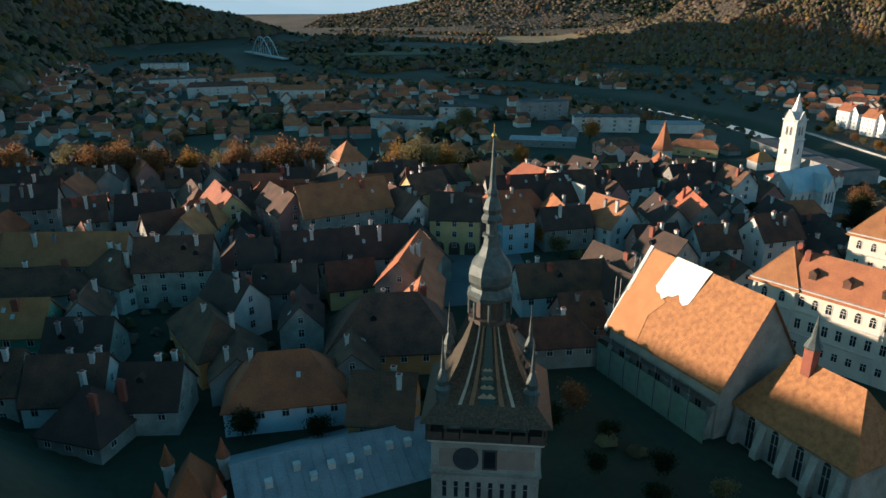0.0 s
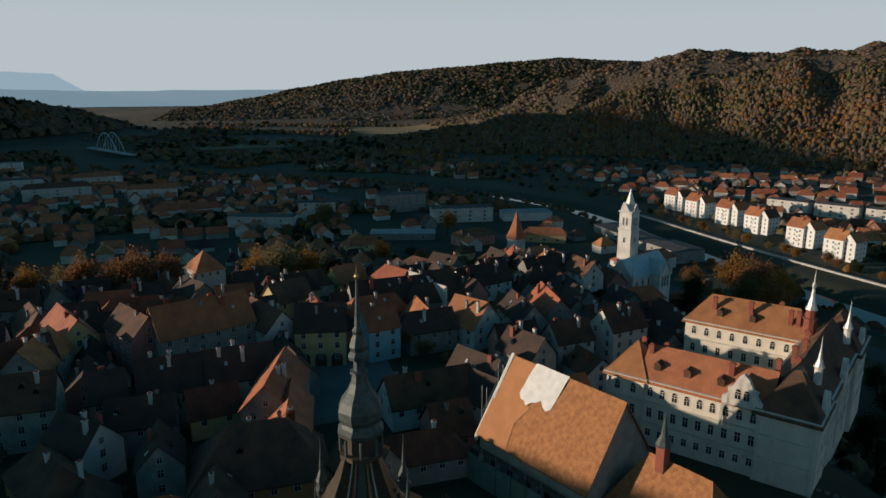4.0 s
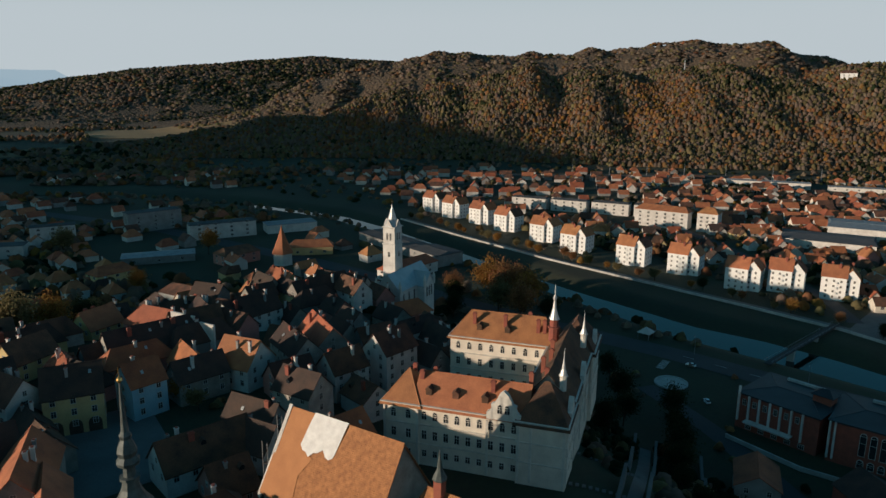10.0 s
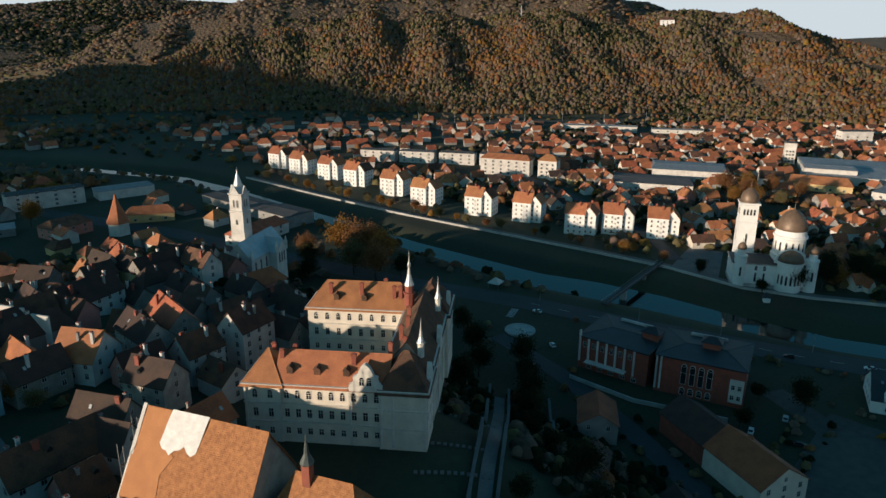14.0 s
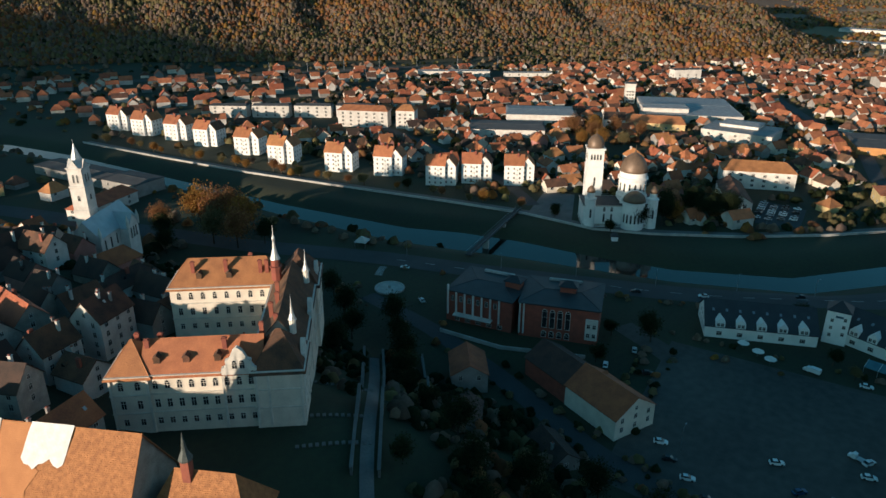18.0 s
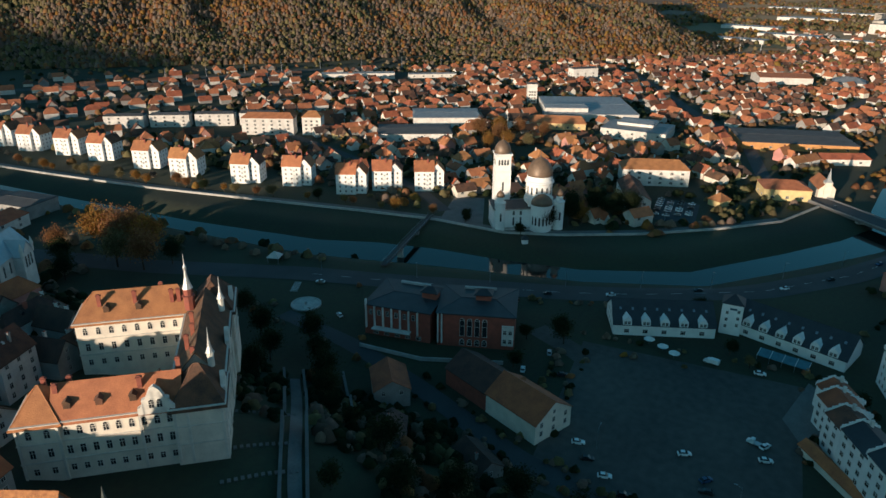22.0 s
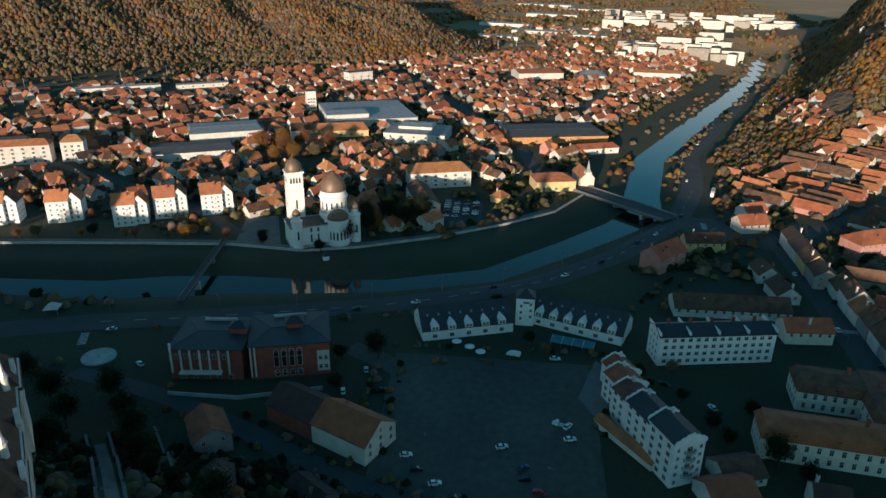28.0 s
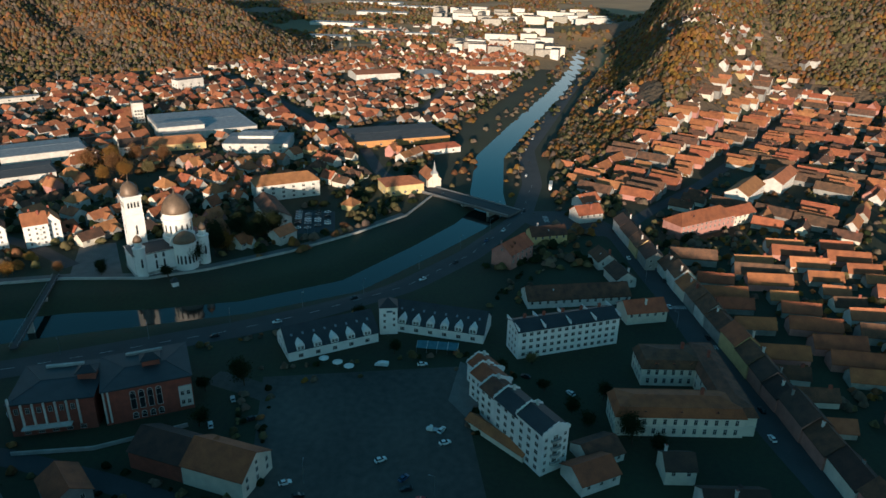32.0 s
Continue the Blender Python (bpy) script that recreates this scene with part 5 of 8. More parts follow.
for x, y, turn, L, W, n in ((266.5, 49.5, -64.7, 40, 19, 5), (279.0, -1.0, -106.2, 42, 18, 6)):
    ho = thing("hotel_wing", pose(x, y, 0, 0, 0, turn), "hotel wing with white gabled dormers in a dark roof", "hotel")
    body(ho, 0, 0, 0, L, W, 5.0, 6.8, WALL["fresh"], ROOF["slate"])
    for k in range(n):
        u = ((k + 0.5) / n - 0.5) * (L - 3)
        d = part("dormer", DORM_ME, ho, pose(u, -W / 2 - 0.15, 4.2), "white gabled dormer")
        for du in (-0.7, 0.7):
            part("window", WIN["small"], d, pose(du, -0.2, 0.9))
        part("window", WIN["wide"], ho, pose(u, -W / 2, 1.2))
    for k in range(8):
        part("roof_window", SKYL, ho, pose(-L / 2 + 3 + k * (L - 6) / 7, -W * 0.2, 5.0 + 6.8 * 0.6 + 0.1, math.degrees(math.atan2(6.8, W / 2)), 0, 0))
    face_row(ho, I4, L, W, "left", 4, 1.5, WIN["small"], "window", 2)
    face_row(ho, I4, L, W, "left", 3, 5.0, WIN["small"], "window", 4)
ht = thing("stair_tower", pose(277.0, 23.5, 0, 0, 0, -85), "white square stair tower of a hotel", "tower")
part("wall", wall_geo(8, 8, 13.4, 13.5, 1, -4).mesh("wall", WALL["fresh"]), ht)
part("roof", spire_mesh("roof", [(6.2, 13.3), (0.2, 16.6)], 4, ROOF["slate"], turn=math.pi / 4), ht)
for z in (3, 6, 9):
    part("window", WIN["small"], ht, pose(-1.8, -4, z))
    part("window", WIN["small"], ht, pose(2.4, -4, z + 1))
part("sign", box_mesh("sign", 2.6, 0.1, 0.9, mat("dark_sign", (0.05, 0.1, 0.14), (0.04, 0.08, 0.1), 1, 0.5), 0.02), ht, pose(0.4, -4.06, 10.9), "dark illegible sign")

# -- blocks of flats near the yard
fl = thing("apartment_block", pose(264.5, -53.5, 0, 0, 0, -73.5), "long white four storey block of flats with a dark roof", "apartment block")
FLW = window_mesh("flat_window", 1.5, 1.4, bars=2)
body(fl, 0, 0, 0, 48, 12, 13.2, 2.6, WALL["fresh"], ROOF["slate"])
for z in (1.4, 4.5, 7.6, 10.7):
    face_row(fl, I4, 48, 12, "front", 14, z, FLW, "window", 1)
    face_row(fl, I4, 48, 12, "left", 3, z, WIN["small"], "window", 1.5)
for k in range(5):
    part("parapet", box_mesh("parapet", 0.4, 13.2, 1.6, WALL["fresh"]), fl, pose(-24 + 12 * k, 0, 13.6))
    part("chimney", CAP["brick"], fl, pose(-18 + 9 * k, 2, 13.0))
BAY = Geo()
BAY.lathe([(1.0, 0.0), (1.25, 0.1), (1.25, 1.05), (1.12, 1.05), (1.12, 0.2), (0.1, 0.2)], 10)
BAY_ME = BAY.mesh("balcony", CONCRETE)
for j, (x, y, h, L, W, rm) in enumerate(((188, -32, 16.4, 14, 11, "slate"), (199, -25.5, 15.0, 14, 11, "slate"), (211, -21, 12.0, 13, 11, "brown"), (223, -18, 10.8, 12, 11, "red"), (234, -17, 8.5, 11, 10, "red"))):
    ap = thing("apartment_block", pose(x, y, 0, 0, 0, 30), "white stepped apartment house with balconies and a " + {"slate": "dark", "brown": "brown", "red": "red"}[rm] + " roof", "apartment block", "stepped apartment houses")
    body(ap, 0, 0, 0, L, W, h, 2.6, WALL["fresh"], ROOF[rm], over=0.25)
    for sx in (-1, 1):
        # stepped fire walls that stand over the roof
        g = Geo()
        g.box(sx * (L / 2 + 0.12) - 0.17, -W / 2 - 0.3, h - 0.6, sx * (L / 2 + 0.12) + 0.17, W / 2 + 0.3, h + 0.5)
        for k in range(12):
            yy = -W / 2 + (k + 0.5) * W / 12
            g.box(sx * (L / 2 + 0.12) - 0.17, yy - W / 24 + 0.01, h + 0.5, sx * (L / 2 + 0.12) + 0.17, yy + W / 24 - 0.01, h + 0.7 + 2.5 * (1 - abs(yy) / (W / 2)) + (0.25 if k % 2 else 0))
        part("fire_wall", g.mesh("fire_wall", WALL["fresh"]), ap, label="white stepped fire wall")
    for k in range(int(h / 3)):
        z = 1.4 + 3.0 * k
        face_row(ap, I4, L, W, "back", 3, z, FLW, "window", 0.8)
        for u in (-4.0, 4.0):
            part("window", WIN["small"], ap, pose(-L / 2, u, z, 0, 0, -90))
        if k:
            part("loggia", WIN["wide"], ap, pose(-L / 2, 0, z - 0.4, 0, 0, -90))
            part("balcony", BAY_ME, ap, pose(-L / 2 - 0.5, 0.0, z - 0.9) @ Matrix.Diagonal((0.9, 1.7, 1, 1)))
    part("chimney", CAP["white"], ap, pose(L / 2 - 1.5, -2, h + 0.6))
house(197.8, -18.6, -139.0, 27.2, 4.6, h=3.0, rise=1.5, roof_m="red", wall_m="cream", z=0, name="shop_row", label="low row of shops with a red tiled lean-to roof", chim=0)

# -- old school with red mansard roofs
ys = thing("school", pose(207, -84, 0, 0, 0, -92), "cream two storey school with red-brown mansard roofs round a court", "school")
for x, y, turn, L, W, h, sides in ((0, 0, 0, 46, 14, 8.4, (("front", 12), ("left", 4))), (7, 33, 0, 25, 15, 8.0, (("front", 7), ("left", 4))), (21.5, 18, 90, 48, 12, 8.4, (("back", 9), ("front", 11)))):
    m = pose(x, y, 0, 0, 0, turn)
    part("wing_wall", wall_geo(L, W, h, h + 0.1, 1, -4).mesh("wing_wall", WALL["cream"]), ys, m)
    part("wing_roof", mansard_geo(L, W, h).mesh("wing_roof", ROOF["red" if W == 14 else "brown"]), ys, m)
    put(ys, m, "string_course", band_mesh(L, W, 4.2, 4.5, 0.2, TRIM, "string_course"), 0, 0, 0)
    for side, n in sides:
        for z in (1.3, 5.2):
            face_row(ys, m, L, W, side, n, z, WIN["tall"], "window", 1)
    for k in range(3):
        put(ys, m, "dormer", EYE["red"], (k - 1) * L * 0.28, -W / 2 + 0.6, h + 1.0)
    put(ys, m, "chimney", CAP["brick"], L * 0.2, 1.0, h + 3.2)
house(178, -47, -66, 15, 12, h=4.6, rise=3.2, roof_m="red", wall_m="white", z=0, label="low white shop with a red tiled roof", chim=0)
house(190, -52, -66, 14, 12, h=3.6, rise=3.2, roof_m="brown", wall_m="white", z=0, chim=0)
house(308, -68, -83, 52, 14, h=4.5, rise=4.5, roof_m="brown", wall_m="white", z=0, label="long low workshop with a brown tiled roof", chim=0)
house(290, -96, -80, 20, 12, h=6, rise=4, roof_m="red", wall_m="cream", z=0)
house(330, -96, 10, 16, 11, h=5, rise=4, roof_m="dark", wall_m="white", z=0)
house(352, -92, 10, 14, 11, h=5, rise=4, roof_m="brown", wall_m="white", z=0)
house(356, -42, -40, 22, 13, h=9, rise=5, roof_m="red", wall_m="pink", z=0, label="tall pink and white corner house with a red tiled roof")
house(386, -66, -78, 22, 11, h=6, rise=4, roof_m="brown", wall_m="yellow", z=0)
house(424, -98, -70, 18, 12, h=6, rise=4.5, roof_m="red", wall_m="white", z=0)
house(452, -104, -60, 16, 11, h=5, rise=4, roof_m="red", wall_m="white", z=0)
house(163, -88, -92, 20, 12, h=5, rise=4, roof_m="dark", wall_m="white", z=0)
house(180, -76, -92, 10, 10, h=6, rise=3.4, roof_m="dark", wall_m="cream", z=0)
house(146, -100, -92, 24, 12, h=5, rise=4, roof_m="brown", wall_m="grey", z=0)
house(168, 117, 40, 15, 12, h=3.5, rise=3.6, roof_m="red", wall_m="grey", z=4, label="small house with a broken red tiled roof", chim=0)
house(140, 98, 30, 14, 9, h=3, rise=3.0, roof_m="dark", wall_m="grey", chim=1)
house(150, 74, 60, 14, 9, h=3, rise=3.0, roof_m="dark", wall_m="grey", chim=1)
# street fronts along the shopping street
rs = random.Random(11)
x = 150.0
while x < 400:
    L = rs.uniform(11, 18)
    house(x + L / 2, -131 + 0.04 * (x - 200) + (6 if x > 340 else 0), rs.choice((0, 0, 3)), L, 11, h=rs.uniform(6.2, 8.4), rise=rs.uniform(3.6, 5), roof_m=rs.choice(("brown", "dark", "red", "brown")), wall_m=rs.choice(("cream", "white", "yellow", "grey", "pink")), name="street_house", chim=1, group="street houses")
    x += L + 0.3
# red roofed public building with a light court beside it
house(407, -166, -62, 34, 15, h=9, rise=5, roof_m="red", wall_m="pink", z=0, hip=1, label="pink public building with a bright red hipped roof")
house(420, -190, -62, 38, 12, h=7, rise=4, roof_m="red", wall_m="cream", z=0, chim=0)
house(470, -222, -40, 40, 16, h=8.5, rise=4.5, roof_m="orange", wall_m="white", z=0, label="large white hall with orange tiled roofs", chim=0)
house(500, -262, -40, 46, 14, h=8.5, rise=4, roof_m="orange", wall_m="white", z=0, chim=0)

# -- orthodox cathedral
cath = thing("cathedral", pose(346.6, 147.4, 0, 0, 0, -55), "white cathedral with a golden brown dome and bell tower", "cathedral")
DOME = mat("bronze_dome_sheet", (0.20, 0.135, 0.085), (0.13, 0.09, 0.06), 0.6, 0.5, 0.1, 3, metal=0.25)
WH = WALL["fresh"]
slim = window_mesh("cathedral_window", 0.9, 4.2, arch=True, bars=1)
part("nave", wall_geo(38, 17, 12.5, 12.6, 1, -4).mesh("nave", WH), cath, pose(2, 0, 0))
part("nave_roof", roof_geo(38, 17, 12.6, 15.0, 6, 0.5).mesh("nave_roof", ROOF["slate"]), cath, pose(2, 0, 0))
part("cornice", band_mesh(38, 17, 11.6, 12.5, 0.5, TRIM), cath, pose(2, 0, 0))
part("plinth", band_mesh(38, 17, 0.4, 1.8, 0.4, CONCRETE, "plinth"), cath, pose(2, 0, 0))
mcat = pose(2, 0, 0)
face_row(cath, mcat, 38, 17, "front", 9, 3.0, slim, "window", 1.2, skip=(0, 1, 4, 5, 6))
face_row(cath, mcat, 38, 17, "front", 9, 9.0, WIN["arch"], "window", 1.2, skip=(0, 1, 4, 5, 6))
face_row(cath, mcat, 38, 17, "right", 4, 3.0, slim, "window", 1.2)
bell = part("bell_tower", Geo().lathe([(6.2, -4), (6.2, 28), (6.5, 28.3), (6.0, 28.8), (6.0, 36.4), (6.9, 36.8), (6.9, 37.6)], 4, turn=math.pi / 4).mesh("bell_tower", WH), cath, pose(-10.5, 7.5, 0) @ Matrix.Diagonal((1, 1, 1.075, 1)))
for qa in (0, 90, 180, 270):
    f = pose(0, 0, 0, 0, 0, qa)
    for k in range(4):
        part("window", window_mesh("belfry_arch", 0.9, 2.2, arch=True, bars=1), bell, f @ pose(-2.4 + 1.6 * k, -4.26, 31.8))
    part("window", slim, bell, f @ pose(0, -4.4, 18))
part("dome", spire_mesh("dome", [(4.9, 37.5), (4.9, 38.0), (4.4, 38.2), (4.5, 39.4), (4.0, 41.2), (2.8, 42.8), (1.2, 43.8), (0.3, 44.2), (0.12, 45.0), (0.12, 47.0)], 20, DOME, True), bell)
drum = part("drum", spire_mesh("drum", [(8.2, 12), (8.2, 15.0), (7.4, 15.4), (7.4, 22.6), (8.1, 23.0), (8.1, 23.8), (7.4, 24.2), (7.0, 26.6)], 24, WH), cath, pose(9.5, 0, 0) @ Matrix.Diagonal((1, 1, 1.11, 1)))
for k in range(16):
    part("window", window_mesh("drum_window", 0.9, 3.4, arch=True, bars=1), drum, pose(0, 0, 0, 0, 0, k * 22.5) @ pose(0, -7.42, 17.4))
part("dome", spire_mesh("dome", [(7.2, 26.5), (7.3, 27.3), (6.9, 29.2), (5.8, 31.6), (4.0, 33.7), (1.8, 35.0), (0.5, 35.5), (0.3, 36.4), (0.15, 36.6), (0.1, 39.2)], 28, DOME, True), drum)
apse = part("apse", spire_mesh("apse", [(6.0, -4), (6.0, 14.2), (6.5, 14.6), (6.5, 15.2)], 20, WH), cath, pose(9.5, -8.2, 0))
part("half_dome", spire_mesh("half_dome", [(6.2, 15.1), (5.6, 17.4), (4.0, 19.2), (1.8, 20.4), (0.1, 20.8)], 20, DOME, True), apse)
for k in range(7):
    part("window", slim, apse, pose(0, 0, 0, 0, 0, -60 + 20 * k) @ pose(0, -5.98, 4.0))
arc = Geo()
ang = [math.pi * j / 14 for j in range(15)]
arc.add([(7.4 * math.cos(a), dy, 13.5 + 7.4 * math.sin(a)) for dy in (-0.8, 0.8) for a in ang] + [(6.0 * math.cos(a), dy, 13.5 + 6.0 * math.sin(a)) for dy in (-0.8, 0.8) for a in ang],
        [q for j in range(14) for q in ((j, j + 1, 16 + j, 15 + j), (30 + j, 45 + j, 46 + j, 31 + j), (j, 30 + j, 31 + j, j + 1), (15 + j, 16 + j, 46 + j, 45 + j))])
part("great_arch", arc.mesh("great_arch", WH), cath, pose(9.5, -7.4, 0))
for x in (-13.5, 19.5):
    tt = part("turret", spire_mesh("turret", [(3.0, -4), (3.0, 15.5), (3.3, 15.9), (3.3, 16.4), (2.0, 16.6), (2.0, 19.4), (2.4, 19.6)], 12, WH), cath, pose(x, -7.6, 0))
    part("cap", spire_mesh("cap", [(2.4, 19.6), (2.0, 21.4), (1.0, 22.6), (0.1, 23.2), (0.06, 25.0)], 12, DOME, True), tt)
    part("window", slim, tt, pose(0, -3.02, 6.0))
KIOSK = thing("shrine", pose(322, 134, 0, 0, 0, -55), "small white roadside shrine by the quay wall", "shrine")
body(KIOSK, 0, 0, 0, 3, 3, 3, 1.6, WH, ROOF["slate"], 1.2)

# -- apartment houses on the far bank
def apartment(x, y, turn, shade):
    t = thing("apartment_house", pose(x, y, 0, 0, 0, turn), "white five storey apartment house with orange gabled roofs", "apartment block", "apartment houses on the quay")
    m, _, _ = body(t, -3.4, -1.2, 0, 12.5, 12, 13.8, 5.4, WALL["fresh"], ROOF["orange"], base=-4)
    m2_, _, _ = body(t, 5.0, 1.6, 90, 13, 8.6, 13.2, 5.0, WALL["fresh"], ROOF["orange" if shade else "brown"], base=-4)
    for k in range(4):
        z = 1.6 + 3.0 * k
        face_row(t, m, 12.5, 12, "front", 3, z, WIN["small"], "window", 0.8)
        face_row(t, m, 12.5, 12, "left", 3, z, WIN["small"], "window", 1.0)
        face_row(t, m2_, 13, 8.6, "left", 2, z, WIN["small"], "window", 1.0)
        face_row(t, m2_, 13, 8.6, "front", 3, z, WIN["small"], "window", 1.0)
    for dx, dy in ((-5, 1.5), (-1, -2.5), (5, 4)):
        part("chimney", CAP["brick"], t, pose(dx, dy, 16.4))
    bal = Geo()
    bal.box(-1.6, -1.2, 0, 1.6, 0, 0.15)
    bal.box(-1.6, -1.2, 0.15, 1.6, -1.1, 1.0)
    bal_me = bal.mesh("balcony", WALL["fresh"])
    for k in range(1, 4):
        part("balcony", bal_me, t, pose(-3.4, -7.2, 1.0 + 3.0 * k))
    return t


for j, (ax, ay, at_) in enumerate(((303, 574, -72), (305, 540, -72), (312, 504, -70), (315, 469, -70), (318, 423, -68), (317, 384, -68), (328, 338, -66), (341, 305, -64), (345, 264, -62), (363, 249, -60), (376, 225, -58))):
    apartment(ax + 3, ay + 2, at_, j % 3)

# -- larger buildings in the town on the far bank
def slab(x, y, turn, L, W, h, wall_m, roof_m, label, name="hall", rise=0.8, n=0, rows=1, hip=2.0, category="building"):
    t = thing(name, pose(x, y, ground_at(x, y), 0, 0, turn), label, category)
    body(t, 0, 0, 0, L, W, h, rise, WALL[wall_m], ROOF[roof_m], hip, base=-4)
    for k in range(rows):
        if n:
            n = max(3, int(n * 0.55)) if k == 0 else n
            face_row(t, I4, L, W, "front", n, 1.5 + k * 3.2, WIN["wide"], "window", 1)
            face_row(t, I4, L, W, "left", max(2, int(n * W / L)), 1.5 + k * 3.2, WIN["wide"], "window", 1)
    return t


slab(558, 316, -58, 60, 42, 9, "white", "metal", "white flat roofed factory hall", n=10)
slab(497, 312, -58, 62, 36, 6.5, "white", "flat", "low white market hall with dark flat roof", n=10)
slab(672, 222, -62, 84, 90, 7, "white", "metal", "wide factory hall with grey metal roofs", n=0)
slab(640, 232, -62, 40, 26, 11, "white", "metal", "taller factory hall with a grey metal roof", n=6)
slab(691, 288, -62, 10, 12, 20, "white", "flat", "white factory tower block", name="factory_tower", n=2, rows=4)
slab(574, 251, -60, 18, 14, 8, "white", "dark", "white gabled house by the factory", rise=5, hip=0, n=4, rows=2)
slab(594, 222, -68, 50, 22, 6, "yellow", "orange", "long yellow hall with an orange tiled roof", rise=4.5, hip=4, n=10)
slab(598, 150, -88, 54, 40, 8.5, "white", "metal", "white office with stepped grey roofs", n=10, rows=2)
slab(604, 152, -88, 30, 22, 11.5, "white", "metal", "upper floor of a white office block", n=6, rows=1)
t = slab(468, 104, -66, 44, 17, 11.5, "white", "orange", "white school with a bright orange hipped roof", name="school", rise=4.8, hip=6, n=12, rows=3)
slab(420, 104, 25, 42, 14, 8, "white", "brown", "long white building with a brown tiled roof", rise=4, hip=0, n=9, rows=2)
slab(637, 34, -70, 88, 52, 6, "orange", "flat", "wide orange supermarket with a flat grey roof", n=12)
slab(588, -4, -62, 40, 12, 5, "white", "red", "long low house with a red tiled roof", rise=3, hip=3, n=6)
slab(481, 24, -70, 28, 20, 7.5, "yellow", "orange", "rounded yellow hall with an orange roof", rise=3.5, hip=8, n=6)
slab(443, 424, -62, 44, 14, 14.5, "white", "orange", "white apartment block with an orange roof", name="apartment_block", rise=3.4, hip=4, n=12, rows=4)
slab(462, 392, -62, 16, 15, 15.5, "white", "orange", "white corner apartment house with an orange roof", name="apartment_block", rise=4, hip=5, n=4, rows=4)
for k in range(4):
    slab(395 + 24 * k, 548 - 30 * k, -55, 34, 12, 11, "white", "flat", "white flat roofed terrace of flats", name="apartment_block", n=9, rows=3)
slab(980, 76, -68, 62, 40, 8, "white", "orange", "white depot with an orange roof", rise=3, hip=0, n=0)
slab(1022, -84, -88, 62, 20, 8, "white", "orange", "long white depot with an orange roof", rise=3, hip=0, n=0)
slab(990, 2, -88, 36, 34, 6, "white", "metal", "hall with a low pale metal roof", rise=5, hip=12, n=0)
slab(724, 536, -52, 90, 14, 7, "white", "metal", "long white railway station building", n=16)
slab(780, 462, -52, 60, 10, 5, "white", "metal", "long white platform hall", n=10)
slab(862, 292, -42, 34, 14, 15, "white", "flat", "white concrete silo building", n=5, rows=3)
slab(1162, 731, -52, 24, 14, 9, "fresh", "brown", "white villa high on the wooded hill", name="villa", rise=4, hip=3, n=4, rows=2)
sc = thing("small_church", pose(497, 3, 0, 0, 0, 20), "small cream church with a pointed spire", "church")
body(sc, 0, 0, 0, 20, 10, 7, 5, WALL["cream"], ROOF["orange"])
tw = part("tower", Geo().lathe([(3.0, -4), (3.0, 11), (3.3, 11.2)], 4, turn=math.pi / 4).mesh("tower", WALL["cream"]), sc, pose(-9, 0, 0))
part("spire", spire_mesh("spire", [(3.3, 11.1), (1.4, 13), (0.05, 20)], 4, LEAD, turn=math.pi / 4), tw)
# far white estates in the valley
re_ = random.Random(8)
for x0, x1, y0, y1, dx, dy, keep in ((1180, 1350, -235, -20, 38, 34, 0.75), (1420, 1640, -330, -140, 60, 48, 0.6), (1720, 2180, -470, 10, 64, 58, 0.72)):
    for i in range(int((x1 - x0) / dx)):
        for j in range(int((y1 - y0) / dy)):
            x, y = x0 + (i + 0.5) * dx + re_.uniform(-9, 9), y0 + (j + 0.5) * dy + re_.uniform(-8, 8)
            if re_.random() > keep or y > -0.2 * (x - 1180) + 60 and x < 1400:
                continue
            slab(x, y, 78 + re_.choice((0, 0, 90)) + re_.uniform(-6, 6), re_.uniform(24, 34) if x < 1400 else re_.uniform(34, 54), re_.uniform(11, 14), re_.choice((12, 14, 16)) if x < 1700 else re_.choice((14, 17, 20)), re_.choice(("white", "lime", "cream")), "flat", "pale five storey block of flats in the far valley", name="apartment_block", n=0)
for x, y, L, W in ((1430, 190, 90, 30), (1560, 120, 110, 36), (1720, 210, 120, 40), (2050, 120, 140, 46), (2480, 170, 180, 60), (1500, 10, 70, 24), (2300, 40, 150, 50)):
    slab(x, y, 80, L, W, 8, "white", "metal", "long white industrial hall in the far valley", name="factory_hall", n=0)
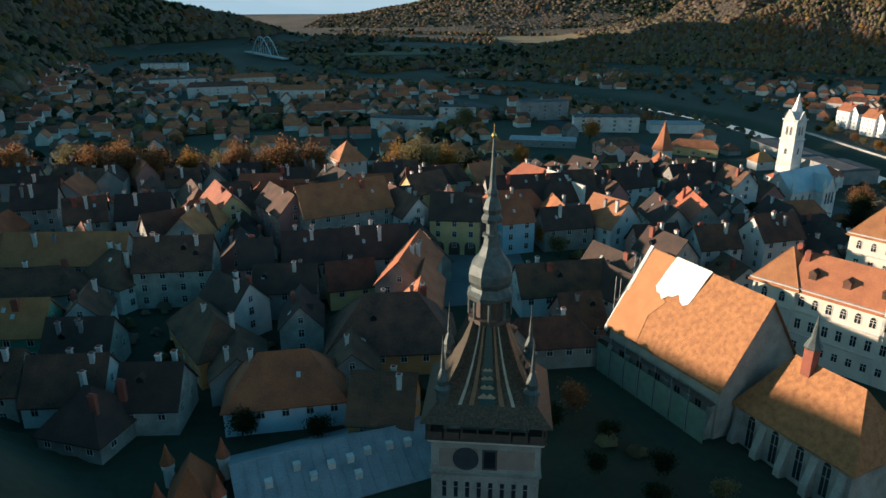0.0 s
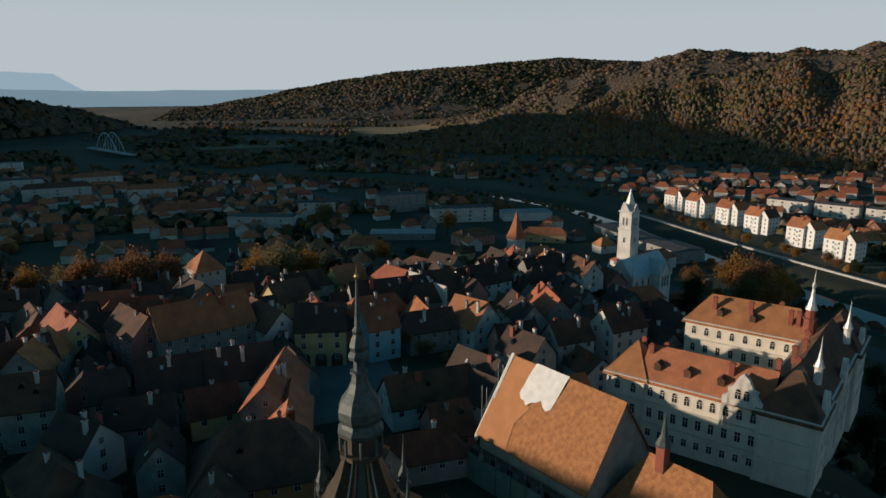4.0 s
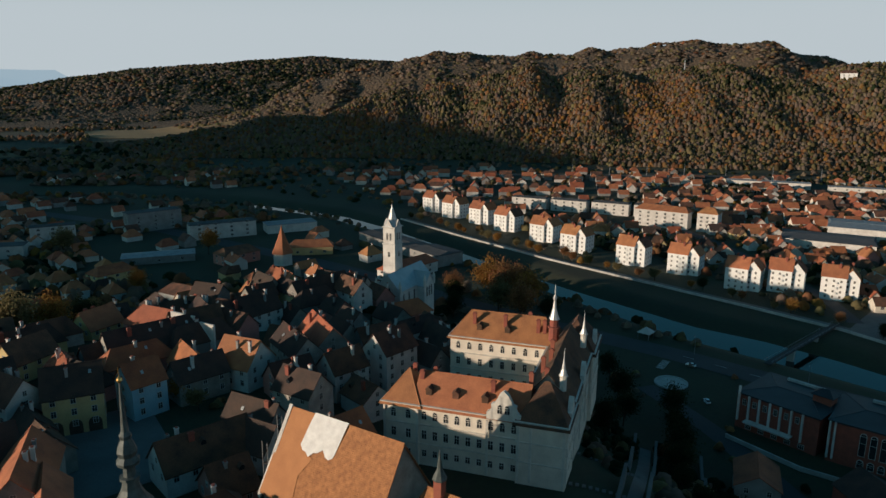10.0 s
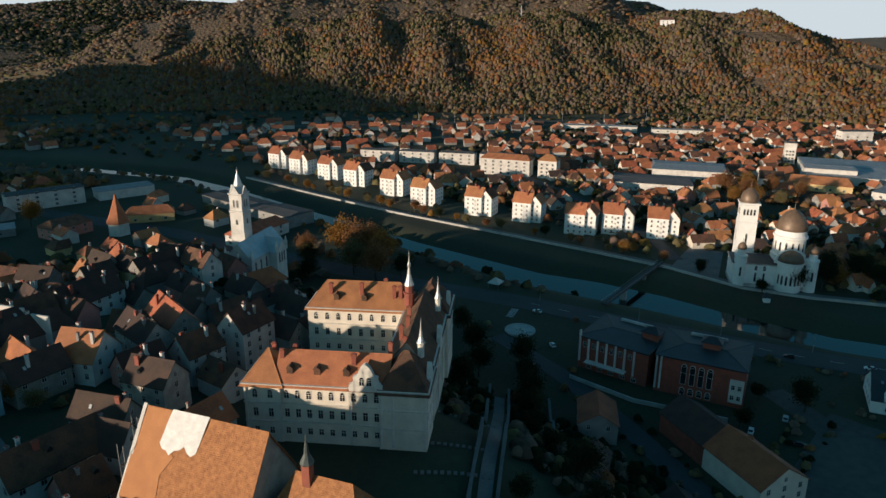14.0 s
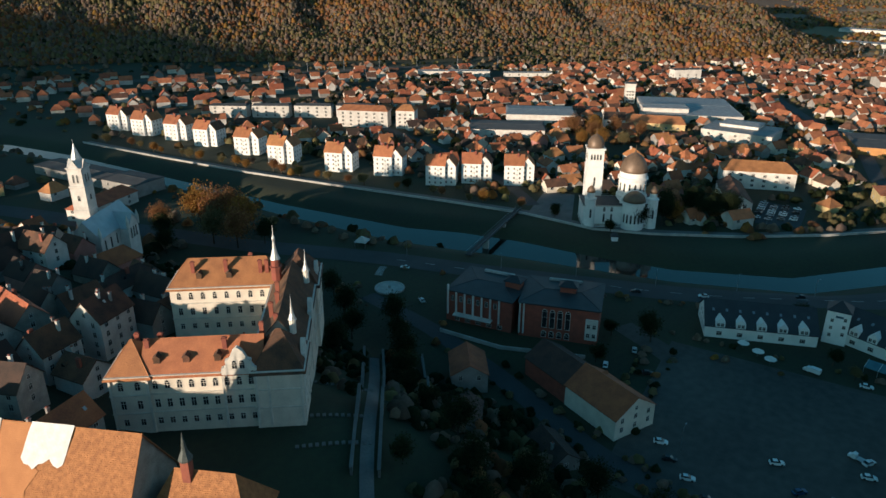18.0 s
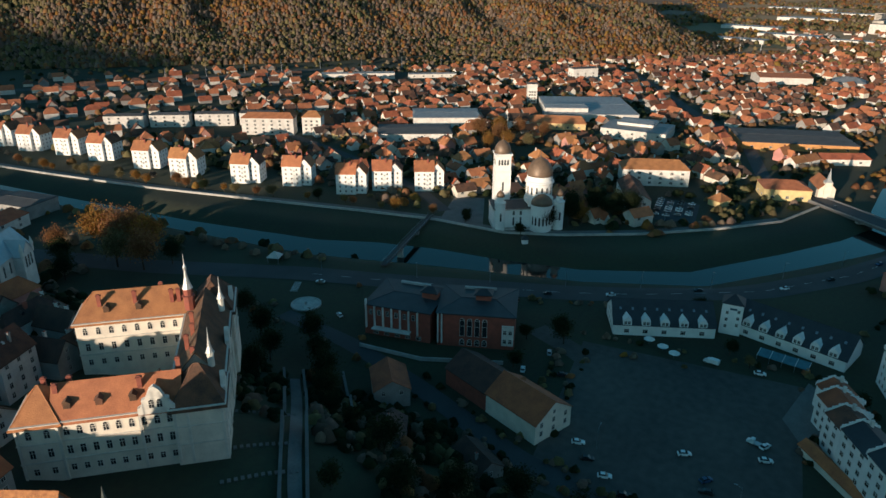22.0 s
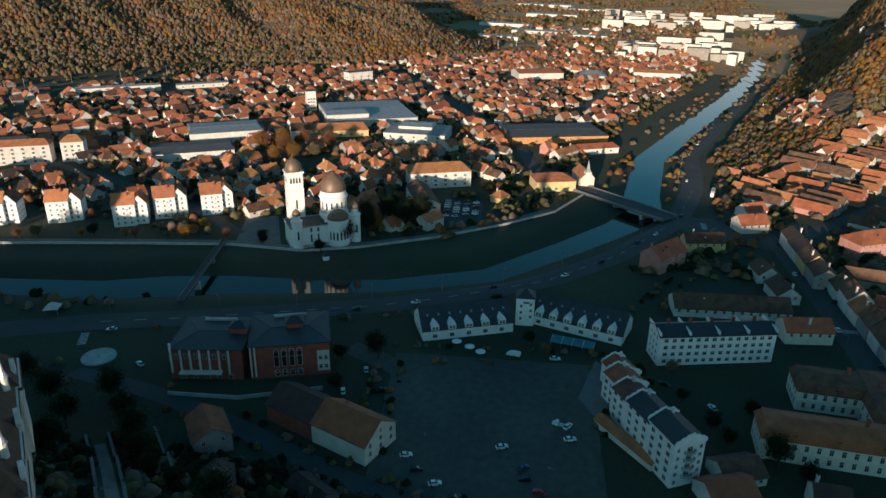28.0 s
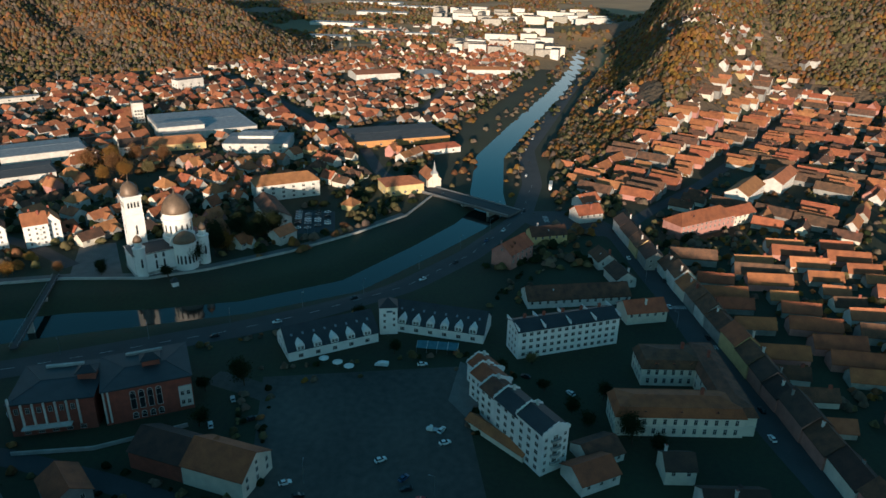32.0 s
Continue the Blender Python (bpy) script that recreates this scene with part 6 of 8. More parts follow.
# lower town, west side
for x, y, turn, L, W, h, wm, rm, n, rows_ in ((106, 556, 0, 50, 14, 12, "white", "flat", 14, 4), (62, 610, 12, 42, 14, 16, "grey", "flat", 12, 4), (52, 497, -8, 46, 16, 5, "grey", "metal", 10, 1), (160, 555, -2, 40, 18, 7, "white", "metal", 0, 1),
                                              (-118, 610, 14, 54, 16, 8, "white", "red", 12, 2), (-52, 560, -14, 52, 14, 9, "white", "flat", 12, 2), (-10, 590, 0, 30, 12, 14, "white", "flat", 6, 4), (-168, 712, 8, 44, 13, 12, "white", "orange", 10, 3),
                                              (-262, 735, 20, 60, 13, 12, "white", "brown", 12, 4), (-330, 800, 25, 60, 13, 12, "white", "flat", 12, 4), (-415, 970, 10, 60, 13, 14, "white", "flat", 12, 4), (-250, 820, 25, 50, 13, 12, "white", "orange", 10, 3),
                                              (212, 456, -82, 82, 20, 6, "grey", "flat", 14, 1), (217, 408, -80, 30, 22, 8, "grey", "flat", 6, 2), (185, 385, 20, 40, 14, 7, "white", "red", 8, 2), (53, 378, -58, 34, 12, 9, "white", "brown", 8, 2),
                                              (20, 455, 25, 24, 14, 7, "yellow", "red", 6, 2), (98, 470, 20, 26, 16, 7, "pink", "brown", 6, 2), (150, 470, -20, 30, 12, 6, "yellow", "orange", 7, 1)):
    slab(x, y, turn, L, W, h, wm, rm, f"{'flat roofed' if rm == 'flat' else 'broad'} town building with {wm} walls", name="town_building", n=int(n * 0.6), rows=rows_, rise=0.8 if rm in ("flat", "metal") else 4, hip=2 if rm in ("flat", "metal") else 4)

# white stepped fire wall above the old town roofs, and the arcade on the square
fw = thing("fire_wall", pose(33, 231, 32, 0, 0, -58), "tall stepped white plastered fire wall above the roofs", "wall")
part("panel", Geo().box(-11, -0.3, -6, 0, 0.3, 11.4).mesh("panel", WALL["white"]), fw)
part("panel", Geo().box(0, -0.3, -6, 9, 0.3, 9.9).mesh("panel", WALL["white"]), fw)


# ---- the town beyond ----
TAKEN = [
    (558, 316, 34), (498, 312, 38), (680, 225, 66), (574, 251, 18), (593, 222, 38), (598, 150, 42), (468, 102, 34), (420, 100, 30), (418, 77, 30), (637, 33, 56),
    (497, 0, 20), (480, 24, 22), (350, 152, 42), (355, 182, 28), (590, -2, 20), (443, 424, 40), (975, 80, 60), (1022, -85, 36), (990, 2, 30), (762, 480, 60), (862, 292, 24),
    (395, 541, 20), (432, 460, 34), (420, 500, 40), (520, 245, 24), (500, 205, 26),
]


def free_spot(x, y, gap=7.0):
    if any((x - a) ** 2 + (y - b) ** 2 < r * r for a, b, r in TAKEN):
        return False
    if line_distance(x, y, RIVER)[0] < 62:
        return False
    for nm, line, half, _ in ROADS:
        if line_distance(x, y, line)[0] < half + gap:
            return False
    return True


def small_house(L, W, h, rise, hip, wall_m, roof_m, wing):
    t = thing("house", pose(0, 0, -200), "", "house")
    hp = W * 0.42 if hip else 0
    part("wall", wall_geo(L, W, h, h + rise, hp, -4).mesh("wall", WALL[wall_m]), t)
    part("roof", roof_geo(L, W, h, h + rise, hp).mesh("roof", ROOF[roof_m]), t)
    part("chimney", CHIM[int(L * 7) % 3], t, pose(L * 0.2, W * 0.1, h + rise * 0.72))
    part("window", WIN["wide"], t, pose(-0.25 * L, -W / 2, h - 2.2))
    if wing:
        m = pose(L * 0.18, -W * 0.55, 0, 0, 0, 90)
        part("annex_wall", wall_geo(W * 0.7, L * 0.42, h * 0.85, h * 0.85 + rise * 0.75, 0, -4).mesh("annex_wall", WALL[wall_m]), t, m)
        part("annex_roof", roof_geo(W * 0.7, L * 0.42, h * 0.85, h * 0.85 + rise * 0.75, 0).mesh("annex_roof", ROOF[roof_m]), t, m)
    return t


KIT = []
rk = random.Random(5)
for k in range(14):
    roof_c = ("orange", "red", "orange", "brown", "red", "orange", "dark")[k % 7]
    wall_c = ("white", "cream", "white", "yellow", "white", "grey", "white", "pink", "cream")[k % 9]
    hip = k % 3 == 0
    KIT.append((small_house(rk.uniform(9, 14), rk.uniform(8, 10.5), rk.uniform(3.2, 6.2), rk.uniform(3.2, 4.8), hip, wall_c, roof_c, k % 2), roof_c, wall_c, hip))


def clump_houses(name, spots, label, near):
    """The houses nearest the camera as things; those past that joined in one object."""
    global_spots = sorted(spots, key=lambda s: math.hypot(s[0], s[1]))
    made = 0
    V, Fc, I = [], [], []
    for x, y, a in global_spots:
        z = ground_at(x, y)
        if made < near:
            t, rc, wc, hip = KIT[rk.randrange(len(KIT))]
            ob = copy_thing(t, pose(x, y, z, 0, 0, a))
            tagged(ob, f"detached house with {wc} walls and a {rc} tiled {'hipped' if hip else 'gable'} roof", "house", label)
            made += 1
            continue
        L, W, h, rise = rk.uniform(9, 15), rk.uniform(8, 10), rk.uniform(3, 6), rk.uniform(3.2, 4.6)
        hip = W * 0.4 if rk.random() < 0.35 else 0
        wm, rm = rk.randrange(3), 3 + rk.randrange(4)
        m = pose(x, y, z, 0, 0, a)
        for g, k in ((wall_geo(L, W, h, h + rise, hip, -4), wm), (roof_geo(L, W, h, h + rise, hip), rm)):
            n = len(V)
            V += [tuple(m @ Vector(v)) for v in g.v]
            Fc += [tuple(n + j for j in f) for f in g.f]
            I += [k] * len(g.f)
    if V:
        ob = new(name, mesh_of(name, V, Fc, [WALL["white"], WALL["cream"], WALL["grey"], ROOF["orange"], ROOF["red"], ROOF["brown"], ROOF["orange"]], I))
        tagged(ob, "many distant houses with tiled roofs", "houses", kind="stuff")


def rows_of_houses(test, ang, box, du, dv, jitter=2.5):
    c, s = math.cos(radians(ang)), math.sin(radians(ang))
    cx, cy = (box[0] + box[2]) / 2, (box[1] + box[3]) / 2
    R = math.hypot(box[2] - box[0], box[3] - box[1]) / 2
    spots = []
    v, k = -R, 0
    while v < R:
        u = -R + rk.uniform(0, du)
        while u < R:
            x, y = cx + u * c - v * s + rk.uniform(-jitter, jitter), cy + u * s + v * c + rk.uniform(-jitter, jitter)
            if box[0] < x < box[2] and box[1] < y < box[3] and test(x, y) and free_spot(x, y):
                spots.append((x, y, ang + (90 if rk.random() < 0.4 else 0) + rk.uniform(-4, 4)))
            u += du * rk.uniform(0.85, 1.25)
        v += dv * (0.8 if k % 2 else 1.25)
        k += 1
    return spots


HILL_FOOT = [(189, 947), (492, 868), (686, 729), (890, 506), (992, 364), (1150, 190), (1300, 60)]


def under_hill(x, y):
    return np.interp(x, [p[0] for p in HILL_FOOT], [p[1] for p in HILL_FOOT]) > y + 14


def north(x, y):
    rx = np.interp(y, [-40, -22, 8, 48, 118, 205, 310, 460, 610, 900], [480, 425, 385, 340, 310, 285, 270, 260, 240, 160])
    if y < -40 and x < 1000:
        return x > 500 and y > np.interp(x, [490, 590, 728, 890, 960, 1400], [-40, -50, -98, -157, -180, -300]) + 45
    inner = rx + 105 if 205 < y < 610 else rx + 60
    return x > inner and under_hill(x, y)


spots = rows_of_houses(north, -32, (300, -150, 1250, 900), 15.5, 19)
spots = [s for s in spots if rk.random() < (0.45 if s[1] > 520 else 0.82)]
clump_houses("distant_north_houses", spots, "houses on the north bank", 110)
spots = [(x, y, a) for x, y, a in rows_of_houses(lambda x, y: y > -0.16 * (x - 1000) - 110 and y < 0.25 * (x - 1050) + 40, 10, (1060, -340, 1720, 260), 24, 32, 6) if rk.random() < 0.62]
clump_houses("distant_east_houses", spots, "houses in the far valley", 0)
spots = rows_of_houses(lambda x, y: y > 320 and x < 190 and math.hypot((x + 60) / 1.0, y - 340) > 70 and land(x, y) < 16 and not (60 < x < 190 and 540 < y < 600), 14, (-620, 330, 205, 960), 17, 21)
spots = [s for s in spots if math.hypot(s[0] - 134, s[1] - 297) > 60 and math.hypot(s[0] - 123, s[1] - 449) > 22 and math.hypot(s[0] + 67, s[1] - 399) > 22]
spots = [s for s in spots if rk.random() < (0.28 if s[0] > 10 and s[1] > 470 else 0.5 if s[1] < 620 else 0.62)]
clump_houses("distant_west_houses", spots, "houses in the lower town", 60)


# long narrow houses on deep plots, end on to the street
rv = random.Random(12)
spots = [(740 + rv.gauss(0, 34), -205 + rv.gauss(0, 20), rv.choice((40, 130)) + rv.uniform(-15, 15)) for _ in range(34)]
spots += [(830 + rv.gauss(0, 60), -380 + rv.gauss(0, 45), rv.choice((40, 130)) + rv.uniform(-20, 20)) for _ in range(46)] + [(930 + rv.gauss(0, 40), -335 + rv.gauss(0, 14), rv.uniform(0, 180)) for _ in range(14)]
spots = [s for j, s in enumerate(spots) if all((s[0] - q[0]) ** 2 + (s[1] - q[1]) ** 2 > 90 for q in spots[:j])]
clump_houses("village_houses", spots, "houses of the village on the slope", 60)


def lot_house(L, W, h, rise, rc, wc):
    t = thing("row_house", pose(0, 0, -200), "", "house")
    part("wall", wall_geo(L, W, h, h + rise, 0, -4).mesh("wall", WALL[wc]), t)
    part("roof", roof_geo(L, W, h, h + rise, 0).mesh("roof", ROOF[rc]), t)
    if wc in ("white", "cream"):
        part("chimney", CHIM[1], t, pose(L * 0.3, 0, h + rise * 0.8))
    return t


LOTS = [(lot_house(13 + 2.4 * k, 7.4 + 0.3 * k, 3.0 + 0.3 * k, 3.4 + 0.2 * k, ("orange", "brown", "red", "orange", "red", "brown")[k], ("lime", "cream", "lime", "white", "pink", "grey")[k]), ("orange", "weathered brown", "red", "orange", "red", "weathered brown")[k]) for k in range(6)]
way, across = np.array((0.78, -0.62)), np.array((0.62, 0.78))
for side in (1, -1):
    for depth in range(5):
        s = 26 if depth == 0 else 10 + 6 * depth
        while s < 470:
            p = np.array((436, -142)) + way * s + across * side * (17 + depth * 25) + np.array((rk.uniform(-3, 3), rk.uniform(-4, 4)))
            s += rk.uniform(11, 15)
            if any((p[0] - a) ** 2 + (p[1] - b) ** 2 < r * r for a, b, r in ((405, -165, 36), (485, -236, 50), (425, -95, 30))) or rk.random() < 0.08 * depth or side > 0 and depth > 2 and s > 100:
                continue
            if line_distance(p[0], p[1], ROADS[0][1])[0] < 28 or line_distance(p[0], p[1], ROADS[1][1])[0] < 20 or land(*p) > 45:
                continue
            t, rc = LOTS[rk.randrange(6)]
            ob = copy_thing(t, pose(p[0], p[1], ground_at(*p), 0, 0, 51.5 + (180 if side < 0 else 0) + (90 if rk.random() < 0.12 * depth else 0) + rk.uniform(-5, 5)))
            tagged(ob, f"long narrow plastered house with a {rc} tiled roof", "house", "houses on deep plots")
for x in range(205, 400, 15):
    for depth in range(4):
        y = -143 - depth * 30 + rk.uniform(-2, 2)
        if (x > 365 and depth < 2) or rk.random() < 0.15:
            continue
        t, rc = LOTS[rk.randrange(6)]
        ob = copy_thing(t, pose(x + rk.uniform(-3, 3) - depth * 5, y, ground_at(x, y), 0, 0, -98 + rk.uniform(-4, 4)))
        tagged(ob, f"long narrow plastered house with a {rc} tiled roof", "house", "houses on deep plots")
drop_patterns([t for t, *_ in KIT + LOTS])


# ---- woods and trees ----
rw = np.random.RandomState(3)


def dome_crown(r, n=6):
    """A rough open dome of foliage: top and two uneven rings, its foot sunk among its neighbours."""
    v, f = [(r.uniform(-0.15, 0.15), r.uniform(-0.15, 0.15), r.uniform(1.1, 1.5))], []
    for k, (rad, z) in enumerate(((0.62, 0.85), (1.0, -0.2))):
        for j in range(n):
            a = 6.283 * (j + 0.5 * (k % 2) + r.uniform(-0.25, 0.25)) / n
            q = rad * r.uniform(0.7, 1.25)
            v.append((q * math.cos(a), q * math.sin(a), z * r.uniform(0.75, 1.25)))
    f += [(0, 1 + j, 1 + (j + 1) % n) for j in range(n)]
    o, p = 1, 1 + n
    for j in range(n):
        j2 = (j + 1) % n
        f += [(o + j, p + j, o + j2), (o + j2, p + j, p + j2)]
    return np.array(v), np.array(f)


def crown_shapes(n, seed, lobes=3):
    """Uneven crowns, each of one or more ragged lobes."""
    r = np.random.RandomState(seed)
    out = []
    for _ in range(n):
        V, Fc = [], []
        for k in range(lobes):
            a, d = r.uniform(0, 6.28), r.uniform(0.3, 0.65) if k else 0
            c = np.array((math.cos(a) * d, math.sin(a) * d, 0.45 + (r.uniform(-0.3, 0.3) if k else 0.1)))
            v, f = dome_crown(r)
            s = (r.uniform(0.42, 0.66) if k else 0.8) if lobes > 1 else 1.0
            Fc.append(f + sum(len(q) for q in V))
            V.append(v * (s, s, s * r.uniform(0.8, 1.15)) + c)
        out.append((np.concatenate(V), np.concatenate(Fc)))
    return out


def tri_mesh(name, V, Fc, I, mats):
    me = bpy.data.meshes.new(name)
    V, Fc = np.concatenate(V).astype(np.float32), np.concatenate(Fc).astype(np.int32)
    me.vertices.add(len(V))
    me.vertices.foreach_set("co", V.ravel())
    me.loops.add(Fc.size)
    me.loops.foreach_set("vertex_index", Fc.ravel())
    me.polygons.add(len(Fc))
    me.polygons.foreach_set("loop_start", np.arange(0, Fc.size, 3, dtype=np.int32))
    for m in mats:
        me.materials.append(m)
    me.polygons.foreach_set("material_index", np.concatenate(I).astype(np.int32))
    me.polygons.foreach_set("use_smooth", np.ones(len(Fc), dtype=bool))
    me.update(calc_edges=True)
    return me


KINDS = ["rust", "gold", "olive", "green", "bare"]


def wood(name, spots, sizes, weights, shapes, label, sink=0.0, tall=(0.6, 0.95), patch=90):
    V, Fc, I, n = [], [], [], 0
    spots, count = np.asarray(spots), len(spots)
    # stands of one kind, mixed a little
    g = np.array([noise.noise((x / patch, y / patch, 0.3)) * 0.9 + noise.noise((x / 31, y / 31, 2.3)) * 0.45 for x, y, _ in spots]) + rw.uniform(-0.3, 0.3, count)
    w = np.array(weights) * np.exp(-((np.array((-0.3, -0.6, 0.3, 0.6, 0.0)) - g[:, None]) ** 2) * 4)
    kind = ((w / w.sum(axis=1, keepdims=True)).cumsum(axis=1) < rw.uniform(0, 1, (count, 1))).sum(axis=1).clip(0, 4)
    which, turn, high = rw.randint(len(shapes), size=count), rw.uniform(0, 6.283, count), rw.uniform(*tall, count)
    for k, (v, f) in enumerate(shapes):
        pick = np.flatnonzero(which == k)
        if not len(pick):
            continue
        s, c, sn = sizes[pick][:, None], np.cos(turn[pick])[:, None], np.sin(turn[pick])[:, None]
        X, Y, Z = v[None, :, 0] * s, v[None, :, 1] * s, v[None, :, 2] * s * high[pick][:, None]
        p = spots[pick]
        V.append(np.stack([X * c - Y * sn + p[:, :1], X * sn + Y * c + p[:, 1:2], Z + p[:, 2:] - sink * s], axis=2).reshape(-1, 3))
        Fc.append((f[None] + (np.arange(len(pick)) * len(v))[:, None, None] + n).reshape(-1, 3))
        I.append(np.repeat(kind[pick], len(f)))
        n += len(pick) * len(v)
    ob = new(name, tri_mesh(name, V, Fc, I, [LEAF[k] for k in KINDS]))
    return tagged(ob, label, "woods", kind="stuff")


def scatter(n, box, test):
    x, y = rw.uniform(box[0], box[2], n), rw.uniform(box[1], box[3], n)
    z = land(x, y)
    keep = test(x, y, z)
    return np.column_stack([x, y, z])[keep]


FAR_CROWN = crown_shapes(16, 4, 3)
SMALL_CROWN = crown_shapes(24, 14, 1)


def facing(x, y, z):
    """Keeps the slopes and crowns that can be seen over the crests from the town."""
    return (line_distance(x, y, CRESTS[2][0])[0] < 60) | (np.interp(x, [p[0] for p in FRONT], [p[1] for p in FRONT]) > y - 20)


FRONT = sorted(p[:2] for p in CRESTS[2][0])
hill = scatter(190000, (90, 60, 1560, 1400), lambda x, y, z: (np.interp(x, [p[0] for p in HILL_FOOT], [p[1] for p in HILL_FOOT]) < y + 6) & facing(x, y, z) & (z > 2) & (np.hypot(x - 1160, y - 728) > 17))
hill = hill[:62000]
wood("hill_woods", hill, 2.2 + 2.6 * rw.uniform(0, 1, len(hill)) ** 1.6, (4, 1.3, 5, 1.4, 6), SMALL_CROWN, "dense autumn woods in rust, olive and brown on the hill", 0.25, (0.8, 1.3), 120)
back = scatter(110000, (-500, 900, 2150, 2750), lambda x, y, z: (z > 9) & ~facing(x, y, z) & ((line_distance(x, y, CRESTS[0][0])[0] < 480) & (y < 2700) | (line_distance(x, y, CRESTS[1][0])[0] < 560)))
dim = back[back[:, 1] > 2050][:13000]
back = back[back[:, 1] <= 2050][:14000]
# mostly the pale bare kind: haze painted into the leaf colours
wood("back_woods", back, rw.uniform(5.5, 9, len(back)), (1.4, 0.2, 3, 0.6, 12), SMALL_CROWN, "distant bare woods on the ridges, paled grey-brown for haze", 0.4, (0.4, 0.6), 200)
# green-heavy mix paints this ridge's shade into its woods
wood("north_woods", dim, rw.uniform(6, 10, len(dim)), (0.4, 0, 2, 9, 3), SMALL_CROWN, "mixed woods on the far ridge, shade put in as dark leaf colours", 0.4, (0.4, 0.6), 260)
def east_test(x, y, z):
    out, along = (x - 436) * 0.62 + (y + 142) * 0.78, (x - 436) * 0.78 - (y + 142) * 0.62
    lots = (out > -140) & (out < 80) & (along > -60) & (along < 495)
    village = (np.hypot((x - 745) / 1.4, y + 205) < 40) | (np.hypot((x - 830) / 1.3, y + 380) < 60) & (rw.uniform(0, 1, len(x)) < 0.55)
    return ~lots & ~village & (y < -0.36 * x + 125) & (line_distance(x, y, ROADS[0][1])[0] > 20) & (line_distance(x, y, RIVER)[0] > 24) & (out > -330)


east = scatter(84000, (540, -1000, 1500, -90), east_test)
wood("east_woods", east, rw.uniform(2.2, 4.2, len(east)), (4, 7, 6, 0.8, 3), SMALL_CROWN, "golden and olive autumn woods on the slope", 0.25, (0.8, 1.2), 60)
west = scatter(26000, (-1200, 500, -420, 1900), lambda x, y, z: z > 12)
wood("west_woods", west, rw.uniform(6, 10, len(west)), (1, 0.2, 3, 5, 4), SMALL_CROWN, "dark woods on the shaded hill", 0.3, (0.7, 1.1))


def soft_ground(x, y, z):
    d, _ = line_distance(x, y, RIVER)
    ok = (d > 46)
    for nm, line, half, _t in ROADS:
        ok &= line_distance(x, y, line)[0] > half + 4
    for a, b, r in TAKEN:
        ok &= (x - a) ** 2 + (y - b) ** 2 > (r * 0.8) ** 2
    return ok


plain = scatter(2600, (200, 330, 1250, 1300), lambda x, y, z: soft_ground(x, y, z) & (z < 14) & ~((x > 10) & (x < 190) & (y > 520) & (y < 600)))
near = scatter(15000, (-650, 300, 200, 1250), lambda x, y, z: soft_ground(x, y, z) & (z < 16) & ~((x > 10) & (x < 190) & (y > 500) & (y < 600)) & (np.sin(x / 37 + 2 * np.sin(y / 61)) + np.sin(y / 43) + rw.uniform(-1, 1, len(x)) > 0.1))
wood("town_trees", near, rw.uniform(2.6, 6.0, len(near)), (3, 1.2, 4, 6, 5), FAR_CROWN, "dark autumn trees between the houses of the lower town")
wood("garden_trees", plain, rw.uniform(2.4, 5.0, len(plain)), (3, 2, 4, 4, 4), FAR_CROWN, "scattered garden trees between the houses")
plain = scatter(11000, (340, -160, 1300, 560), lambda x, y, z: soft_ground(x, y, z) & (z < 14))
wood("park_trees", plain[(plain[:, 0] < 520) & (plain[:, 1] < 210)], rw.uniform(2.4, 4.6, int(((plain[:, 0] < 520) & (plain[:, 1] < 210)).sum())), (1, 0.4, 3, 9, 2), FAR_CROWN, "dark leafy trees in the gardens along the river")
plain = plain[(plain[:, 0] >= 520) | (plain[:, 1] >= 210)]
wood("valley_trees", plain, rw.uniform(2.2, 4.8, len(plain)), (3, 2, 5, 5, 4), FAR_CROWN, "autumn garden trees along the streets")
plain = scatter(26000, (1050, -560, 3200, 900), lambda x, y, z: soft_ground(x, y, z) & (z < 20) & (np.sin(x / 70) + np.sin(y / 45 + x / 160) + 0.8 * np.sin(x / 23 - y / 31) > -0.3))[:7500]
wood("far_valley_trees", plain, rw.uniform(3.5, 7, len(plain)), (4, 4, 6, 0.6, 4), SMALL_CROWN, "trees and hedges across the far valley")
plain = scatter(4200, (-500, 900, 420, 2100), lambda x, y, z: soft_ground(x, y, z) & (z < 25) & (np.sin(x / 60) + np.sin(y / 50 + x / 110) > -0.3) & ~((x > 60) & (y > 1450) & (y < 1900)))
wood("meadow_trees", plain, rw.uniform(4, 8, len(plain)), (1, 0.5, 3, 5, 4), FAR_CROWN, "dark riverside trees across the meadows")
GARDEN_PATH = [(157, 150), (139, 133), (121, 117), (94, 94), (84, 84)]
slope = scatter(5200, (60, -40, 215, 420), lambda x, y, z: soft_ground(x, y, z) & (z > 1.0) & (z < 22) & ~((x < 118) & (y > 85) & (y < 215)) & (line_distance(x, y, GARDEN_PATH)[0] > 4) & ~((x > 150) & (y > -14) & (y < 66)))
wood("slope_trees", slope, rw.uniform(1.6, 3.6, len(slope)), (0.6, 0.2, 1.5, 10, 2), FAR_CROWN, "dark bushes and trees on the citadel slope")


# bushes and trees along the banks
def bank_test(x, y, z):
    d = line_distance(x, y, RIVER)[0]
    low = (y > 205) & (y < 1050) & (d > 9) & (d < 30) & (x < np.interp(y, [205, 235, 320, 460, 610, 710, 835, 912, 1050], [279, 268, 256, 243, 220, 165, 60, -95, -300]))
    return low | (x > 470) & (d > 13) & (d < 27) & (rw.uniform(0, 1, len(x)) < 0.8)


bank = scatter(26000, (-320, -330, 1400, 1050), bank_test)
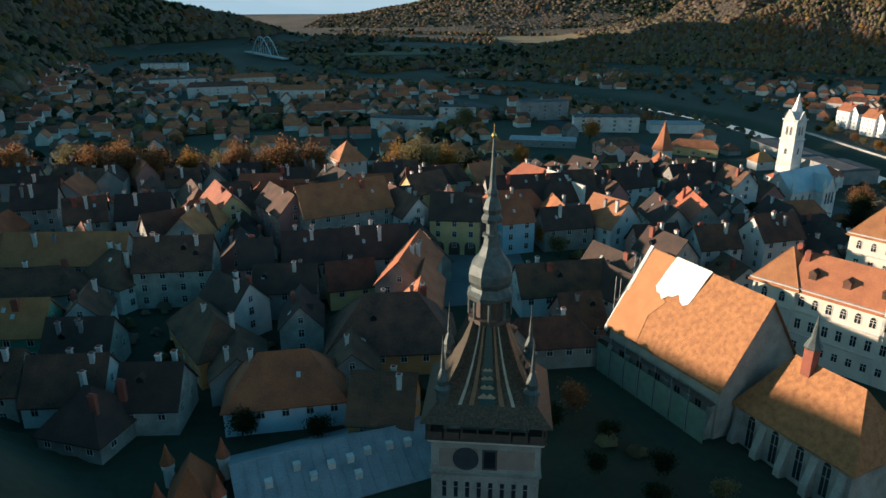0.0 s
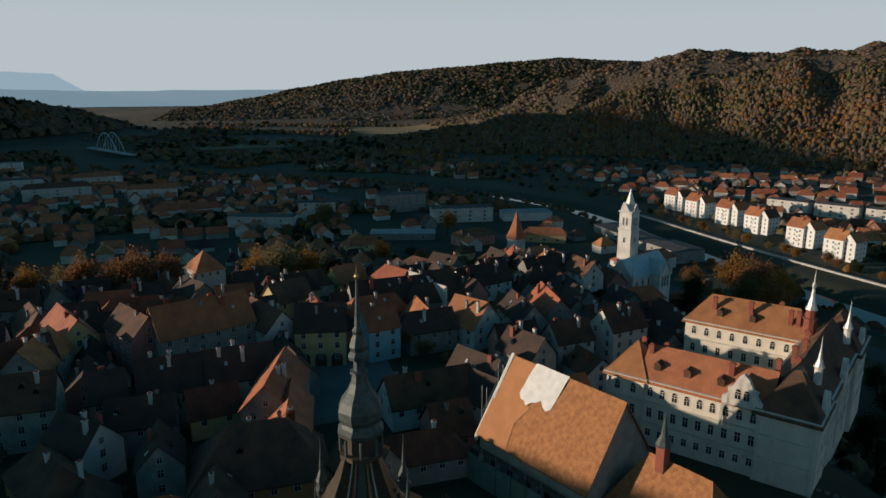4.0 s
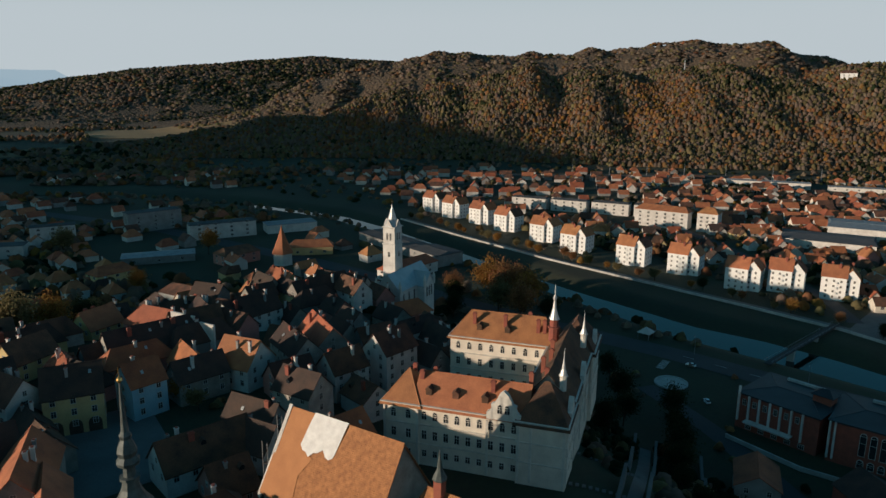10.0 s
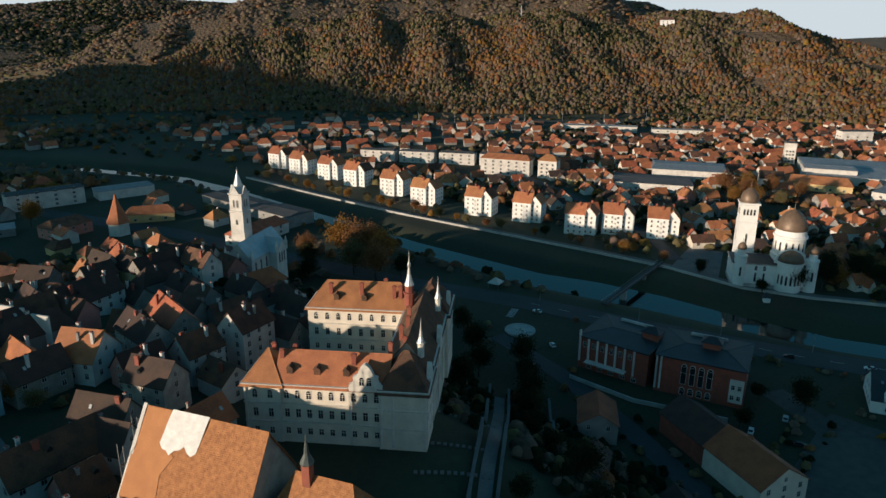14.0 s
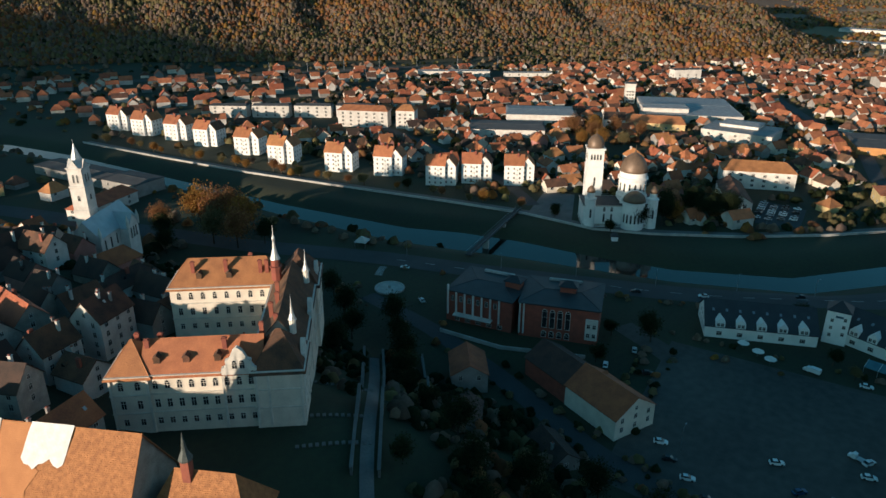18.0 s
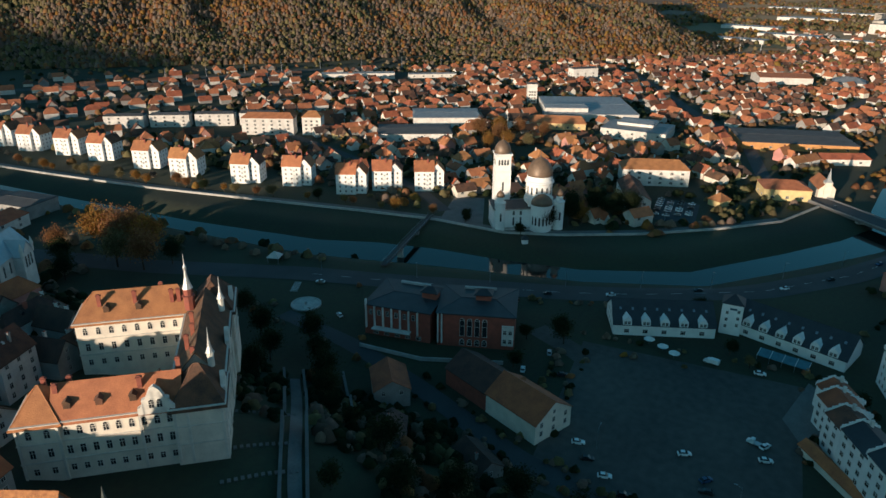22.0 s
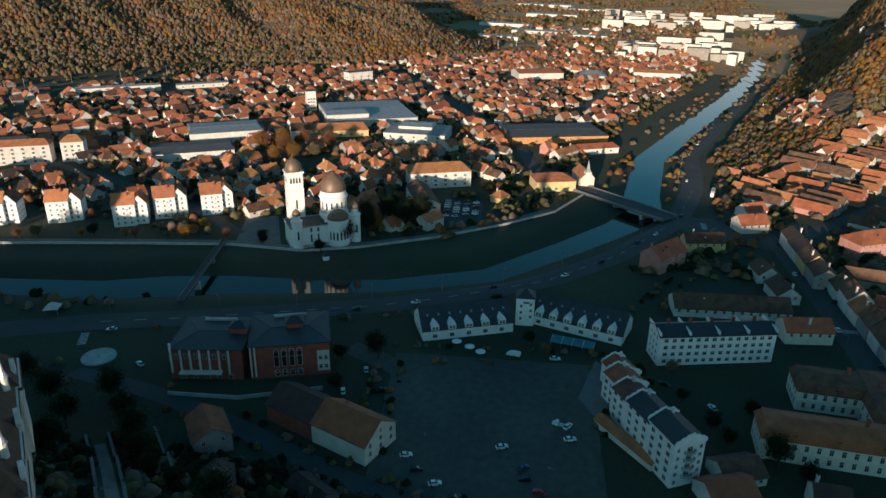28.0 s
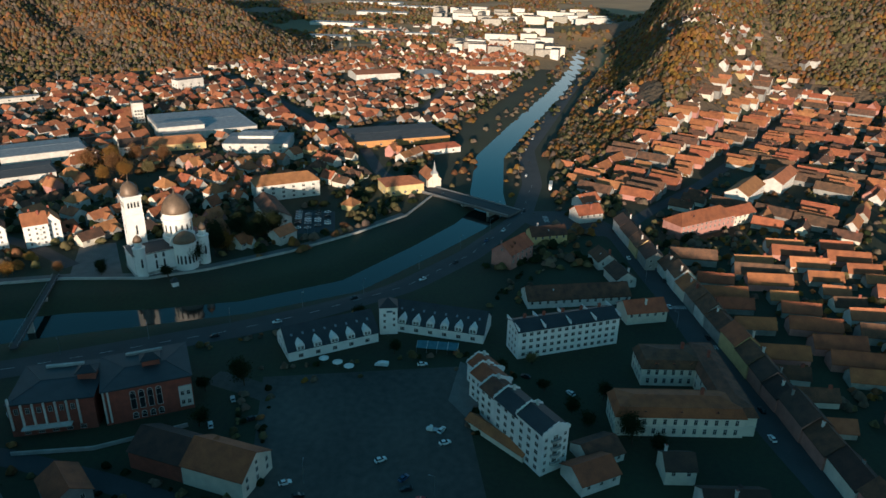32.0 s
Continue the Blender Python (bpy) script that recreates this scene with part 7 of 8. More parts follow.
wood("bank_trees", bank, rw.uniform(1.6, 4.4, len(bank)), (3, 1.5, 4, 6, 5), FAR_CROWN, "dark bushes and trees along the river banks")


def lot_test(x, y, z):
    out, along = (x - 436) * 0.62 + (y + 142) * 0.78, (x - 436) * 0.78 - (y + 142) * 0.62
    return (np.abs(out) > 9) & (out > -140) & (out < 90) & (along > -40) & (along < 495) & (line_distance(x, y, ROADS[0][1])[0] > 14) & (line_distance(x, y, ROADS[1][1])[0] > 14)


yards = np.concatenate([scatter(2600, (380, -560, 860, -90), lot_test), scatter(420, (200, -275, 400, -150), lambda x, y, z: z < 40)])
wood("yard_trees", yards, rw.uniform(1.4, 3.2, len(yards)), (3, 4, 5, 4, 3), FAR_CROWN, "autumn fruit trees and bushes in the back yards")


def edge_test(x, y, z):
    d = np.minimum.reduce([line_distance(x, y, q)[0] for q in ([(150, 62), (238, 74), (250, -6)], [(250, -8), (236, -24), (204, -14)], [(196, 200), (190, 150), (178, 112), (160, 66), (152, 20)], [(232, 200), (262, 110), (284, 58), (330, 6)], [(300, -30), (360, -60), (420, -100)])])
    return (d < 6) & (d > 3.4 + 2 * np.sin(x / 9)) & (line_distance(x, y, ROADS[0][1])[0] > 9)


hedge = scatter(9000, (130, -120, 440, 210), edge_test)
wood("hedges", hedge, rw.uniform(0.9, 2.2, len(hedge)), (1, 0.6, 4, 6, 4), FAR_CROWN, "low dark bushes and hedges along yards and lanes")
house_at = np.array([o.matrix_world.translation[:2] for o in scene.objects if not o.parent and o.name.split(".")[0] in ("house", "old_house")])
court = scatter(2600, (-185, 92, 118, 262), lambda x, y, z: (np.min(np.hypot(x[:, None] - house_at[:, 0], y[:, None] - house_at[:, 1]), axis=1) > 7.2) & ~((np.abs(x - 1) < 19) & (y > 150) & (y < 202)) & ~((x > 30) & (y < 176)) & ~((x > -42) & (x < 8) & (y < 102)))
court = court[:260]
wood("courtyard_trees", court, rw.uniform(0.9, 2.3, len(court)), (2, 1, 3, 6, 4), FAR_CROWN, "small trees and shrubs in the courtyards of the old town")


# ---- single trees ----
def limb(g, p, q, r0, r1, n=6):
    p, q = Vector(p), Vector(q)
    d = (q - p).normalized()
    a = d.orthogonal().normalized()
    b = d.cross(a)
    v = [tuple(c + (a * math.cos(6.283 * j / n) + b * math.sin(6.283 * j / n)) * r) for c, r in ((p, r0), (q, r1)) for j in range(n)]
    g.add(v, [(j, (j + 1) % n, n + (j + 1) % n, n + j) for j in range(n)])


def leafy_tree(kind, H, R, seed, leaves=1500):
    """A tapered trunk with forking limbs and a crown of many small leaf sprays, uneven, with gaps."""
    r = random.Random(seed)
    t = thing("tree", pose(0, 0, -300), "", "tree")
    g = Geo()
    limb(g, (0, 0, -1), (0.1, 0, H * 0.4), 0.32, 0.2, 8)
    tips = []
    for k in range(9):
        a, z = r.uniform(0, 6.28), H * r.uniform(0.25, 0.42)
        e = (math.cos(a) * R * r.uniform(0.35, 0.75), math.sin(a) * R * r.uniform(0.35, 0.75), H * r.uniform(0.5, 0.9))
        limb(g, (0.05, 0, z), e, 0.13, 0.04)
        tips.append(e)
        for _ in range(2):
            f = (e[0] + r.uniform(-1, 1) * R * 0.35, e[1] + r.uniform(-1, 1) * R * 0.35, e[2] + r.uniform(-0.1, 0.2) * H)
            limb(g, e, f, 0.05, 0.02, 4)
            tips.append(f)
    tips.append((0, 0, H * 0.88))
    part("trunk", g.mesh("trunk", BARK), t)
    g = Geo()
    for _ in range(leaves):
        c = r.choice(tips)
        s = R * 0.3
        x, y, z = c[0] + r.gauss(0, s), c[1] + r.gauss(0, s), c[2] + r.gauss(0, s * 0.8)
        if z < H * 0.2:
            continue
        w = r.uniform(0.16, 0.36)
        m = Euler((r.uniform(0, 6.28), r.uniform(0, 6.28), r.uniform(0, 6.28))).to_matrix()
        v = [Vector((x, y, z)) + m @ Vector(q) for q in ((-w, 0, 0), (0, -w * 0.7, 0.1), (w, 0, 0), (0, w * 0.7, 0.1))]
        g.add(v, [(0, 1, 2, 3)])
    part("crown", g.mesh("crown", LEAF[kind]), t)
    return t


TREES = {k: [leafy_tree(k, H, R, 31 + j, n) for j, (H, R, n) in enumerate(((11, 4.2, 3600), (8, 3.2, 2600)))] for k in ("rust", "gold", "olive", "green")}
TEXT = {"rust": "autumn tree with rust brown leaves", "gold": "autumn tree with golden orange leaves", "olive": "tree with olive yellow leaves", "green": "dark green leafy tree"}


def plant(x, y, kind, size=1.0, which=0):
    ob = copy_thing(TREES[kind][which], pose(x, y, ground_at(x, y) - 0.1, 0, 0, (x * 37 + y * 11) % 360))
    ob.scale = (size, size, size)
    return tagged(ob, TEXT[kind], "tree", "trees")


for x, y, k, s in ((203, 318, "gold", 1.9), (200, 302, "rust", 2.0), (206, 288, "gold", 1.8), (196, 278, "rust", 1.7), (212, 304, "rust", 1.7), (192, 292, "olive", 1.6), (208, 272, "green", 1.1), (188, 330, "rust", 1.2), (178, 316, "green", 1.2), (170, 300, "green", 1.1),
                   (19, 108, "rust", 0.75), (15, 104, "green", 0.6), (24, 100, "green", 0.55), (30, 92, "green", 0.55), (38, 86, "olive", 0.5), (20, 92, "green", 0.5), (46, 80, "green", 0.5), (28, 84, "green", 0.55), (36, 76, "green", 0.5), (52, 74, "green", 0.5),
                   (22, 195, "gold", 0.9), (26, 188, "olive", 0.8), (-30, 290, "gold", 1.6), (-20, 283, "olive", 1.7), (-10, 288, "gold", 1.5), (-22, 296, "olive", 1.6), (0, 294, "green", 1.3), (-66, 284, "rust", 1.5), (-76, 280, "rust", 1.6), (-86, 288, "rust", 1.4), (-95, 280, "rust", 1.5), (-105, 284, "olive", 1.2), (-112, 272, "gold", 1.2), (-122, 266, "rust", 1.3), (-133, 262, "rust", 1.4), (-145, 258, "rust", 1.3), (-155, 262, "olive", 1.3), (-168, 252, "rust", 1.4), (-180, 246, "green", 1.4),
                   (-22, 345, "gold", 1.5), (-10, 352, "olive", 1.4), (-36, 350, "gold", 1.3), (8, 345, "green", 1.2), (30, 420, "gold", 1.2), (85, 500, "gold", 1.4), (-5, 540, "olive", 1.6),
                   (-37, 98, "green", 0.7), (-24, 99, "green", 0.6), (232, 78, "green", 1), (228, 92, "green", 0.8), (206, 88, "green", 0.9), (198, 98, "green", 0.8), (288, 38, "green", 0.8), (256, 20, "green", 0.8), (250, 12, "olive", 0.6),
                   (384, 116, "green", 1.3), (392, 106, "green", 1.2), (386, 98, "green", 1.3), (378, 104, "green", 1.2), (398, 98, "green", 1.0), (366, 118, "gold", 1), (360, 124, "green", 1.2), (352, 128, "green", 1.1), (346, 132, "green", 1.1), (372, 126, "green", 1.3), (380, 112, "green", 1), (334, 176, "green", 0.8), (340, 178, "green", 0.8), (330, 140, "green", 0.9),
                   (520, 262, "rust", 1.4), (530, 248, "gold", 1.4), (512, 240, "rust", 1.3), (540, 236, "rust", 1.3), (500, 226, "gold", 1.2), (508, 214, "olive", 1), (545, 215, "rust", 1.2), (490, 240, "gold", 1.1),
                   (214, -48, "green", 0.9), (206, -52, "green", 0.8), (222, -62, "green", 0.9), (196, -66, "green", 1), (192, -74, "green", 0.9), (240, -24, "green", 0.8), (248, -38, "olive", 0.7), (228, -40, "green", 0.7),
                   (150, 128, "green", 1), (160, 140, "green", 1.1), (172, 150, "green", 1), (182, 164, "green", 1.1), (164, 168, "green", 1), (176, 184, "green", 1.1), (150, 160, "green", 1), (186, 200, "green", 1), (160, 190, "green", 1), (140, 120, "green", 0.9),
                   (128, 92, "green", 1), (118, 80, "green", 1), (130, 70, "green", 1), (142, 56, "green", 1), (120, 60, "green", 1), (108, 70, "green", 1), (136, 108, "green", 0.9), (140, 40, "green", 1), (150, 90, "green", 0.8), (105, 92, "green", 0.9)):
    plant(x, y, k, s, 0 if s > 0.95 else 1)
QUAY = [(259, 553), (271, 465), (285, 381), (300, 316), (318, 240), (328, 192), (329, 150), (341, 122), (365, 84), (396, 48), (427, 19), (468, 2)]
rt = random.Random(4)
for k in range(5):
    (ax, ay), (bx, by) = QUAY[k], QUAY[k + 1]
    n = int(math.hypot(bx - ax, by - ay) / 13)
    for j in range(n):
        u = (j + rt.uniform(0.1, 0.9)) / n
        plant(ax + (bx - ax) * u + rt.uniform(7, 13), ay + (by - ay) * u, rt.choice(("olive", "rust", "gold", "green", "olive")), rt.uniform(0.6, 1.05), 1)
drop_patterns([t for ts in TREES.values() for t in ts])


# ---- quay wall, bridges, street furniture ----
def wall_run(name, line, half, h, m, label, z=None):
    t = thing(name, pose(0, 0, 0), label, "wall")
    for (ax, ay), (bx, by) in zip(line, line[1:]):
        L = math.hypot(bx - ax, by - ay)
        n = max(1, round(L / 24))
        for k in range(n):
            x, y = ax + (bx - ax) * (k + 0.5) / n, ay + (by - ay) * (k + 0.5) / n
            g = Geo()
            l = L / n - 0.03
            g.box(-l / 2, -half, -2.5, l / 2, half, h - 0.18)
            ob = part("panel", g.mesh("panel", m), t, pose(x, y, ground_at(x, y) if z is None else z, 0, 0, math.degrees(math.atan2(by - ay, bx - ax))))
            part("coping", box_mesh("coping", l + 0.02, half * 2 + 0.3, 0.18, m, 0.03), ob, pose(0, 0, h - 0.18))
    return t


wall_run("quay_wall", QUAY, 0.35, 1.3, CONCRETE, "long pale concrete flood wall along the river bank", 0.0)
strip("pavement_quay", [(x + 5, y + 2) for x, y in QUAY[:-1]], 2.2, 0.12, PAVING, "paved walk behind the flood wall", "pavement")
foot = thing("footbridge", pose(294, 189, 0.9, 0, 0, 13), "narrow concrete footbridge over the river", "bridge")
part("deck", box_mesh("deck", 76, 3.0, 0.6, ASPHALT), foot)
for sy in (-1.6, 1.6):
    part("rail", box_mesh("rail", 76, 0.1, 0.12, SCAF, 0.02), foot, pose(0, sy, 1.7))
    for k in range(20):
        part("baluster", box_mesh("baluster", 0.1, 0.1, 1.1, SCAF, 0.02), foot, pose(-37 + 3.9 * k, sy, 0.65))
for x in (-14, 12):
    part("pier", box_mesh("pier", 1.6, 3.0, 7, CONCRETE), foot, pose(x, 0, -6.8))
br = thing("road_bridge", pose(458, -23, 0.6, 0, 0, 49), "concrete road bridge with metal railings and piers", "bridge")
part("deck", box_mesh("deck", 78, 15, 1.3, PAVING), br, pose(0, 0, -0.9))
part("roadway", box_mesh("roadway", 78, 12.6, 0.1, ASPHALT), br, pose(0, 0, 0.44))
for sy in (-7.3, 7.3):
    part("railing", box_mesh("railing", 78, 0.16, 0.9, SCAF), br, pose(0, sy, 0.4))
for x in (-22, 0, 22):
    part("pier", box_mesh("pier", 2.0, 13, 6, CONCRETE), br, pose(x, 0, -6.6))
arch = thing("arch_bridge", pose(-352, 1236, 3, 0, 0, -55), "far road bridge with pale steel arches", "bridge")
part("deck", box_mesh("deck", 190, 12, 1.6, CONCRETE), arch)
PALE_STEEL = mat("pale_steel", (0.5, 0.52, 0.53), (0.4, 0.42, 0.43), 0.5, 0.5)
for sy in (-6, 6):
    g = Geo()
    pts = [(-50 + 100 * j / 16, sy, 1 + 30 * math.sin(math.pi * j / 16)) for j in range(17)]
    for p, q in zip(pts, pts[1:]):
        limb(g, p, q, 0.9, 0.9, 6)
    part("arch", g.mesh("arch", PALE_STEEL), arch)
    for j in range(2, 15, 2):
        part("hanger", box_mesh("hanger", 0.4, 0.4, pts[j][2], PALE_STEEL), arch, pose(pts[j][0], sy, 0))

lamp = Geo()
limb(lamp, (0, 0, -0.5), (0, 0, 8.2), 0.12, 0.07, 8)
lamp_pole = lamp.mesh("pole", SCAF)
arm = Geo()
limb(arm, (0, 0, 8.1), (1.6, 0, 8.7), 0.06, 0.05, 6)
lamp_arm = arm.mesh("arm", SCAF)
lamp_head = box_mesh("lamp_head", 0.9, 0.3, 0.18, SCAF, 0.05)


def street_lamp(x, y, a):
    t = thing("street_lamp", pose(x, y, ground_at(x, y), 0, 0, a), "tall grey street lamp, unlit", "street lamp", "street lamps")
    part("pole", lamp_pole, t)
    p = part("arm", lamp_arm, t)
    part("lamp_head", lamp_head, p, pose(1.8, 0, 8.65))


for x, y, a in ((300, 66, 210), (318, 38, 215), (345, 10, 225), (375, -14, 225), (405, -34, 230), (282, 96, 200), (268, 128, 200), (255, 160, 200), (240, 205, 200), (176, 46, 0), (170, 4, 90), (395, 78, 200), (520, -66, 190), (560, -72, 190), (262, 60, 30), (330, -110, 90), (280, -110, 90), (450, -44, 200)):
    street_lamp(x, y, a)

# -- cars
CAR_PAINT = [mat("car_paint_" + n, c, tuple(q * 0.9 for q in c), 1.0, 0.3) for n, c in (("white", (0.75, 0.75, 0.74)), ("silver", (0.42, 0.43, 0.44)), ("black", (0.02, 0.02, 0.022)), ("blue", (0.03, 0.06, 0.14)), ("red", (0.3, 0.03, 0.025)), ("grey", (0.14, 0.145, 0.15)))]
CAR_NAME = ["white", "silver", "black", "dark blue", "red", "grey"]
TYRE = mat("tyre_rubber", (0.02, 0.02, 0.02), (0.014, 0.014, 0.014), 1, 0.9)


def loft(sections):
    """Closed rings of (x, half width, low, high) along the length of a car."""
    v, f = [], []
    for x, w, lo, hi in sections:
        v += [(x, -w, lo), (x, w, lo), (x, w * 0.94, hi), (x, -w * 0.94, hi)]
    for k in range(len(sections) - 1):
        f += [(4 * k + j, 4 * k + (j + 1) % 4, 4 * k + 4 + (j + 1) % 4, 4 * k + 4 + j) for j in range(4)]
    f += [(3, 2, 1, 0), tuple(4 * (len(sections) - 1) + j for j in range(4))]
    return Geo().add(v, f)


CAR_BODY = [loft([(-2.1, 0.7, 0.4, 0.75), (-1.95, 0.84, 0.25, 0.92), (-0.9, 0.88, 0.22, 0.98), (0.9, 0.88, 0.22, 0.98), (1.7, 0.85, 0.25, 0.85), (2.15, 0.7, 0.38, 0.65)]).mesh("body", m) for m in CAR_PAINT]
CAR_CABIN = loft([(-1.75, 0.72, 0.93, 0.98), (-1.25, 0.7, 0.95, 1.42), (0.15, 0.7, 0.95, 1.46), (0.95, 0.74, 0.95, 0.99)]).mesh("cabin", GLASS)
CAR_ROOF = [loft([(-1.2, 0.64, 1.41, 1.45), (0.1, 0.64, 1.44, 1.49)]).mesh("roof_panel", m) for m in CAR_PAINT]
WHEEL = Geo().lathe([(0.1, -0.1), (0.33, -0.1), (0.33, 0.1), (0.1, 0.1)], 12).mesh("wheel", TYRE)
CARS = []
for k in range(6):
    t = thing("car", pose(0, 0, -300), CAR_NAME[k] + " parked hatchback car", "car", "cars")
    b = part("body", CAR_BODY[k], t)
    part("cabin", CAR_CABIN, t, label="dark car windows")
    part("roof_panel", CAR_ROOF[k], t)
    for x in (-1.3, 1.3):
        for y in (-0.78, 0.78):
            part("wheel", WHEEL, t, pose(x, y, 0.33, 90, 0, 0))
    CARS.append(t)


def park(x, y, a, k, lift=0.16):
    copy_thing(CARS[k], pose(x, y, ground_at(x, y) + lift, 0, 0, a))


for x, y, a, k in ((187, 22, -62, 0), (203, 1, -30, 0), (196, 0, -70, 0), (173, 13, 100, 2), (165, 40, -70, 0), (176, 52, -70, 0), (170, 47, -70, 2), (160, 33, -70, 2), (178, 14, -40, 3), (168, 8, 70, 4), (210, 70, -60, 2), (247, 8, -80, 0), (206, 84, 20, 0), (222, 80, 20, 1),
                   (206, 168, 60, 0), (212, 158, 40, 1), (228, 196, 110, 0), (270, 100, 112, 2), (283, 75, 115, 0), (308, 42, 120, 2), (330, 8, 130, 0), (352, -10, 140, 2), (385, -30, 148, 3), (402, -42, 150, 0), (440, -60, 160, 2), (520, -72, 170, 0), (560, -80, 175, 2), (600, -82, 0, 1), (640, -94, 160, 0),
                   (462, -20, 49, 0), (450, -36, 49, 2), (472, -6, 49, 5), (300, -113, 0, 0), (270, -121, 0, 2), (250, -113, 0, 5), (225, -113, 5, 0), (330, -120, 0, 2), (360, -109, 0, 0), (345, -120, 0, 3), (215, -121, 5, 2), (198, -117, 5, 0), (238, -34, 60, 2), (226, -50, 30, 0), (252, -20, 20, 2)):
    park(x, y, a, k)
rp = random.Random(2)
for r_ in range(4):
    for c_ in range(8):
        if rp.random() < 0.75:
            park(403 + 4.2 * c_ + rp.uniform(-0.4, 0.4), 67 + 6.2 * r_ + 0.5 * c_, 95 + rp.uniform(-3, 3), rp.choice((0, 1, 0, 5, 2)))
truck = thing("lorry", pose(490, -86, 0.15, 0, 0, 168), "white articulated lorry on the river road", "lorry")
part("trailer", box_mesh("trailer", 11, 2.5, 2.8, WALL["white"]), truck, pose(-1.5, 0, 0.9))
part("cab", box_mesh("cab", 2.4, 2.4, 2.8, CAR_PAINT[0], 0.25), truck, pose(5.6, 0, 0.5))
for x in (-5.5, -4.2, 5.8):
    for y in (-1.1, 1.1):
        part("wheel", WHEEL, truck, pose(x, y, 0.45, 90, 0, 0))
drop_patterns(CARS)

# -- fountain ring, white pavilion, yard umbrellas, road paint
ft = thing("fountain", pose(207, 187, 0.1), "round stone fountain basin in a small square", "fountain")
part("basin", Geo().lathe([(6.6, 0), (6.6, 0.7), (6.0, 0.75), (5.9, 0.3), (0.6, 0.3), (0.5, 1.6), (0.1, 1.7)], 32).mesh("basin", CONCRETE), ft)
pv = thing("pavilion", pose(236, 231, 0.0, 0, 0, 20), "small pavilion with a white pyramid roof", "pavilion")
part("roof", spire_mesh("roof", [(4.6, 3.0), (0.1, 5.6)], 4, WALL["white"], turn=math.pi / 4), pv)
for x in (-2.7, 2.7):
    for y in (-2.7, 2.7):
        part("post", box_mesh("post", 0.2, 0.2, 3.0, SCAF, 0.02), pv, pose(x, y, 0))
for x, y in ((246, 43), (243, 38), (249, 49)):
    um = thing("terrace_umbrella", pose(x, y, 0.1), "pale terrace umbrella beside a hotel", "umbrella", "terrace umbrellas")
    part("canopy", spire_mesh("canopy", [(2.2, 2.2), (1.1, 2.8), (0.05, 3.2)], 8, TARP), um)
    part("pole", box_mesh("pole", 0.08, 0.08, 2.4, SCAF, 0.01), um)
aw = thing("terrace_awning", pose(258.5, 1.5, 0.1, 0, 0, -98), "long pale blue glazed terrace roof before a hotel", "awning")
AWN = mat("pale_blue_glazing", (0.10, 0.17, 0.2), (0.07, 0.12, 0.15), 0.5, 0.25)
part("roof", Geo().add([(-9, -2.6, 2.3), (9, -2.6, 2.3), (9, 2.4, 3.2), (-9, 2.4, 3.2), (-9, -2.6, 2.42), (9, -2.6, 2.42), (9, 2.4, 3.32), (-9, 2.4, 3.32)], [(3, 2, 1, 0), (4, 5, 6, 7), (0, 1, 5, 4), (1, 2, 6, 5), (2, 3, 7, 6), (3, 0, 4, 7)]).mesh("roof", AWN), aw)
for k in range(5):
    part("rib", box_mesh("rib", 0.16, 5.2, 0.14, WALL["white"], 0.02), aw, pose(-8.9 + 4.45 * k, -0.1, 2.84, 10.2, 0, 0))
    part("post", box_mesh("post", 0.14, 0.14, 2.3, SCAF, 0.02), aw, pose(-8.9 + 4.45 * k, -2.5, 0))
for x, y, a, text in ((203.2, 3.9, 75, "white flatbed pickup truck parked in the yard"), (246.1, 25.1, 80, "white delivery van parked at the edge of the yard")):
    pick = thing("truck", pose(x, y, ground_at(x, y) + 0.16, 0, 0, a), text, "truck")
    part("cab", loft([(0.4, 0.9, 0.4, 1.9), (1.3, 0.92, 0.4, 2.0), (1.9, 0.9, 0.4, 1.2), (2.6, 0.85, 0.45, 1.0)]).mesh("cab", CAR_PAINT[0]), pick)
    part("windscreen", loft([(1.32, 0.8, 1.25, 1.9), (1.86, 0.8, 1.2, 1.26)]).mesh("windscreen", GLASS), pick)
    part("bed", box_mesh("bed", 3.4, 1.9, 0.35 if "flatbed" in text else 1.7, CAR_PAINT[1 if "flatbed" in text else 0], 0.05), pick, pose(-1.4, 0, 0.6))
    for wx in (-2.2, 1.7):
        for wy in (-0.8, 0.8):
            part("wheel", WHEEL, pick, pose(wx, wy, 0.33, 90, 0, 0))
line_me = box_mesh("stripe", 5.0, 0.22, 0.02, PAINT, 0.005)
marks = thing("road_marking", pose(0, 0, 0), "worn white lane lines on the river road", "road marking")
pts = [np.array(p, float) for p in ROADS[0][1][4:12]]
for p, q in zip(pts, pts[1:]):
    n = int(np.linalg.norm(q - p) / 11)
    for k in range(n):
        c = p + (q - p) * (k + 0.5) / n
        part("stripe", line_me, marks, pose(c[0], c[1], ground_at(*c) + 0.19, 0, 0, math.degrees(math.atan2(*(q - p)[::-1]))))
bar_me = box_mesh("bar", 3.4, 0.55, 0.02, PAINT, 0.005)
for cx, cy, a, n in ((219, 203, -62, 9), (262, -117, 0, 9), (300, -117, 0, 8), (424, -72, 90, 10)):
    zb = thing("zebra_crossing", pose(cx, cy, ground_at(cx, cy) + 0.2, 0, 0, a), "white painted zebra crossing on asphalt", "zebra crossing", "zebra crossings")
    for k in range(n):
        part("bar", bar_me, zb, pose(0, -5 + 1.15 * k, 0))
mast = thing("radio_mast", pose(1023, 955, 138), "thin steel radio mast on the wooded hill", "mast")
part("lattice", spire_mesh("lattice", [(1.6, -10), (1.1, 12), (0.3, 23)], 4, PALE_STEEL), mast)

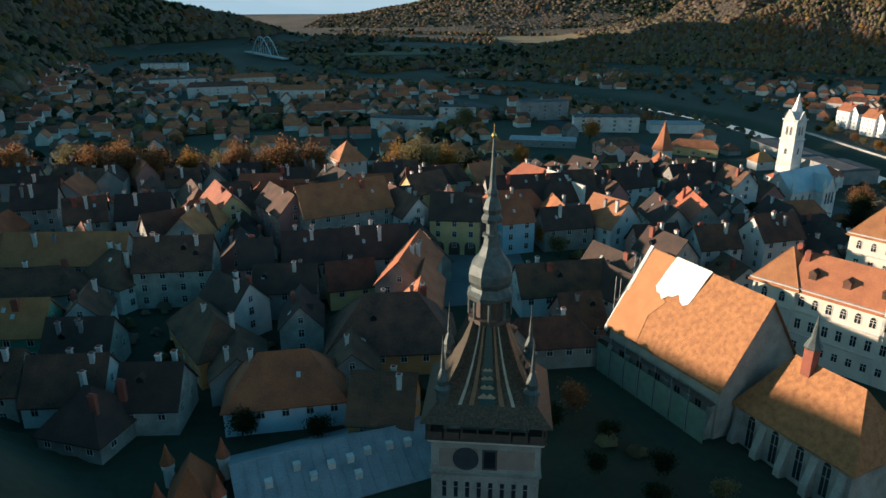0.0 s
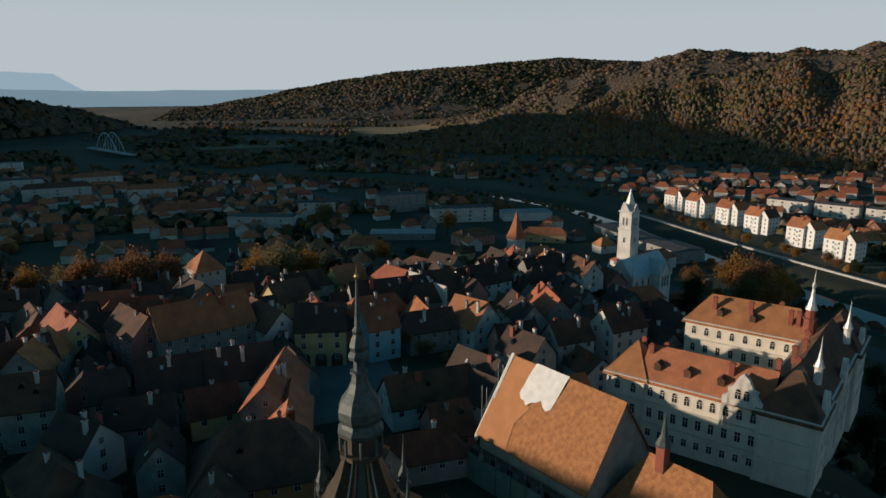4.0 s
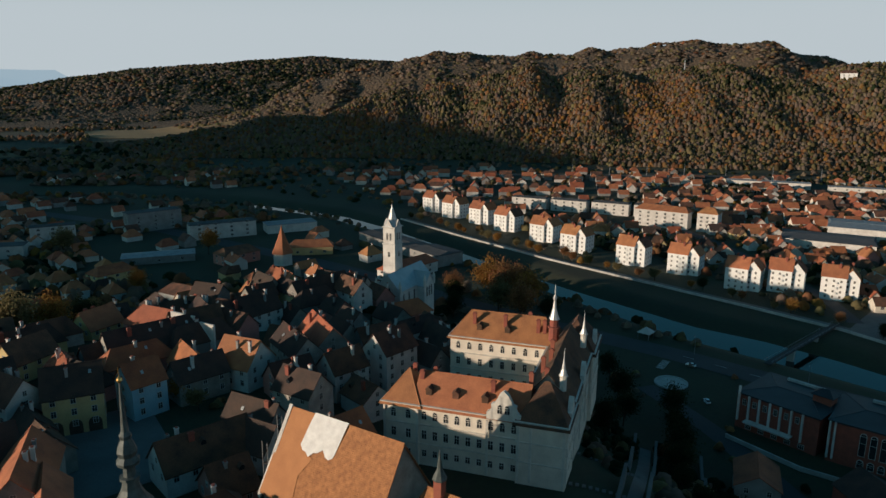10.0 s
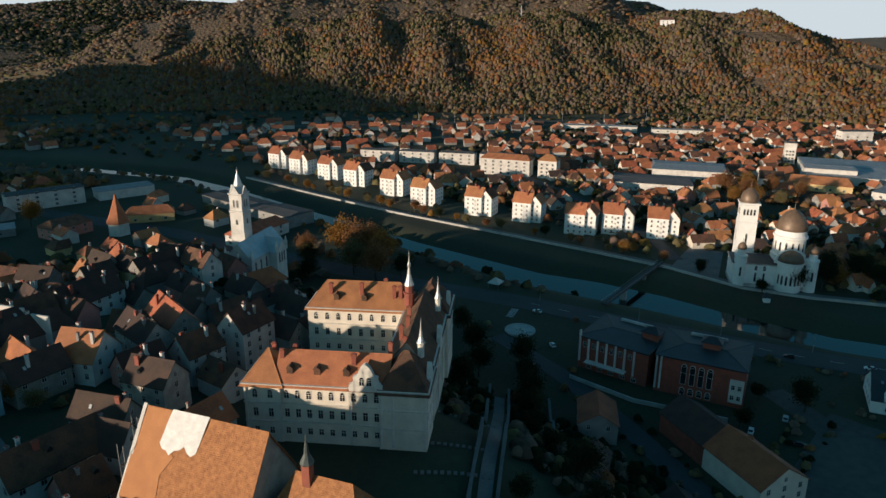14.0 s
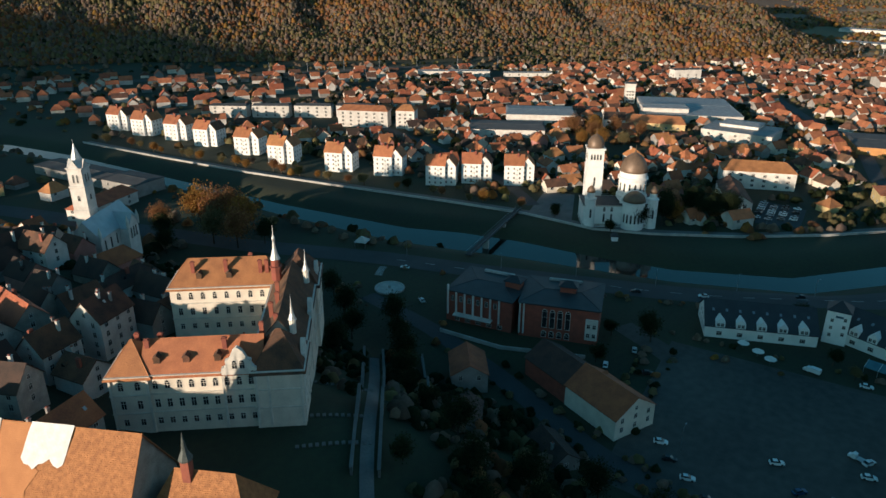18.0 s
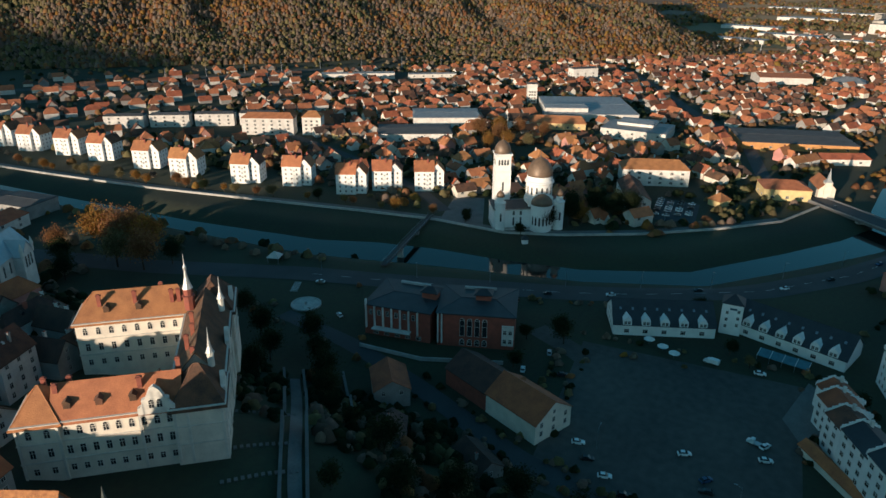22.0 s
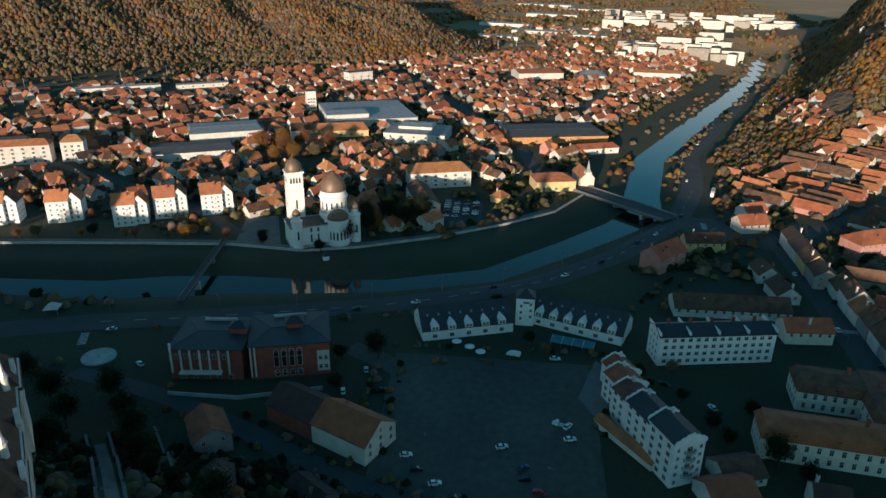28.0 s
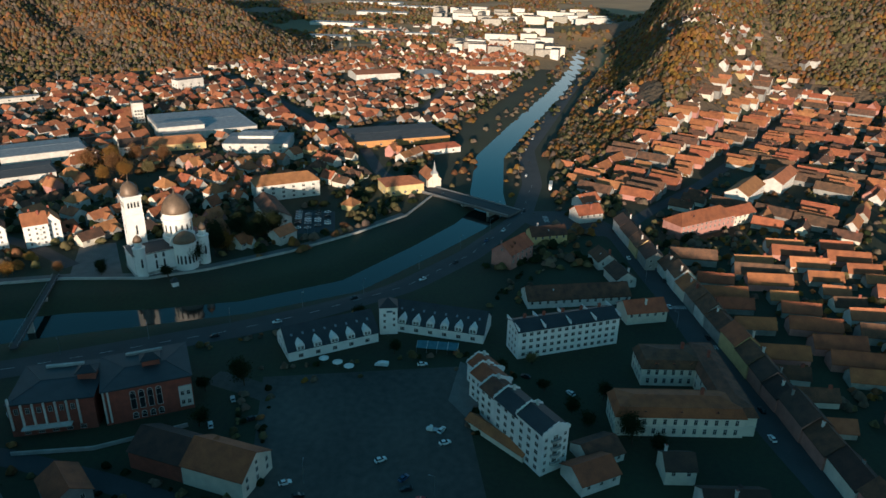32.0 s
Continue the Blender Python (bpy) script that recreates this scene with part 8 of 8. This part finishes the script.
# distant ridges many kilometres off, evening haze painted on as a glow
def far_ridge(name, start, stop, way, height, tone, label, seed):
    m = bpy.data.materials.new(name)
    m.use_nodes = True
    bs = m.node_tree.nodes["Principled BSDF"]
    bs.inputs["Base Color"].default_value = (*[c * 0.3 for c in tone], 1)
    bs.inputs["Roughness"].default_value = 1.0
    # emission in the ridge tone carries the haze
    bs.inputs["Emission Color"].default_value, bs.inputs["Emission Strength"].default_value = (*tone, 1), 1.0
    v, n = [], 90
    for j in range(3):
        for k in range(n):
            a = radians(start + (stop - start) * k / (n - 1))
            d = way + 250 * j
            h = height * (0.9 + 0.12 * noise.noise((k / 11, seed, 0)) + 0.06 * noise.noise((k / 3.1, seed, 4))) * (0, 1, 0)[j]
            v.append((math.sin(a) * d, math.cos(a) * d, h - 30))
    f = [(j * n + k, j * n + k + 1, (j + 1) * n + k + 1, (j + 1) * n + k) for j in range(2) for k in range(n - 1)]
    tagged(new(name, mesh_of(name, v, f, m, smooth=True)), label, "hills", kind="structure")


far_ridge("backdrop_north", -55, 25, 5600, 250, (0.36, 0.37, 0.345), "pale ridges on the horizon, haze painted as glow", 3.3)
far_ridge("backdrop_west", -60, 6, 4200, 130, (0.22, 0.24, 0.23), "dim ridge beyond the valley, haze painted as glow", 8.1)
far_ridge("backdrop_east", 40, 150, 6000, 260, (0.42, 0.30, 0.22), "golden ridges on the eastern horizon, haze painted as glow", 5.7)


# garden terraces between the town hall and the theatre
strip("pavement_garden", GARDEN_PATH, 1.7, 0.2, PAVING, "long garden path between stone walls", "pavement")
for k, (dx, dy, a, b) in enumerate(((2.2, -2.2, 0, 4), (-2.4, 2.4, 0, 4), (12, -12, 0, 3))):
    wall_run("terrace_wall", [(x + dx, y + dy) for x, y in GARDEN_PATH[a:b]], 0.3, 1.4, PAVING, "low stone terrace wall along the garden path")
for (ax, ay), (bx, by) in (((128, 123), (112, 138)), ((113, 108), (97, 122)), ((103, 100), (88, 113))):
    steps = thing("garden_steps", pose(ax, ay, ground_at(ax, ay), 0, 0, math.degrees(math.atan2(by - ay, bx - ax))), "row of pale stone garden steps and edging", "steps")
    L = math.hypot(bx - ax, by - ay)
    for j in range(int(L / 1.6)):
        u = (j + 0.5) * 1.6 / L
        part("step", box_mesh("step", 0.9, 1.3, 0.3, PAVING, 0.03), steps, pose((j + 0.5) * 1.6, 0, ground_at(ax + (bx - ax) * u, ay + (by - ay) * u) - ground_at(ax, ay) + 0.05))

# masts of the railway at the foot of the hill
rail_line = ROADS[6][1]
for (ax, ay), (bx, by) in zip(rail_line[1:], rail_line[2:]):
    for k in range(4):
        x, y = ax + (bx - ax) * (k + 0.5) / 4, ay + (by - ay) * (k + 0.5) / 4
        mast_ob = thing("railway_mast", pose(x + 7, y + 7, ground_at(x + 7, y + 7), 0, 0, math.degrees(math.atan2(by - ay, bx - ax))), "tall grey steel railway mast beside the tracks", "mast", "railway masts")
        part("pole", spire_mesh("pole", [(0.35, -1), (0.3, 8), (0.2, 14)], 6, SCAF), mast_ob)
        part("bracket", box_mesh("bracket", 0.25, 9.0, 0.25, SCAF, 0.03), mast_ob, pose(0, -4.2, 8.5))
